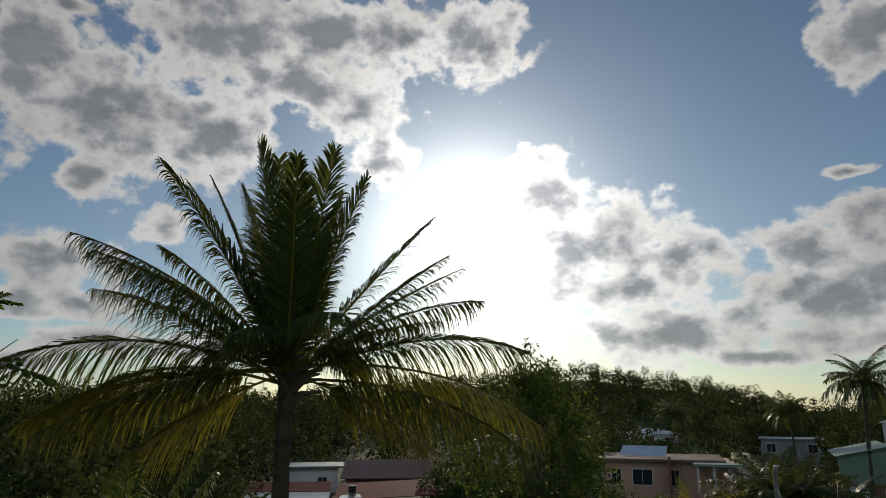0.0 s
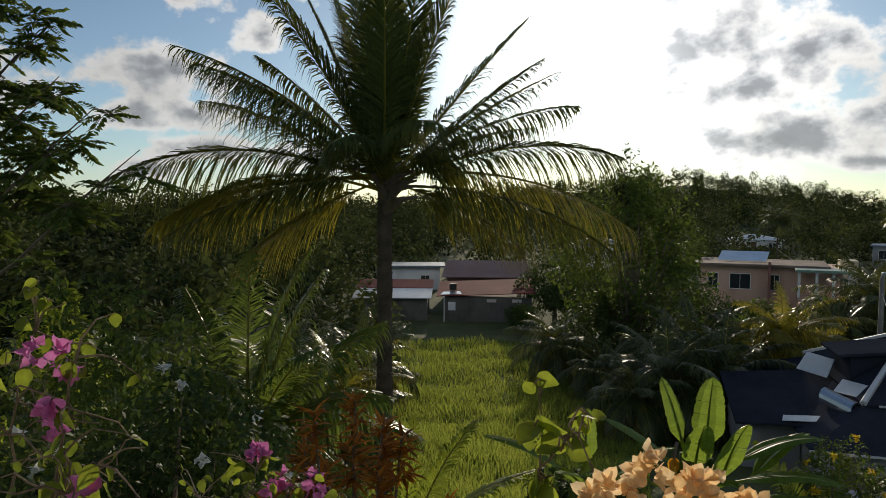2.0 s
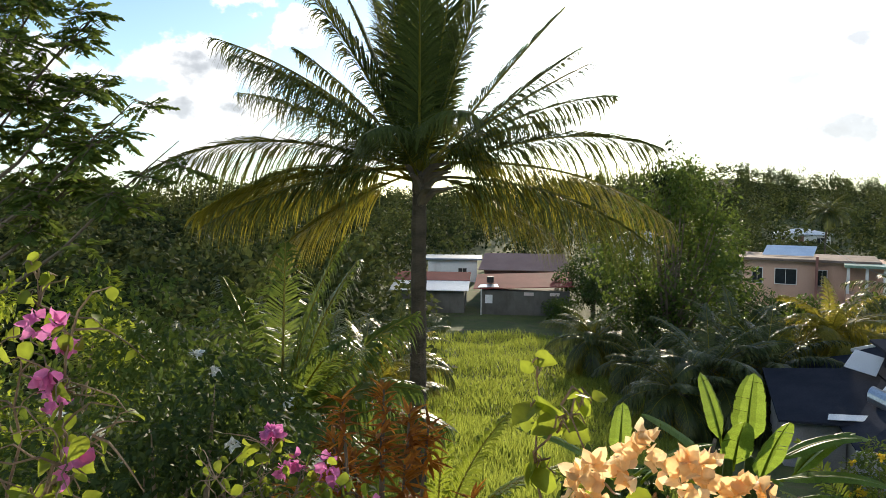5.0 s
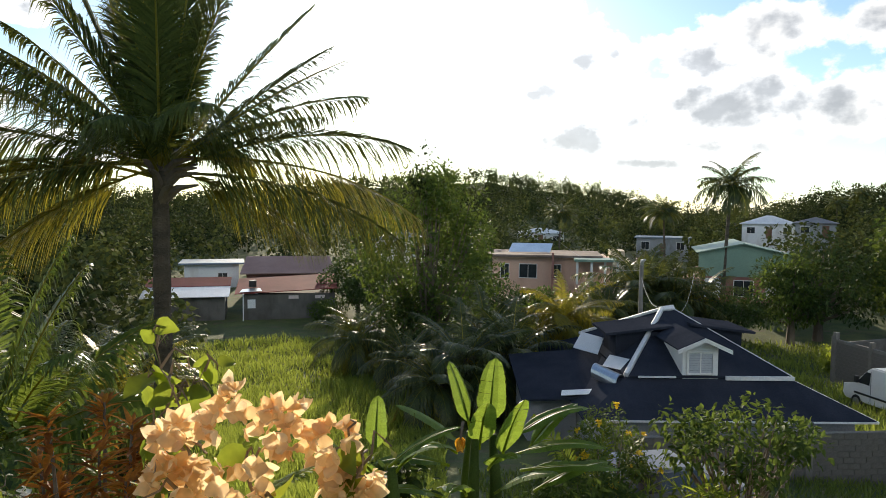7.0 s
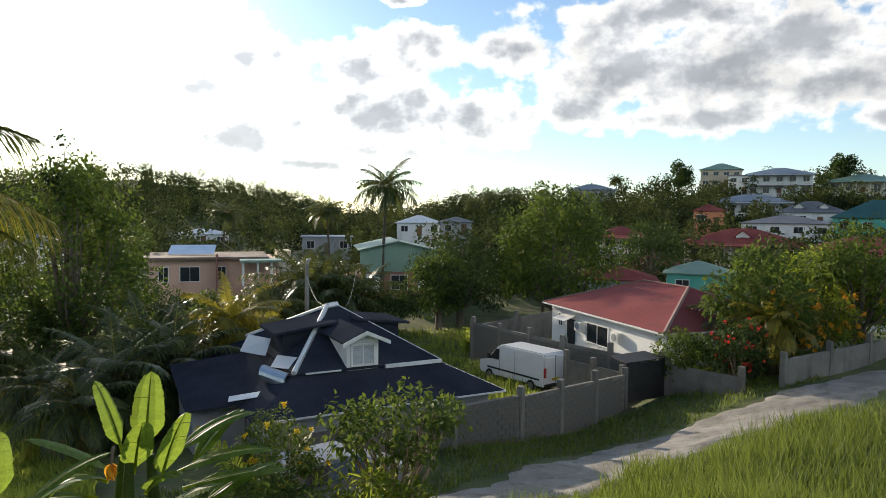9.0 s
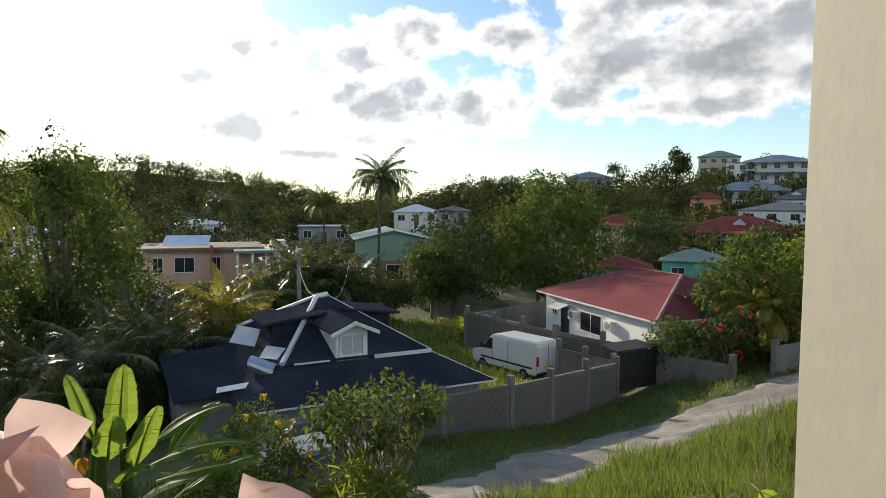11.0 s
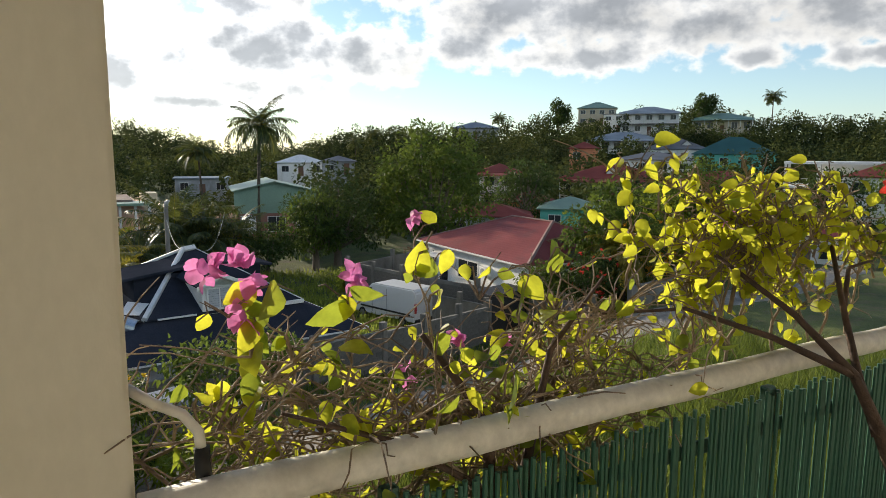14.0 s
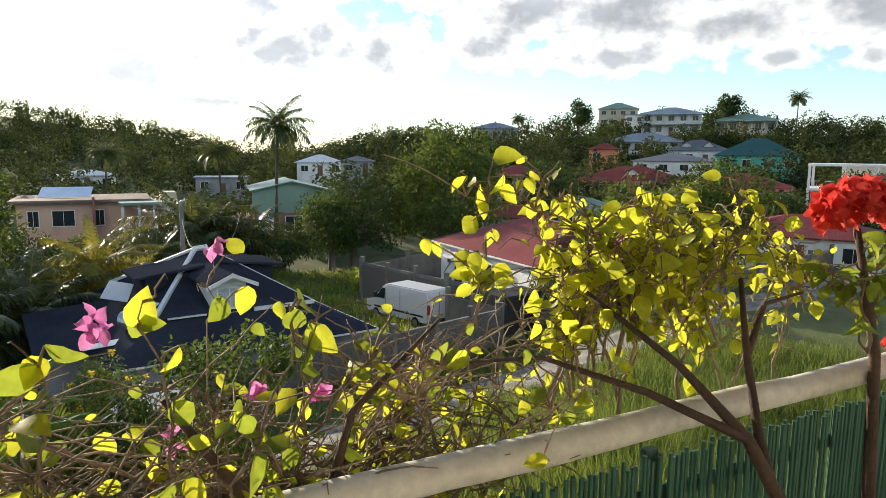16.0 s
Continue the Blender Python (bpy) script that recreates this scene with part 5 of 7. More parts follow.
for a, r, s, t in ((14.6, 33, 1.05, 110), (16.6, 39, 1.0, 200), (12.6, 38, 1.1, 10), (8.2, 29, 0.75, 60), (22.6, 52, 1.0, 33), (5.6, 37, 0.7, 45), (1.5, 43, 0.85, 250), (25.2, 57, 1.5, 80), (27.6, 57, 1.2, 170), (26.2, 60, 1.3, 300), (29.6, 62, 1.1, 20),
                   (-18.5, 21, 0.85, 140), (-22, 26, 1.0, 30), (-27, 30, 1.1, 300), (-33, 26, 1.0, 90), (-38, 18, 0.9, 200), (61.5, 41, 1.0, 45), (64, 44, 0.9, 160), (-15, 35, 0.9, 10)):
    palm_copy(proto_a, a, r, s, t)
for a, r, s, t, z in ((18.5, 100, 0.7, 20, 0), (27, 92, 0.75, 150, 0), (50.8, 190, 0.6, 70, 1), (71.6, 200, 0.75, 10, 2.0), (47, 120, 0.6, 10, -2), (39, 150, 0.6, 100, 0), (40.5, 160, 0.65, 200, 0)):
    palm_copy(proto_b, a, r, s, t, z)
for a, r, s, t in ((20.6, 41, 0.8, 90), (-17.5, 19.5, 0.7, 60), (62.8, 38, 0.7, 10)):
    palm_copy(proto_c, a, r, s, t)


def tree(m, h, crown_r, trunk_h, label, mat, n_clumps=26, per=90, leaf=0.34, wide=0.16, squash=0.9, trunk_r=0.2, name="tree", clump=0.42, category="tree", lift=0.5, seed=0, group=""):
    rs = random.Random(seed)
    ho = thing(name, m, label, category, group)
    g = Geo()
    g.tube([(0, 0, -0.4), (0.05, 0.03, trunk_h * 0.5), (0.0, 0.08, trunk_h), (0.1, 0.0, trunk_h + (h - trunk_h) * 0.6)], [trunk_r * 1.3, trunk_r, trunk_r * 0.8, trunk_r * 0.25], 8)
    cz = (h + trunk_h * lift) / 2
    hz = (h - trunk_h * lift) / 2
    C, R = [], []
    for i in range(n_clumps):
        u = Vector((rs.gauss(0, 1), rs.gauss(0, 1), rs.gauss(0, 1))).normalized() * rs.uniform(0.35, 1.0) ** 0.5
        k = clump * crown_r * rs.uniform(0.6, 1.15)
        taper = 1.0 if u.z < 0 else 1.0 - 0.35 * u.z
        c = Vector((u.x * (crown_r - k * 0.5) * taper, u.y * (crown_r - k * 0.5) * taper, cz + u.z * max(0.2, hz - k * 0.5)))
        C.append(c)
        R.append(k)
        if i % 2 == 0:
            s = Vector((0.0, 0.05, trunk_h * rs.uniform(0.6, 1.1)))
            mid = s.lerp(c, 0.5) + Vector((0, 0, -0.08 * h * rs.random()))
            g.tube([s, mid, c], [trunk_r * 0.45, trunk_r * 0.28, 0.02], 5)
    g.obj("trunk", M_BARK, ho)
    V, F = clump_leaves(C, R, per, leaf, wide, flat=squash)
    leaf_object("crown", V, F, mat, ho)
    return ho


# broadleaf trees that stand singly: heading, distance, height, crown radius
tree(spot(7.6, 45), 13.8, 5.2, 2.0, "tall dense broadleaf tree with a thin leafy top", M_LEAF, 74, 170, 0.34, 0.17, 1.1, 0.3, clump=0.33, seed=1)
tree(spot(7.3, 45.3), 15.6, 1.5, 11.0, "slim airy tree top above a dense crown", M_LEAF_FAR, 14, 40, 0.3, 0.15, 1.1, 0.1, clump=0.4, seed=21)
tree(spot(38.0, 62), 8.6, 5.0, 2.0, "round dark mango tree with sunlit top", M_LEAF_DARK, 46, 150, 0.36, 0.16, 0.9, 0.35, clump=0.34, seed=2)
tree(spot(36.2, 60), 7.2, 3.2, 2.0, "small round tree with yellow-green top", M_LEAF, 26, 120, 0.36, 0.16, 0.9, 0.3, clump=0.4, seed=22)
tree(spot(45.8, 64), 12.8, 6.6, 2.0, "large glossy-leaved tree with an uneven crown", M_LEAF, 60, 150, 0.44, 0.24, 0.95, 0.4, clump=0.30, seed=3)
tree(spot(45.0, 66), 14.6, 2.2, 8.0, "pointed top of a large glossy tree", M_LEAF, 14, 90, 0.4, 0.2, 1.1, 0.15, clump=0.42, seed=33)
tree(spot(53.7, 84), 8.5, 4.4, 2.0, "dense round green tree between roofs", M_LEAF_DARK, 34, 130, 0.4, 0.2, 1.0, 0.3, clump=0.38, seed=4)
tree(spot(61.8, 40), 7.4, 3.0, 2.0, "bushy green garden tree behind the wall", M_LEAF, 34, 120, 0.32, 0.15, 1.0, 0.2, clump=0.36, seed=5)
tree(spot(66.0, 47), 6.6, 3.6, 1.5, "spreading light green garden tree", M_LEAF_BRIGHT, 36, 120, 0.32, 0.15, 0.9, 0.2, clump=0.36, seed=6)
tree(spot(68.5, 45), 7.6, 3.4, 1.5, "spreading green garden tree behind the wall", M_LEAF, 36, 120, 0.32, 0.15, 0.9, 0.2, clump=0.36, seed=7)
tree(spot(66.9, 190, 1.5), 10.5, 3.6, 4.5, "round dark tree on the hilltop skyline", M_LEAF_DARK, 20, 120, 0.7, 0.4, 1.0, 0.4, clump=0.45, seed=8)
tree(spot(55.6, 195, 1.0), 10.0, 4.0, 4.5, "broad dark tree on the hilltop skyline", M_LEAF_DARK, 20, 100, 0.7, 0.4, 0.8, 0.4, clump=0.45, seed=9)
tree(spot(76.5, 80), 8.0, 4.0, 2.0, "dark green tree beside the white frame house", M_LEAF_DARK, 30, 110, 0.4, 0.2, 1.0, 0.3, clump=0.38, seed=10)
tree(spot(82.0, 60), 9.5, 4.0, 2.0, "green tree with hanging branches", M_LEAF, 34, 110, 0.36, 0.18, 1.0, 0.3, clump=0.38, seed=11)
tree(spot(71.5, 75), 6.0, 3.4, 1.5, "low dark tree in front of white houses", M_LEAF_DARK, 26, 110, 0.4, 0.2, 0.9, 0.3, clump=0.38, seed=12)
tree(spot(16.9, 45), 4.6, 3.0, 0.8, "bright green bushy tree beside palms", M_LEAF, 26, 120, 0.3, 0.14, 0.9, 0.15, clump=0.4, seed=13)
tree(spot(5.4, 44), 5.5, 3.2, 0.8, "dark bushy tree under the tall tree", M_LEAF_DARK, 28, 120, 0.3, 0.14, 0.9, 0.15, clump=0.4, seed=14)
tree(spot(13.6, 56), 4.8, 3.0, 0.5, "dark bushy tree before the salmon house", M_LEAF_DARK, 28, 120, 0.3, 0.14, 0.9, 0.15, clump=0.4, seed=41)
tree(spot(17.6, 57), 4.2, 2.8, 0.4, "low leafy tree before the salmon house", M_LEAF, 28, 120, 0.3, 0.14, 0.8, 0.15, clump=0.4, seed=42)
tree(spot(1.6, 66), 6.2, 3.6, 0.8, "dark round tree beside the red-brown house", M_LEAF_DARK, 32, 130, 0.34, 0.17, 0.9, 0.2, clump=0.38, seed=43)
tree(spot(3.8, 60), 7.0, 3.8, 0.8, "dark tree at the far end of the field", M_LEAF_DARK, 32, 130, 0.34, 0.17, 0.9, 0.2, clump=0.38, seed=44)
tree(spot(-1.2, 60), 2.6, 2.2, 0.3, "low bush at the far end of the field", M_LEAF, 20, 110, 0.26, 0.13, 0.8, 0.1, clump=0.42, seed=45)
tree(spot(21.6, 58), 4.2, 2.6, 0.4, "low green bushy tree beside the salmon house porch", M_LEAF, 24, 110, 0.3, 0.14, 0.9, 0.15, clump=0.4, seed=15)
tree(spot(32.3, 58), 4.2, 2.8, 0.8, "low dark bushes before the green gable house", M_LEAF_DARK, 24, 110, 0.3, 0.14, 0.9, 0.15, clump=0.4, seed=16)


def far_woods():
    """The woods on the hills and between the far houses."""
    C, R = [], []
    rs = random.Random(5)
    tries = 0
    houses = [(o.matrix_basis.translation.x, o.matrix_basis.translation.y) for o in scene.objects if o.name.startswith("house")]
    while len(C) < 11400 and tries < 60000:
        tries += 1
        a = rs.uniform(-75, 92)
        top = float(np.interp(a, A_HILL, R_HILL))
        lo = 66 if a < 30 else 72
        if a < -12:
            lo = 34
        r = lo + (top * 1.03 - lo) * rs.random() ** (0.5 if a < 34 else 0.7)
        if -13 < a < 3 and r < 76:
            continue
        x, y = polar(a, r)
        if any((x - u) ** 2 + (y - w) ** 2 < 64 for u, w in houses):
            continue
        # keep the ways to the near faces of houses open
        blocked = False
        for u, w in houses:
            ra, aa = math.hypot(u - 0.4, w), math.degrees(math.atan2(u - 0.4, w))
            if abs(aa - a) < 330 / ra and ra - (16 if a > 44 else 30) < r < ra:
                blocked = True
                break
        h = rs.uniform(3.5, 7.6) if a > 44 else rs.uniform(4.0, 8.0)
        z = ground(x, y)
        k = rs.uniform(1.5, 2.9)
        if blocked:
            h, k = (rs.uniform(1.6, 3.6) if a > 44 else rs.uniform(0.8, 2.4)), rs.uniform(1.1, 1.9)
        for j in range(3):
            C.append((x + rs.uniform(-1.4, 1.4), y + rs.uniform(-1.4, 1.4), z + h * (0.35 + 0.3 * j) + rs.uniform(-0.5, 0.5) - k * 0.4))
            R.append(k * (1.1 - 0.2 * j))
    V, F = clump_leaves(C, R, 75, 0.56, 0.42, flat=0.9, shell=0.72, droop=0.5)
    leaf_object("far_woods", V, F, M_LEAF_FAR, None, "dark green woods covering the far hills", "stuff")


far_woods()


def shrub(m, h, r, label, mat, n=24, per=60, leaf=0.12, wide=0.05, flowers=None, flower_n=0, flower_r=0.07, name="shrub", stems=7, clump=0.35, fine=False, seed=0, category="shrub", lift=0.1):
    rs = random.Random(seed + 100)
    ho = thing(name, m, label, category)
    C, R = [], []
    g = Geo()
    for i in range(n):
        u = Vector((rs.gauss(0, 1), rs.gauss(0, 1), rs.gauss(0, 1))).normalized() * rs.uniform(0.3, 1.0) ** 0.5
        k = clump * min(r, h) * rs.uniform(0.6, 1.2)
        c = Vector((u.x * max(0.1, r - k * 0.6), u.y * max(0.1, r - k * 0.6), h * (0.5 + lift / 2) + u.z * max(0.1, h * (0.5 - lift / 2) - k * 0.5)))
        C.append(c)
        R.append(k)
        if i < stems * 2:
            b = Vector((rs.uniform(-0.15, 0.15) * r, rs.uniform(-0.15, 0.15) * r, -0.2))
            g.tube([b, b.lerp(c, 0.55) + Vector((rs.uniform(-0.1, 0.1), rs.uniform(-0.1, 0.1), 0.1)) * h * 0.3, c], [0.018 * h, 0.012 * h, 0.004], 5)
    g.obj("stem", M_TWIG, ho)
    V, F = clump_leaves(C, R, per, leaf, wide, fine, flat=0.9, shell=0.35)
    leaf_object("foliage", V, F, mat, ho)
    if flowers:
        for i in range(flower_n):
            k = rs.randrange(n)
            u = Vector((rs.gauss(0, 1) * 0.8, -abs(rs.gauss(0, 1)), abs(rs.gauss(0, 1)))).normalized()
            c = C[k] + u * R[k] * 1.02
            P = np.repeat(np.array([c]), 14, 0) + unit(14) * flower_r * 0.35
            V, F = many_leaves(P, unit(14) + np.array(u) * 0.6, np.array([0, 0, 1.0]) + unit(14) * 0.4, np.full(14, flower_r), np.full(14, flower_r * 0.75))
            leaf_object("blossom", V, F, flowers, ho)
    return ho


x, y = -2.75, 4.7
shrub(pose(x, y, ground(x, y)), 3.2, 1.5, "dark green shrub dotted with white flower heads", M_LEAF_DARK, 60, 170, 0.09, 0.04, M_WHITEFL, 26, 0.06, clump=0.27, seed=1)
x, y = -4.6, 6.6
shrub(pose(x, y, ground(x, y)), 4.4, 1.9, "dense light green shrub at the garden edge", M_LEAF, 60, 150, 0.11, 0.05, clump=0.27, seed=2)
x, y = -7.0, 8.2
shrub(pose(x, y, ground(x, y)), 5.5, 1.5, "dense green shrub under the feathery tree", M_LEAF_BRIGHT, 50, 130, 0.14, 0.06, clump=0.27, seed=3)
x, y = 6.1, 13.7
shrub(pose(x, y, ground(x, y)), 2.7, 1.15, "green shrub with small yellow flowers", M_LEAF, 44, 110, 0.11, 0.045, M_YELLOW, 34, 0.09, clump=0.27, seed=4)
x, y = 8.5, 12.6
shrub(pose(x, y, ground(x, y)), 3.1, 1.75, "airy shrub with glossy oval leaves above a parked car", M_LEAF, 48, 34, 0.17, 0.085, None, 0, clump=0.22, seed=5, fine=True, lift=0.5, stems=16)
x, y = 5.0, 12.2
shrub(pose(x, y, ground(x, y)), 1.5, 1.4, "low leafy garden plants", M_LEAF, 36, 60, 0.2, 0.06, clump=0.3, seed=6)
x, y = 7.0, 11.2
shrub(pose(x, y, ground(x, y)), 1.3, 1.4, "low leafy garden plants with narrow leaves", M_LEAF_BRIGHT, 30, 50, 0.34, 0.05, clump=0.3, seed=7)
x, y = 1.0, 11.8
shrub(pose(x, y, ground(x, y)), 1.9, 1.1, "glossy dark-leaved plant at the edge of the meadow", M_LEAF_DARK, 26, 40, 0.24, 0.11, clump=0.33, seed=8, fine=True)
x, y = 31.4, 17.6
shrub(pose(x, y, ground(x, y)), 3.4, 1.6, "dark green shrub with red flowers above the yard wall", M_LEAF_DARK, 34, 90, 0.22, 0.1, M_RED, 40, 0.11, clump=0.3, seed=9)
x, y = 31.0, 20.2
shrub(pose(x, y, ground(x, y)), 3.2, 1.7, "green creeper hanging over the yard wall", M_LEAF, 34, 90, 0.2, 0.1, clump=0.3, seed=10)
for i, (x, y) in enumerate(((35.5, 17.3), (39.5, 17.3), (44.0, 17.3))):
    shrub(pose(x, y, ground(x, y)), 4.4, 2.1, "shrub with orange and yellow flowers over a wall", M_LEAF_BRIGHT if i else M_LEAF, 36, 80, 0.2, 0.1, M_ORANGE if i < 2 else M_YELLOW, 40, 0.2, clump=0.3, seed=11 + i)
x, y = 31.0, 37.5
shrub(pose(x, y, ground(x, y)), 2.2, 1.2, "light green bush behind the block wall", M_LEAF_BRIGHT, 20, 80, 0.2, 0.1, clump=0.35, seed=15)


def croton(x, y):
    z = ground(x, y)
    ho = thing("croton", pose(x, y, z), "croton bush with orange and dark red strap leaves", "shrub")
    top = 0.60 - z
    rs = random.Random(3)
    P, D = [], []
    g = Geo()
    for i in range(34):
        u = Vector((rs.gauss(0, 0.32), rs.gauss(0, 0.28), 0))
        t = Vector((u.x, u.y, top * rs.uniform(0.45, 0.92) - u.length * 0.5))
        g.tube([(u.x * 0.25, u.y * 0.25, -0.2), (u.x * 0.7, u.y * 0.7, t.z * 0.6), t], [0.03, 0.018, 0.008], 5)
        for k in range(42):
            a = rs.uniform(0, 6.28)
            P.append(t + Vector((0, 0, -0.30 * k / 42)))
            D.append((math.cos(a), math.sin(a), rs.uniform(0.1, 1.3) - 0.8 * k / 42))
    g.obj("stem", M_BARK, ho)
    n = len(P)
    V, F = many_leaves(np.array(P), np.array(D), np.array([0, 0, 1.0]) + unit(n) * 0.2, RNG.uniform(0.13, 0.2, n), RNG.uniform(0.028, 0.042, n), 0.3, True)
    leaf_object("foliage", V, F, M_CROTON, ho)


croton(-1.13, 4.4)


def feather_tree():
    """The tree with leaves of many small leaflets, its branches reaching in."""
    x, y = -8.6, 8.2
    z = ground(x, y)
    ho = thing("tree", pose(x, y, z), "airy tree with feathery compound leaves on thin branches", "tree")
    rs = random.Random(12)
    g = Geo()
    g.tube([(0, 0, -0.4), (0.0, 0.1, 2.5), (-0.2, 0.0, 4.6), (-0.3, 0.2, 8.2)], [0.2, 0.15, 0.11, 0.03], 8)
    P, D, U = [], [], []
    # branch ends, heights above the veranda floor; those on the far side of the trunk are barer
    tips = [(3.2, 0.66, 2.37), (2.61, 0.56, 2.96), (2.06, 1.05, 2.8), (2.17, 0.42, 3.36), (2.05, 0.51, 4.15), (1.85, -0.09, 4.4), (1.46, 0.82, 1.9), (1.2, 1.06, 2.6), (1.7, -0.54, 3.66), (0.87, 0.69, 3.26),
            (1.3, -0.2, 4.9), (0.4, 0.5, 4.3), (0.3, -0.8, 3.2), (-0.6, 0.4, 4.4), (-1.4, -0.4, 3.4), (-0.9, 0.9, 2.6)]
    for tp in tips:
        tp = Vector((tp[0], tp[1], tp[2] - z))
        s = Vector((0.1 - 0.05 * tp.z, 0.05, max(2.0, tp.z - 1.0 - 0.55 * abs(tp.x))))
        mid = s.lerp(tp, 0.5) + Vector((0, 0, -0.22))
        late = mid.lerp(tp, 0.55) + Vector((0, 0, 0.05))
        g.tube([s, s.lerp(mid, 0.5) + Vector((0.05, 0, 0)), mid, late, tp], [0.05, 0.038, 0.026, 0.015, 0.006], 5)
        for side in range(8):
            # side twigs with flat sprays of compound leaves at their ends
            b0 = mid.lerp(tp, rs.uniform(0.05, 1.0))
            b1 = b0 + Vector((rs.uniform(-0.35, 0.45), rs.uniform(-0.5, 0.5), rs.uniform(-0.3, 0.42)))
            g.tube([b0, b0.lerp(b1, 0.5) + Vector((0, 0, 0.03)), b1], [0.012, 0.008, 0.004], 4, 0, False)
            for k in range(8):
                a = k * 0.8 + rs.uniform(-0.3, 0.3)
                d = Vector((math.cos(a), math.sin(a), rs.uniform(-0.8, 0.7))).normalized()
                q = b1.lerp(b0, rs.uniform(0, 0.35))
                ln = rs.uniform(0.26, 0.42)
                b = d.cross(Vector((0, 0, 1))).normalized()
                g.tube([q, q + d * ln * 0.6, q + d * ln - Vector((0, 0, 0.05))], [0.005, 0.004, 0.002], 3, 0, False)
                for j in range(7):
                    s2 = 0.25 + 0.75 * j / 6
                    w = q + d * ln * s2 - Vector((0, 0, 0.05 * s2 * s2))
                    for sg in (-1, 1):
                        P.append(w)
                        D.append(b * sg + d * 0.6 + Vector((0, 0, rs.uniform(-0.45, -0.1))))
                        U.append((rs.uniform(-0.7, 0.7), rs.uniform(-1.3, -0.1), 0.7))
    g.obj("trunk", M_BARK, ho)
    n = len(P)
    V, F = many_leaves(np.array(P), np.array(D), np.array(U), RNG.uniform(0.11, 0.16, n), RNG.uniform(0.05, 0.066, n), 0.15)
    leaf_object("crown", V, F, M_LEAF, ho)


feather_tree()


def paddle(g, base, heading, pitch, length, width, droop, mi=0, seed=0):
    """A banana leaf: a long blade on both sides of a thick rib, nicked along its edges."""
    rs = random.Random(seed)
    n = 18
    p, pts, sides = Vector(base), [], []
    for i in range(n + 1):
        s = i / n
        a = pitch - droop * s ** 1.6
        d = Vector((math.sin(heading) * math.cos(a), math.cos(heading) * math.cos(a), math.sin(a)))
        sd = Vector((math.cos(heading), -math.sin(heading), 0))
        pts.append(p.copy())
        sides.append((sd, sd.cross(d)))
        p = p + d * length / n
    g.tube(pts, [0.03 * (1 - 0.85 * i / n) for i in range(n + 1)], 5, mi + 1, False)
    for sg in (-1, 1):
        for i in range(2, n):
            s0, s1 = i / n, (i + 1) / n
            w0 = width * min(1, (s0 - 0.1) * 4.5) ** 0.7 * math.sqrt(max(0.0, 1 - s0 ** 3.2)) * rs.uniform(0.88, 1.0)
            w1 = width * min(1, (s1 - 0.1) * 4.5) ** 0.7 * math.sqrt(max(0.0, 1 - s1 ** 3.2)) * rs.uniform(0.93, 1.0)
            gap = rs.uniform(0.05, 0.16) if rs.random() < 0.14 else 0.0
            a, b = pts[i], pts[i + 1].lerp(pts[i], gap)
            o0, u0 = sides[i]
            o1, u1 = sides[i + 1]
            c0 = b + o1 * sg * w1 * 0.5 + u1 * w1 * 0.14
            c1 = a + o0 * sg * w0 * 0.5 + u0 * w0 * 0.14
            e0 = b + o1 * sg * w1 - u1 * w1 * 0.05
            e1 = a + o0 * sg * w0 - u0 * w0 * 0.05
            g.add([a, b, c0, c1, e0, e1], [(0, 1, 2, 3), (3, 2, 4, 5)] if sg > 0 else [(3, 2, 1, 0), (5, 4, 2, 3)], mi)


def banana(x, y, leaves, label, stems=3, h=2.0, flower=False):
    z = ground(x, y)
    ho = thing("banana_plant", pose(x, y, z), label, "banana plant")
    for i in range(stems):
        a = i * 2.1
        c = (0.35 * math.cos(a), 0.35 * math.sin(a))
        Geo().tube([(c[0], c[1], -0.2), (c[0] * 0.9, c[1] * 0.9, h * 0.6), (c[0] * 0.7, c[1] * 0.7, h)], [0.14, 0.11, 0.07], 9).obj("stem", M_LEAF, ho, smooth=True)
    for k, (dx, dy, dz, hd, pt, ln, w, dr) in enumerate(leaves):
        g = Geo()
        paddle(g, (dx, dy, dz), hd, pt, ln, w, dr, 0, k)
        g.obj("leaf", [M_BANANA, M_LEAF_BRIGHT], ho, smooth=False)
    if flower:
        g = Geo().tube([(-0.35, -0.3, h + 0.35), (-0.4, -0.42, h + 0.25), (-0.42, -0.45, h + 0.1)], [0.03, 0.03, 0.02], 6, 0)
        g.obj("flower_stalk", M_BARK, ho)
        n = 12
        V, F = many_leaves(np.repeat(np.array([[-0.42, -0.45, h + 0.14]]), n, 0), unit(n) * 0.35 + np.array([0, 0, -1.0]), unit(n), np.full(n, 0.26), np.full(n, 0.15), 0.2, True)
        leaf_object("banana_flower", V, F, M_ORANGE, ho, "drooping orange-yellow banana bract")


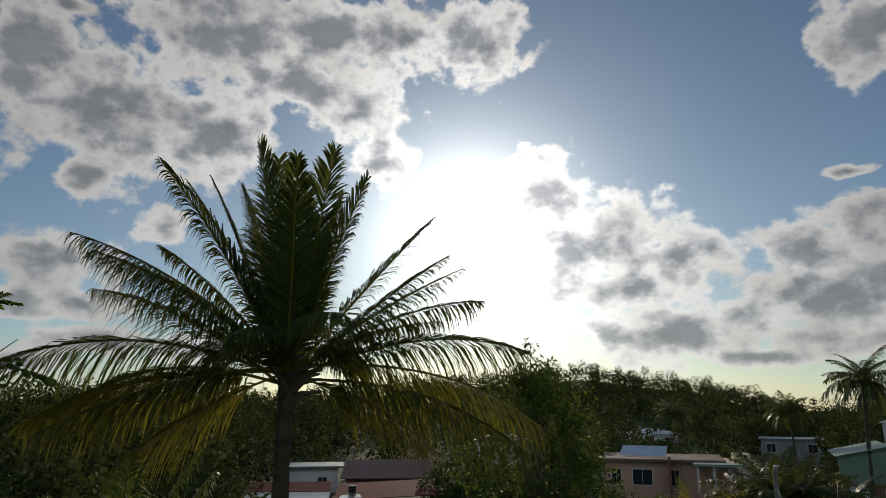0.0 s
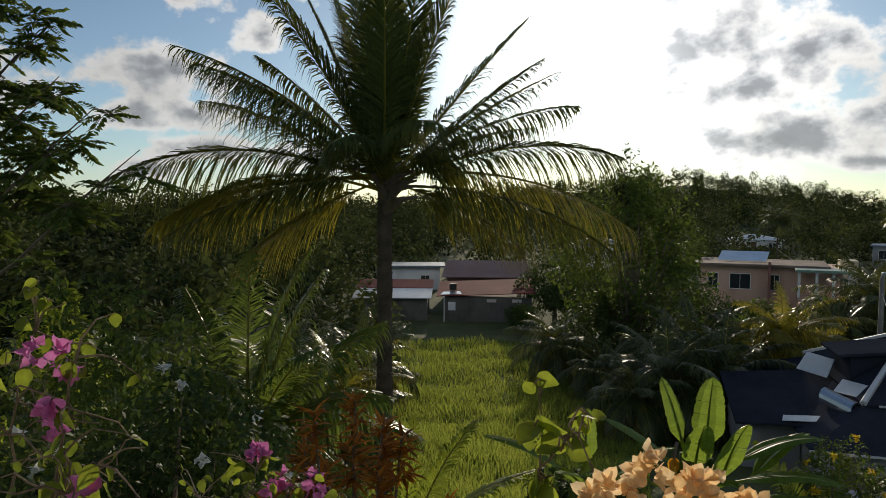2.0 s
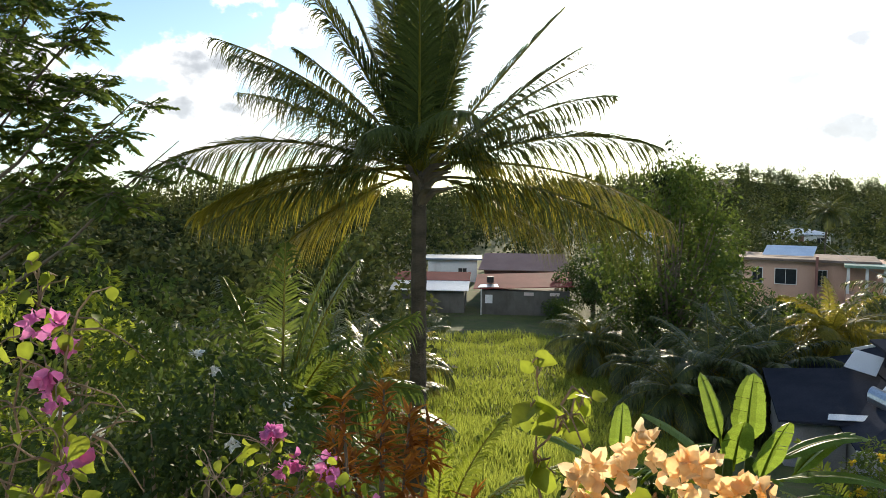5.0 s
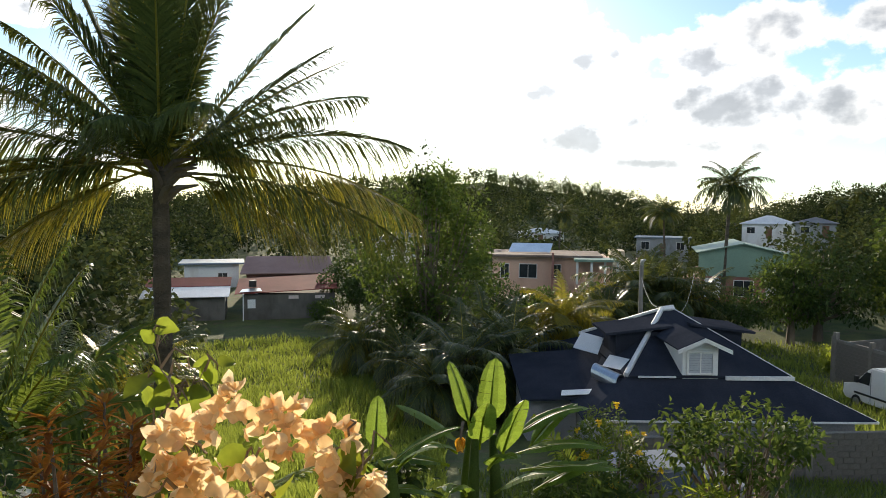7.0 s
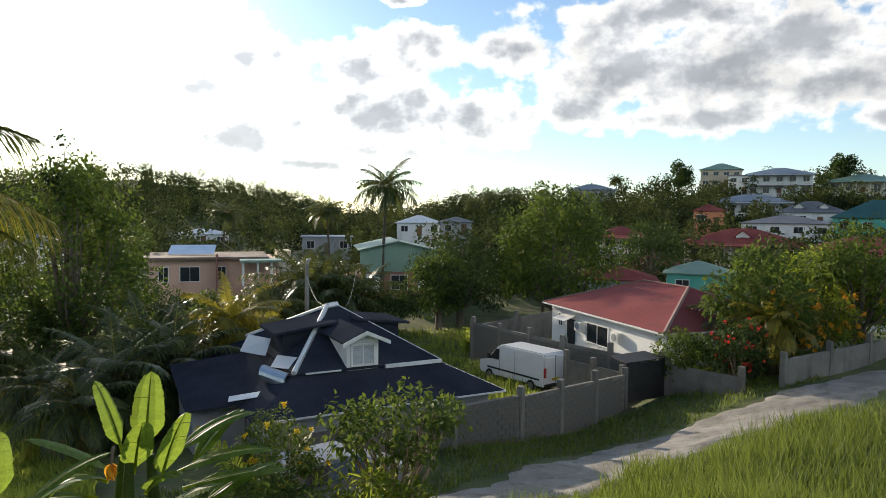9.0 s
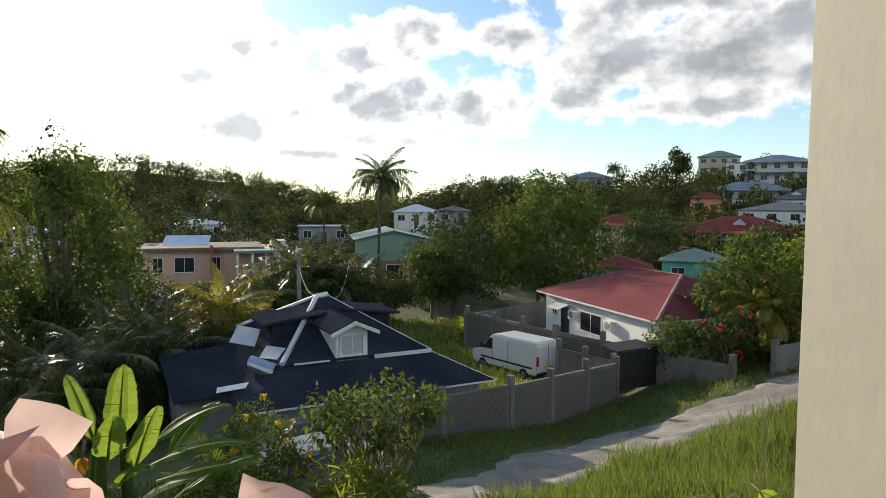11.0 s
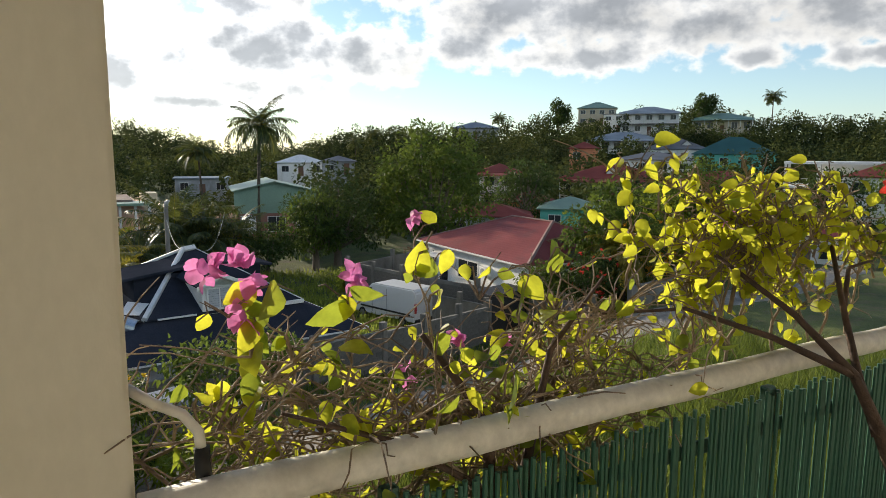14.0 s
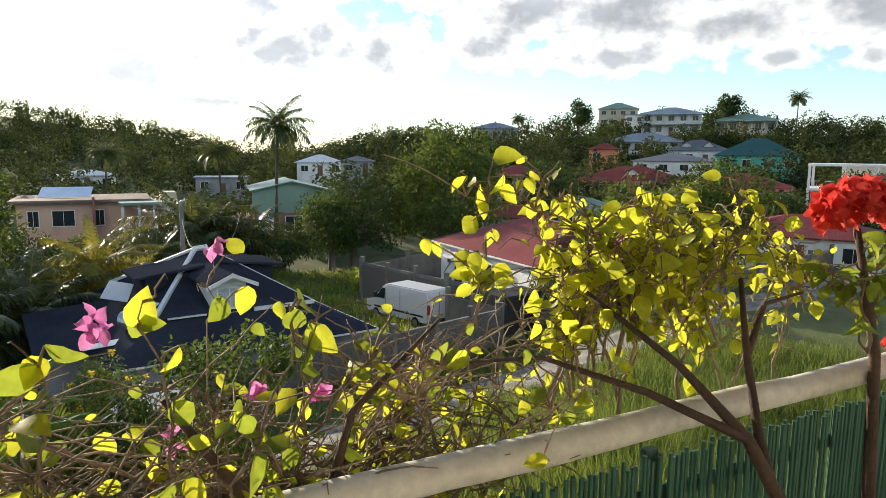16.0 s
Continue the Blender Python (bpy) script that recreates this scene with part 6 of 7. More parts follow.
x, y = 2.82, 11.6
zt = -2.6 - ground(x, y)
banana(x, y, [(-0.25, 0, zt - 0.2, -1.6, 0.7, 1.5, 0.31, 0.35), (-0.15, 0.1, zt + 0.1, -0.9, 1.3, 1.25, 0.30, 0.25), (0.2, 0.1, zt + 0.05, 0.6, 1.42, 1.3, 0.30, 0.2), (0.35, -0.25, zt - 0.35, 2.6, 1.25, 1.3, 0.34, 0.3),
              (0.6, 0, zt - 0.1, 1.5, 0.6, 1.6, 0.27, 0.8), (0.6, 0, zt - 0.4, 1.9, 0.4, 1.7, 0.28, 0.7), (-0.4, 0, zt - 0.3, -2.3, 0.6, 1.2, 0.25, 0.8), (0.1, -0.3, zt - 0.5, 2.9, 0.8, 1.2, 0.26, 0.9),
              (0.7, -0.2, zt - 0.6, 1.7, 0.15, 1.8, 0.28, 0.4), (-0.5, 0.2, zt - 0.6, -1.5, 0.3, 1.4, 0.26, 0.7), (0.9, 0.1, zt - 0.4, 1.3, 0.9, 1.4, 0.25, 0.8), (0.2, -0.4, zt - 0.9, 2.2, 0.7, 1.3, 0.25, 0.7), (-0.3, -0.4, zt - 0.9, -2.7, 0.7, 1.3, 0.25, 0.8),
              (0.9, -0.4, zt - 0.9, 1.5, 0.5, 1.5, 0.26, 0.6), (-0.7, -0.2, zt - 1.0, -1.9, 0.5, 1.3, 0.25, 0.7), (0.0, 0.0, zt - 0.25, 3.1, 1.2, 1.15, 0.27, 0.4)],
       "banana plant with broad upright leaves and a hanging flower", 4, zt, True)
x, y = 0.9, 10.2
zt = -2.35 - ground(x, y)
banana(x, y, [(-0.2, 0, zt - 0.1, -1.75, 0.6, 1.5, 0.2, 0.5), (0, 0, zt, 0.2, 1.35, 0.9, 0.18, 0.3), (0.2, 0, zt - 0.2, 1.6, 0.7, 1.3, 0.2, 0.6), (0.0, -0.1, zt - 0.3, -2.6, 0.8, 1.0, 0.2, 0.7), (0.3, 0.0, zt - 0.3, 2.3, 0.9, 1.0, 0.2, 0.8)],
       "small banana plant with dark drooping leaves", 2, zt - 0.2)
x, y = 5.6, 13.2
palm(pose(x, y, ground(x, y)), 0.8, 0.1, [(h, pt, 2.2, 0.5, 0.3, 0) for h, pt in ((1.2, 1.0), (0.6, 1.2), (-0.8, 1.1), (2.0, 0.8), (-1.8, 0.9))], "young palm with arching fronds behind yellow flowers", M_LEAF_BRIGHT, leaflets=34, leaf_len=0.9, width=0.045)


def grass(name, label, n, pick, lo, hi, wide, mat=None):
    P, D = [], []
    rs = random.Random(len(name))
    xs, ys, hs = [], [], []
    tries = 0
    while len(xs) < n and tries < n * 6:
        tries += 1
        q = pick(rs)
        if q is None:
            continue
        xs.append(q[0])
        ys.append(q[1])
        hs.append(rs.uniform(lo, hi) * (0.6 + 0.8 * max(0.0, noise.noise((q[0] * 0.35, q[1] * 0.35, 0)) + 0.5)))
    zs = ground_array(xs, ys)
    P = np.stack([xs, ys, zs - 0.03], 1)
    m = len(P)
    D = np.array([0, 0, 1.0]) + unit(m) * 0.45
    V, F = many_leaves(P, D, unit(m), np.array(hs), np.full(m, wide), 0.2)
    leaf_object(name, V, F, mat or M_GRASS, None, label, "stuff")


def off_track(x, y):
    return all((x - u) ** 2 + (y - v) ** 2 > 2.0 ** 2 for u, v in TRACK) and not any(min(a[0], b[0]) - 0.5 < x < max(a[0], b[0]) + 0.5 and abs(y - (a[1] + (b[1] - a[1]) * (x - a[0]) / (b[0] - a[0]))) < 1.8 for a, b in zip(TRACK, TRACK[1:]))


def pick_bank(rs):
    x, y = polar(rs.uniform(42, 100), rs.uniform(7, 30) ** 1.0)
    return (x, y) if off_track(x, y) and y < 13 - 0.03 * x else None


def pick_field(rs):
    x, y = polar(rs.uniform(-22, 9), rs.uniform(13, 54))
    return (x, y)


def pick_plot(rs):
    x, y = polar(rs.uniform(24, 46), rs.uniform(30, 58))
    return (x, y) if not (29 < x < 50 and y < 38) else None


def pick_verge(rs):
    x, y = rs.uniform(4, 34), rs.uniform(14.5, 20)
    return (x, y) if off_track(x, y) else None


grass("bank_grass", "tall bright green grass on the bank by the track", 60000, pick_bank, 0.35, 0.85, 0.03)
grass("meadow_grass", "rough green meadow grass", 60000, pick_field, 0.25, 0.6, 0.05, M_GRASS_SUNLIT)
grass("plot_grass", "long grass on the empty plot", 16000, pick_plot, 0.25, 0.7, 0.06, M_GRASS_SUNLIT)
grass("verge_grass", "weeds along the foot of the wall", 9000, pick_verge, 0.12, 0.4, 0.04)


# ---- the veranda ----
def on_rail(s, o, z):
    """A point s metres along the handrail from the column's edge, o metres outside it."""
    return Vector((1.61 + 0.961 * s + 0.276 * o, -0.01 - 0.276 * s + 0.961 * o, z))


RAIL_TURN = -16.0
RAIL = pose(1.61, -0.01, 0, 0, 0, RAIL_TURN)


def veranda():
    f = Geo().box((-4.5, -3.2, -0.18), (5.2, 0.12, 0.0), cut=0.01).obj("floor", M_CONCRETE)
    f.matrix_basis = RAIL
    tagged(f, "plain concrete veranda floor slab", "floor", kind="structure")
    # house wall: out of view, added to close the veranda and bounce light
    w = Geo().box((-4.5, -3.4, -2.6), (5.2, -3.2, 2.9)).obj("wall_house", M_COLUMN)
    w.matrix_basis = RAIL
    tagged(w, "unseen cream house wall added behind the veranda", "wall", kind="structure")
    w = Geo().box((-4.5, -0.1, -2.6), (5.2, 0.1, -0.185)).obj("wall_base", M_CONCRETE)
    w.matrix_basis = RAIL
    tagged(w, "plain wall under the veranda", "wall", kind="structure")
    # ceiling: out of view, added so the column's inner side falls in shade
    c = Geo().box((-2.2, -3.2, 2.72), (5.2, 0.25, 2.86)).obj("ceiling", M_WOOD)
    c.matrix_basis = RAIL
    tagged(c, "unseen brown veranda ceiling, added to shade the inside", "ceiling", kind="structure")
    # the tiled corner of the eave
    g = Geo()
    tip = Vector((-0.93, 1.28, 2.415))
    for i in range(5):
        a = tip + Vector((-0.17 * i, -0.05 * i, 0.035 * i))
        b = a + Vector((0.42, -0.55, 0.36))
        g.tube([a, b], 0.085, 8)
    g.slab([tip + Vector((0.1, -0.02, 0.02)), tip + Vector((0.55, -0.6, 0.40)), tip + Vector((-0.4, -0.85, 0.55)), tip + Vector((-0.85, -0.27, 0.2))], 0.05)
    e = g.obj("trim_eave", M_WOOD)
    tagged(e, "weathered brown tiled eave corner", "eave", kind="structure")

    # column with worn, slightly rounded corners
    bm = bmesh.new()
    bmesh.ops.create_cube(bm, size=1.0)
    bmesh.ops.scale(bm, vec=(0.18, 0.13, 2.72), verts=bm.verts)
    bmesh.ops.translate(bm, vec=(-0.09, 0.065, 1.36), verts=bm.verts)
    bmesh.ops.subdivide_edges(bm, edges=[e for e in bm.edges if abs((e.verts[0].co - e.verts[1].co).z) > 1], cuts=40)
    bmesh.ops.bevel(bm, geom=[e for e in bm.edges if abs((e.verts[0].co - e.verts[1].co).z) > 0.01], offset=0.006, segments=2, affect="EDGES")
    for v in bm.verts:
        n = noise.noise(v.co * 7.0)
        v.co.x += 0.0012 * n
        v.co.y += 0.001 * noise.noise(v.co * 9.0 + Vector((5, 1, 2)))
    me = bpy.data.meshes.new("column")
    bm.to_mesh(me)
    bm.free()
    me.materials.append(M_COLUMN)
    col = new("column", me)
    col.matrix_basis = RAIL
    tagged(col, "cream painted square veranda column with worn edges", "column")

    r = thing("railing", RAIL, "veranda railing with rounded off-white handrail and green reed screen", "railing")
    for a, b in ((-4.4, -0.181), (0.001, 5.0)):
        n = 30
        Geo().tube([(a + (b - a) * i / n, -0.02, 0.94 + 0.002 * math.sin(i * 1.7)) for i in range(n + 1)], [0.0285 + 0.0012 * math.sin(i * 2.3) for i in range(n + 1)], 14).obj("handrail", M_RAIL, r, smooth=True)
    for s in (-4.2, -2.9, -1.6, 0.2, 2.3, 4.2):
        Geo().box((s - 0.018, -0.04, 0.002), (s + 0.018, 0.0, 0.92), cut=0.004).obj("post", M_RAIL, r)
    Geo().box((0.005, -0.035, 0.80), (0.18, -0.005, 0.85), cut=0.005).obj("short_rail", M_RAIL, r)
    for s in (0.34, 1.24, 2.14, 3.04):
        Geo().box((s - 0.015, -0.044, 0.003), (s + 0.015, -0.022, 0.90), cut=0.004).obj("screen_post", M_SCREEN_DK, r)
    for z in (0.80, 0.52, 0.2):
        Geo().box((0.3, -0.0455, z), (3.85, -0.041, z + 0.03)).obj("screen_band", M_SCREEN_DK, r)
    # the canes of the screen, alike, each its own
    cane = bpy.data.meshes.new("cane")
    g = Geo().tube([(0, 0, 0), (0, 0, 0.84)], 0.0047, 6)
    cane.from_pydata(g.v, [], g.f)
    cane.materials.append(M_SCREEN)
    rs = random.Random(9)
    for i in range(300):
        c = new("cane", cane)
        c.parent = r
        s = 0.30 + i * 0.0118
        c.matrix_basis = Matrix.Translation((s + rs.uniform(-0.0012, 0.0012), -0.052, 0.05 + rs.uniform(-0.01, 0.01))) @ Euler((rs.uniform(-0.006, 0.006), rs.uniform(-0.004, 0.004), 0)).to_matrix().to_4x4()

    # bent pipe with a black sleeve, fixed to the column
    h = thing("bent_pipe", RAIL, "bent off-white pipe handle with black sleeve beside the column", "pipe")
    Geo().tube([(0.0, 0.055, 1.085), (0.03, 0.045, 1.062), (0.065, 0.03, 1.045), (0.083, 0.02, 1.02), (0.085, 0.015, 0.99)], 0.0075, 10).obj("pipe", M_RAIL, h, smooth=True)
    Geo().tube([(0.085, 0.015, 1.0), (0.086, 0.012, 0.96), (0.088, 0.01, 0.905)], [0.011, 0.0115, 0.011], 10).obj("sleeve", M_BLACK, h, smooth=True)

    st = thing("garden_stake", pose(0.96, -0.02, 0.0), "thin black garden stake among bougainvillea", "stake")
    Geo().box((-0.009, -0.009, 0.002), (0.009, 0.009, 1.29), cut=0.002).obj("stake", M_BLACK, st)


veranda()


# ---- bougainvilleas along the railing ----
def bend(p0, p1, arch, n=7, wob=0.02, rs=random):
    out = []
    for i in range(n + 1):
        u = i / n
        q = p0.lerp(p1, u) + Vector((0, 0, arch * 4 * u * (1 - u)))
        if 0 < i < n:
            q += Vector((rs.uniform(-wob, wob), rs.uniform(-wob, wob), rs.uniform(-wob, wob)))
        out.append(q)
    return out


TO_EYE = np.array([-0.25, -0.95, 0.15])


def leaves_at(points, size, rs, mat, parent, name="foliage", hang=0.55, spread=0.75):
    n = len(points)
    P = np.array([tuple(p) for p in points])
    D = unit(n) * spread + np.array([0, 0, -hang])
    UP = TO_EYE * 0.9 + unit(n) * 0.8
    s = RNG.uniform(0.6, 1.3, n) * size
    V, F = many_leaves(P, D, UP, s, s * RNG.uniform(0.62, 0.8, n), 0.16, True)
    return leaf_object(name, V, F, mat, parent, kind="stuff", smooth=True)


def blossom(c, n, size, spread, mat, parent, label="", squash=1.0, hang=0.0):
    """A cluster of papery flowers of three bracts each."""
    c = np.array(tuple(c))
    A = unit(n)
    A[:, 1] -= 0.5
    A[:, 2] *= squash
    C = c + A * spread * RNG.uniform(0.45, 1.0, (n, 1))
    P, D, U = [], [], []
    for i in range(n):
        ax = A[i] + unit(1)[0] * 0.6
        ax /= np.linalg.norm(ax)
        e1 = np.cross(ax, unit(1)[0])
        e1 /= np.linalg.norm(e1)
        e2 = np.cross(ax, e1)
        for k in range(3):
            t = 2.094 * k
            P.append(C[i])
            D.append(ax * 0.75 + e1 * math.cos(t) + e2 * math.sin(t) + np.array([0, 0, -hang]))
            U.append(-ax + (e1 * math.cos(t) + e2 * math.sin(t)) * 0.5)
    m = len(P)
    s = RNG.uniform(0.8, 1.2, m) * size
    V, F = many_leaves(np.array(P), np.array(D), np.array(U), s, s * RNG.uniform(0.8, 1.0, m), 0.14, True, 0.11)
    return leaf_object("blossom", V, F, mat, parent, label, smooth=True)


def bougainvillea(label, boughs, twig_n, leaf_n, size, mat, seed, thick=(), blossoms=(), leaf_mats=None, twig_r=0.0016, reach=0.22):
    """boughs: (start, end, arch, radius) as points along the rail; twigs and leaves grow from them."""
    rs = random.Random(seed)
    base = on_rail(*boughs[0][0])
    ho = thing("bougainvillea", Matrix.Translation(base), label, "bougainvillea", "bougainvilleas on the railing")

    def loc(p):
        return on_rail(*p) - base
    spots = []
    for a, b, arch, r in boughs:
        pts = bend(loc(a), loc(b), arch, 9, 0.012, rs)
        Geo().tube(pts, [r * (1 - 0.75 * i / 9) for i in range(10)], 7).obj("branch", M_TWIG if r < 0.007 else M_STEM, ho, smooth=True)
        spots += pts[2:]
    for pl in thick:
        pts = [loc(p[:3]) for p in pl]
        Geo().tube(pts, [p[3] for p in pl], 9).obj("branch", M_STEM, ho, smooth=True)
    g, leaf_pts = Geo(), []
    for i in range(twig_n):
        s = rs.choice(spots)
        e = s + Vector((rs.uniform(-1, 1), rs.uniform(-0.7, 0.7), rs.uniform(-0.45, 0.65))) * reach * rs.uniform(0.4, 1.2)
        pts = bend(s, e, rs.uniform(0.0, 0.03), 4, 0.008, rs)
        g.tube(pts, [twig_r * (1.5 - 0.22 * k) for k in range(5)], 4, 0, False)
        leaf_pts += pts[1:] + [pts[3].lerp(pts[4], 0.5)]
    tagged(g.obj("twig", M_TWIG, ho), kind="stuff")
    rs.shuffle(leaf_pts)
    leaf_pts = leaf_pts[:leaf_n]
    if leaf_mats:
        k = len(leaf_pts) // len(leaf_mats)
        for i, mm in enumerate(leaf_mats):
            leaves_at(leaf_pts[i * k:(i + 1) * k], size, rs, mm, ho)
    else:
        leaves_at(leaf_pts, size, rs, mat, ho)
    for c, n, sz, sp, mm in blossoms:
        blossom(loc(c), n, sz, sp, mm, ho, hang=1.1 if mm in (M_PINK, M_LILAC) else 0.0)
    return ho


def many_boughs(seed, n, s0, s1, o0, o1, z0, z1, foot=0.6, r=0.005, run=0.35):
    rs = random.Random(seed)
    out = []
    for i in range(n):
        s = rs.uniform(s0, s1)
        a = (s + rs.uniform(-run, run) * 0.6, rs.uniform(0.05, 0.15), foot + rs.uniform(-0.1, 0.15))
        b = (s + rs.uniform(-run, run), rs.uniform(o0, o1), rs.uniform(z0, z1))
        out.append((a, b, rs.uniform(0.02, 0.12), r * rs.uniform(0.6, 1.3)))
    return out


# the lime-leaved one right of the column, tangled and half bare
bougainvillea("lime-leaved bougainvillea with tangled bare twigs over the railing",
              many_boughs(1, 34, 0.12, 0.95, 0.0, 0.4, 0.88, 1.10, 0.62, 0.004), 1250, 640, 0.034, M_LEAF_YELLOW, 1,
              thick=[[(0.56, 0.0, 0.1, 0.013), (0.55, 0.0, 0.7, 0.012), (0.54, 0.0, 0.95, 0.010), (0.44, 0.05, 1.10, 0.005)],
                     [(0.60, 0.0, 0.3, 0.012), (0.62, 0.0, 0.85, 0.010), (0.70, 0.04, 1.04, 0.006), (0.88, 0.1, 1.15, 0.003)],
                     [(0.56, 0.0, 0.6, 0.009), (0.50, -0.03, 0.86, 0.007), (0.36, -0.02, 0.96, 0.005), (0.20, 0.03, 1.02, 0.003)]],
              blossoms=[((0.10, 0.02, 1.24), 4, 0.026, 0.018, M_MAGENTA), ((0.155, 0.03, 1.235), 5, 0.026, 0.022, M_MAGENTA), ((0.15, 0.03, 1.18), 3, 0.026, 0.014, M_MAGENTA), ((0.37, 0.16, 1.18), 4, 0.026, 0.018, M_MAGENTA),
                        ((0.55, 0.30, 1.275), 2, 0.024, 0.010, M_MAGENTA), ((0.60, 0.2, 1.03), 3, 0.024, 0.014, M_MAGENTA), ((0.70, 0.2, 1.02), 3, 0.024, 0.012, M_MAGENTA), ((1.28, 0.14, 1.25), 2, 0.024, 0.012, M_MAGENTA), ((0.46, 0.15, 1.0), 2, 0.024, 0.012, M_MAGENTA)],
              leaf_mats=[M_LEAF_YELLOW, M_LEAF_YELLOW, M_LEAF_BRIGHT])
bougainvillea("bougainvillea shoots with large lime leaves standing above the railing",
              [((0.5, 0.0, 0.9), (0.59, -0.13, 1.25), 0.02, 0.003), ((0.45, 0.0, 0.9), (0.42, 0.02, 1.24), 0.03, 0.003), ((0.3, 0.0, 0.9), (0.30, 0.03, 1.17), 0.04, 0.003), ((0.5, -0.02, 0.85), (0.24, -0.06, 1.06), 0.03, 0.003),
               ((0.6, 0.05, 0.9), (0.66, 0.05, 1.22), 0.03, 0.003), ((0.4, 0.0, 0.9), (0.5, -0.08, 1.1), 0.03, 0.003), ((0.5, 0.1, 0.95), (0.55, 0.3, 1.25), 0.03, 0.002), ((0.2, 0.02, 0.95), (0.12, 0.02, 1.2), 0.03, 0.002)],
              44, 52, 0.054, M_LEAF_YELLOW, 2, reach=0.09, leaf_mats=[M_LEAF_YELLOW, M_LEAF_BRIGHT])
bougainvillea("dense lime-yellow bougainvillea crown over the railing",
              many_boughs(3, 24, 1.05, 1.75, 0.02, 0.25, 1.08, 1.27, 0.98, 0.004, 0.2) + [((1.35, 0.1, 1.18), (0.96, 0.16, 1.35), 0.04, 0.003), ((1.3, 0.05, 1.15), (1.12, 0.14, 1.36), 0.03, 0.003), ((1.4, 0.05, 1.15), (1.3, 0.1, 1.35), 0.03, 0.003), ((1.5, 0.05, 1.15), (1.62, 0.1, 1.33), 0.03, 0.003)], 760, 900, 0.038, M_LEAF_YELLOW, 3, reach=0.13,
              thick=[[(1.62, -0.20, 0.3, 0.018), (1.50, -0.19, 0.66, 0.016), (1.42, -0.17, 0.82, 0.014), (1.35, -0.15, 0.94, 0.011), (1.27, -0.06, 1.06, 0.007), (1.15, 0.05, 1.18, 0.004)],
                     [(1.42, -0.17, 0.80, 0.011), (1.42, -0.12, 0.92, 0.009), (1.45, -0.06, 1.05, 0.007), (1.52, 0.02, 1.18, 0.005)],
                     [(1.35, -0.15, 0.94, 0.009), (1.2, -0.06, 1.02, 0.007), (1.04, 0.03, 1.08, 0.004), (0.86, 0.08, 1.08, 0.002)],
                     [(1.45, -0.06, 1.05, 0.007), (1.6, 0.02, 1.12, 0.005), (1.78, 0.06, 1.12, 0.003)]],
              leaf_mats=[M_LEAF_YELLOW])
bougainvillea("red bougainvillea with a dense head on a thorny upright stem",
              [((1.86, -0.05, 1.0), (1.82, -0.02, 1.28), 0.0, 0.006), ((1.86, -0.05, 1.05), (1.92, -0.02, 1.24), 0.01, 0.003), ((1.86, -0.05, 1.0), (1.74, 0.0, 1.2), 0.02, 0.003)], 40, 46, 0.05, M_LEAF_BRIGHT, 4,
              thick=[[(1.90, -0.08, 0.05, 0.017), (1.89, -0.07, 0.6, 0.015), (1.87, -0.06, 1.0, 0.012), (1.83, -0.02, 1.27, 0.007)], [(2.02, -0.08, 0.05, 0.018), (2.0, -0.08, 0.6, 0.014), (1.97, -0.06, 0.9, 0.009), (1.95, -0.05, 0.98, 0.005)]],
              blossoms=[((1.79, -0.01, 1.335), 44, 0.026, 0.042, M_RED), ((1.72, -0.01, 1.315), 36, 0.026, 0.038, M_RED), ((1.86, -0.01, 1.335), 40, 0.026, 0.042, M_RED), ((1.92, -0.0, 1.32), 30, 0.026, 0.036, M_RED), ((1.95, -0.04, 0.995), 6, 0.022, 0.014, M_RED)], reach=0.1)
# left of the column: pale pink
bougainvillea("pale pink bougainvillea with green and lime leaves by the column",
              many_boughs(5, 30, -1.2, -0.36, -0.08, 0.06, 0.90, 1.09, 0.6, 0.004, 0.25) + many_boughs(55, 6, -0.6, -0.4, -0.05, 0.08, 1.04, 1.13, 0.7, 0.003, 0.15), 1200, 2700, 0.034, M_LEAF_BRIGHT, 5, reach=0.15,
              thick=[[(-0.58, -0.02, 0.3, 0.009), (-0.60, -0.08, 0.9, 0.008), (-0.63, -0.17, 1.21, 0.006), (-0.65, -0.17, 1.276, 0.0055), (-0.69, -0.17, 1.323, 0.005), (-0.73, -0.17, 1.352, 0.0045), (-0.82, -0.17, 1.35, 0.004), (-0.95, -0.15, 1.3, 0.003)],
                     [(-0.73, -0.17, 1.352, 0.002), (-0.715, -0.17, 1.365, 0.0018), (-0.70, -0.17, 1.385, 0.0014)], [(-0.79, -0.17, 1.352, 0.002), (-0.78, -0.17, 1.38, 0.0018), (-0.77, -0.17, 1.415, 0.0014)]],
              blossoms=[((-0.70, -0.17, 1.372), 9, 0.021, 0.014, M_PINK), ((-0.775, -0.18, 1.40), 11, 0.022, 0.02, M_PINK), ((-0.455, -0.01, 1.15), 6, 0.044, 0.022, M_LILAC), ((-0.51, -0.01, 1.11), 2, 0.045, 0.018, M_LILAC),
                        ((-0.66, -0.02, 1.06), 3, 0.03, 0.036, M_PINK), ((-0.53, -0.0, 1.045), 5, 0.03, 0.0365, M_PINK), ((-0.46, 0.0, 1.07), 3, 0.03, 0.0365, M_PINK), ((-0.40, -0.01, 1.02), 4, 0.03, 0.045, M_PINK), ((-0.29, 0.0, 1.045), 4, 0.03, 0.045, M_PINK), ((-0.33, -0.02, 1.0), 4, 0.03, 0.045, M_PINK), ((-0.78, -0.03, 1.01), 5, 0.03, 0.0365, M_PINK)],
              leaf_mats=[M_LEAF_BRIGHT, M_LEAF_YELLOW, M_LEAF_BRIGHT, M_LEAF_YELLOW])
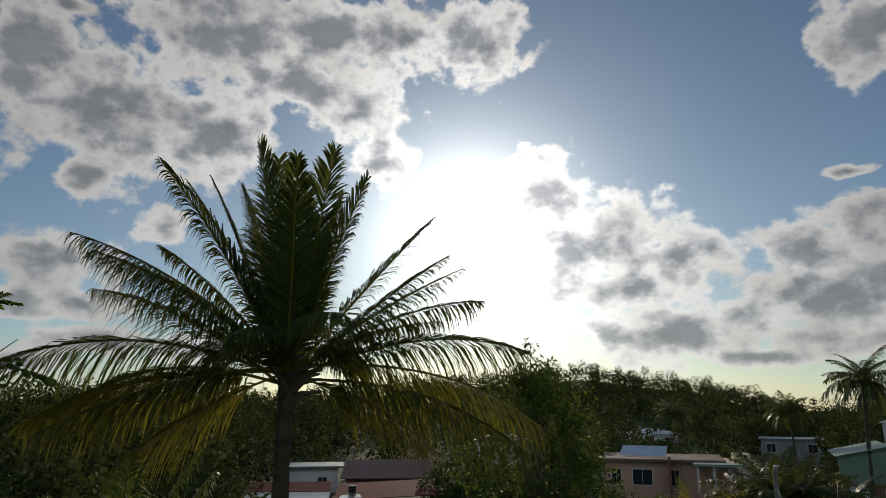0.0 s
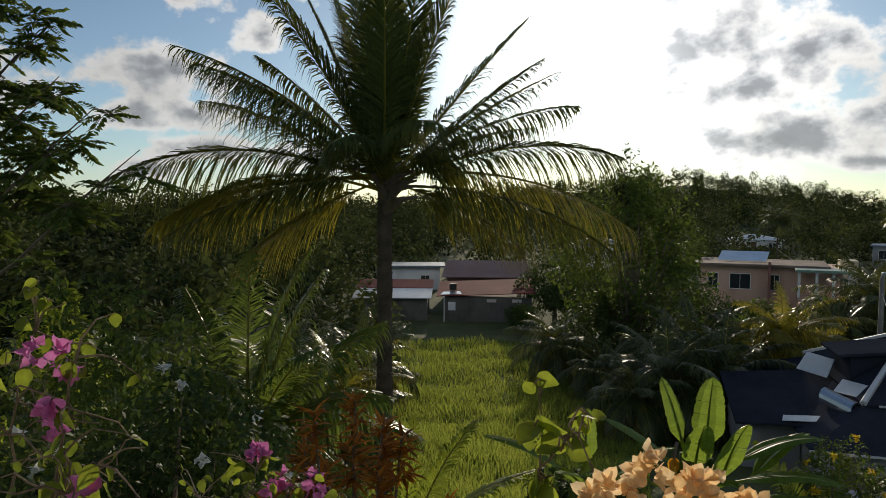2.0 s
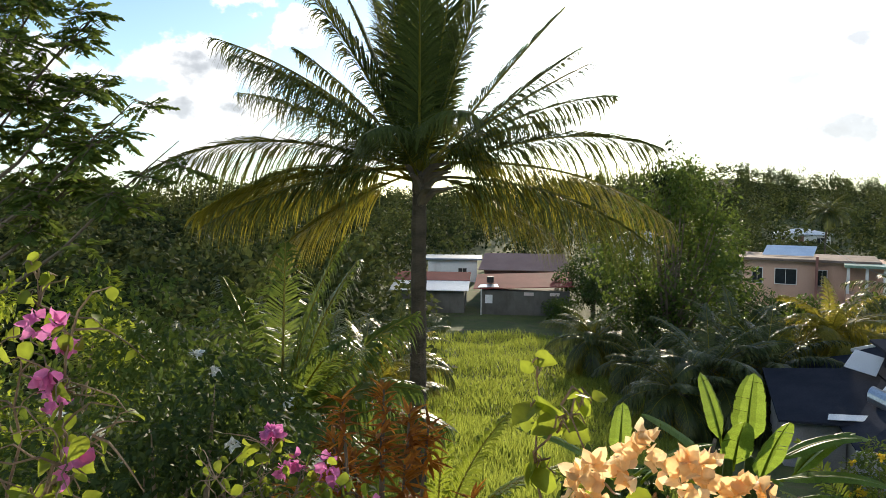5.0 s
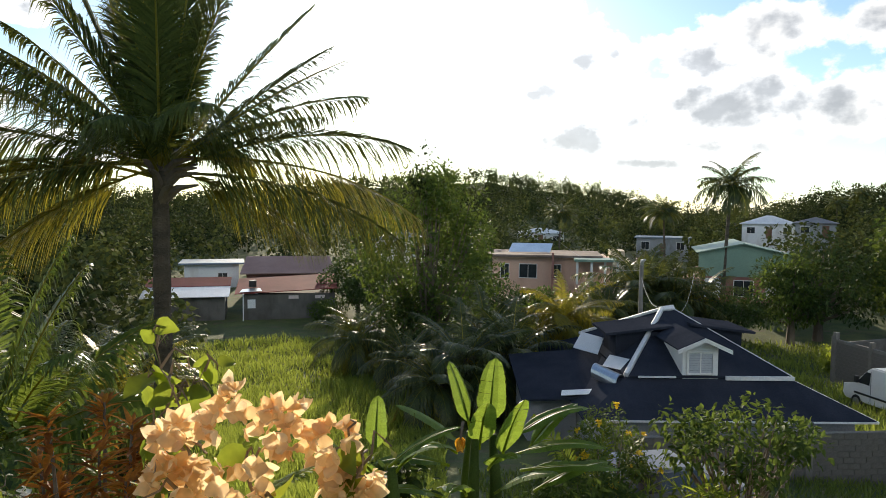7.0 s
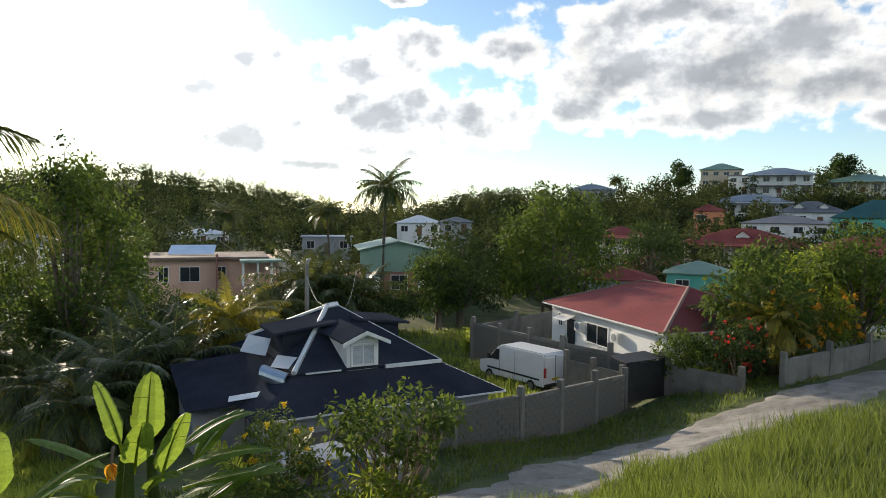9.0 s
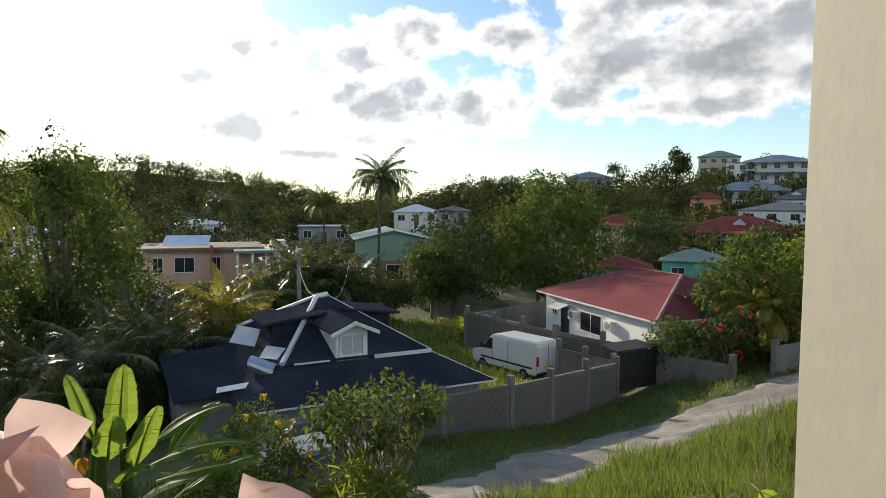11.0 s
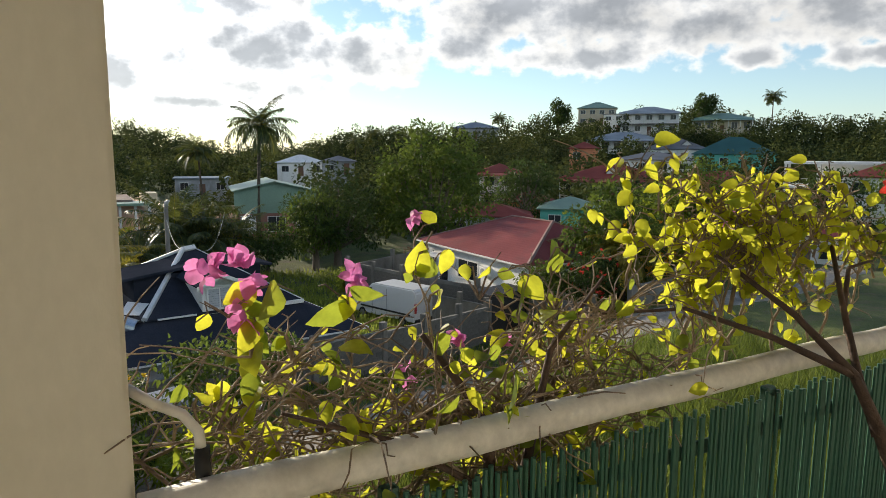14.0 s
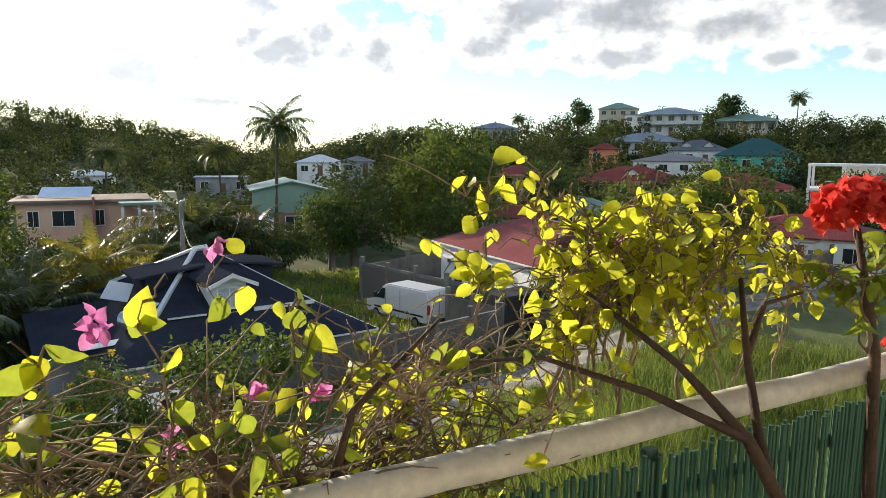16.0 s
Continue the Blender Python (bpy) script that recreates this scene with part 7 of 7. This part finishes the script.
bougainvillea("bougainvillea with yellowing large leaves below the column",
              many_boughs(6, 8, -0.9, -0.34, -0.12, 0.08, 0.95, 1.06, 0.8, 0.003, 0.15), 20, 40, 0.058, M_LEAF_YELLOW, 6, reach=0.1,
              blossoms=[((-0.5, 0.04, 1.12), 2, 0.024, 0.012, M_ORANGE)])
# further left: peach and magenta
bougainvillea("peach-coloured bougainvillea head with pale green shoot",
              [((-1.5, 0.25, 0.85), (-1.52, 0.38, 1.16), 0.02, 0.006), ((-1.52, 0.3, 1.0), (-1.66, 0.42, 1.235), 0.02, 0.003), ((-1.5, 0.3, 1.0), (-1.40, 0.38, 1.15), 0.02, 0.003), ((-1.5, 0.3, 0.9), (-1.62, 0.3, 1.08), 0.02, 0.003)], 26, 24, 0.042, M_LEAF_BRIGHT, 7, reach=0.06,
              blossoms=[((-1.55, 0.37, 1.205), 21, 0.0185, 0.032, M_PEACH), ((-1.49, 0.38, 1.19), 27, 0.0185, 0.028, M_PEACH), ((-1.44, 0.39, 1.165), 21, 0.0185, 0.032, M_PEACH), ((-1.60, 0.36, 1.17), 21, 0.0185, 0.032, M_PEACH), ((-1.53, 0.36, 1.14), 21, 0.0185, 0.038, M_PEACH), ((-1.61, 0.36, 1.12), 27, 0.0185, 0.032, M_PEACH), ((-1.42, 0.39, 1.13), 27, 0.0185, 0.03, M_PEACH)])
# the shoot with heart leaves beside it
bougainvillea("pale green climbing shoot with heart-shaped leaves",
              [((-1.70, 0.45, 0.9), (-1.73, 0.56, 1.25), 0.03, 0.003), ((-1.72, 0.5, 1.12), (-1.67, 0.55, 1.2), 0.02, 0.002)], 12, 24, 0.046, M_LEAF_BRIGHT, 8, reach=0.05)
bougainvillea("magenta bougainvillea sprays with small green leaves",
              [((-2.65, 0.9, 0.4), (-2.76, 1.13, 0.78), 0.05, 0.004), ((-2.6, 0.9, 0.4), (-2.64, 1.15, 0.72), 0.05, 0.004), ((-2.5, 0.9, 0.4), (-2.52, 1.15, 0.68), 0.05, 0.004), ((-2.7, 0.9, 0.35), (-2.95, 1.1, 0.66), 0.08, 0.004), ((-2.5, 0.9, 0.3), (-2.35, 1.2, 0.6), 0.06, 0.004)], 130, 230, 0.04, M_LEAF_BRIGHT, 9, reach=0.16,
              blossoms=[((-2.76, 1.14, 0.79), 14, 0.028, 0.034, M_MAGENTA), ((-2.66, 1.15, 0.735), 6, 0.026, 0.022, M_MAGENTA), ((-2.58, 1.16, 0.735), 6, 0.026, 0.024, M_MAGENTA), ((-2.70, 1.14, 0.70), 5, 0.026, 0.022, M_MAGENTA), ((-2.55, 1.16, 0.69), 5, 0.026, 0.02, M_MAGENTA), ((-2.40, 1.18, 0.66), 2, 0.024, 0.012, M_MAGENTA)])
bougainvillea("magenta bougainvillea branch reaching over the garden",
              [((-2.6, 0.3, 0.6), (-2.45, 0.3, 1.28), 0.06, 0.006), ((-2.6, 0.25, 0.7), (-2.38, 0.28, 1.12), 0.06, 0.004), ((-2.7, 0.3, 0.7), (-2.62, 0.35, 1.35), 0.06, 0.004)], 90, 110, 0.036, M_LEAF_BRIGHT, 10, reach=0.14,
              blossoms=[((-2.48, 0.31, 1.27), 6, 0.023, 0.025, M_MAGENTA), ((-2.56, 0.31, 1.28), 4, 0.023, 0.02, M_MAGENTA), ((-2.51, 0.3, 1.19), 5, 0.023, 0.03, M_MAGENTA), ((-2.49, 0.3, 1.14), 3, 0.023, 0.02, M_MAGENTA), ((-2.38, 0.26, 1.08), 5, 0.023, 0.02, M_MAGENTA)])


# ---- block courses on the yard walls ----
def lay_blocks():
    block = bpy.data.meshes.new("block")
    g = Geo().box((0.006, -0.1, 0.006), (0.394, -0.076, 0.194))
    block.from_pydata(g.v, [], g.f)
    block.materials.append(M_BLOCK)
    left = 1500
    for ho, L, hp, hq in WALLS[:5]:
        n = 0
        rows = int(max(hp, hq) / 0.2)
        for j in range(rows - 1, -1, -1):
            off = 0.2 if j % 2 else 0.0
            for i in range(int(L / 0.4)):
                x = off + i * 0.4
                if x + 0.4 > L or (j + 1) * 0.2 > hp + (hq - hp) * x / L or n >= 290 or left <= 0:
                    continue
                for sgn in ((1,) if n < 290 else ()):
                    b = new("block", block)
                    b.parent = ho
                    b.matrix_basis = Matrix.Translation((x, 0.002 * ((i * 7 + j * 3) % 3), j * 0.2))
                    n += 1
                    left -= 1


lay_blocks()
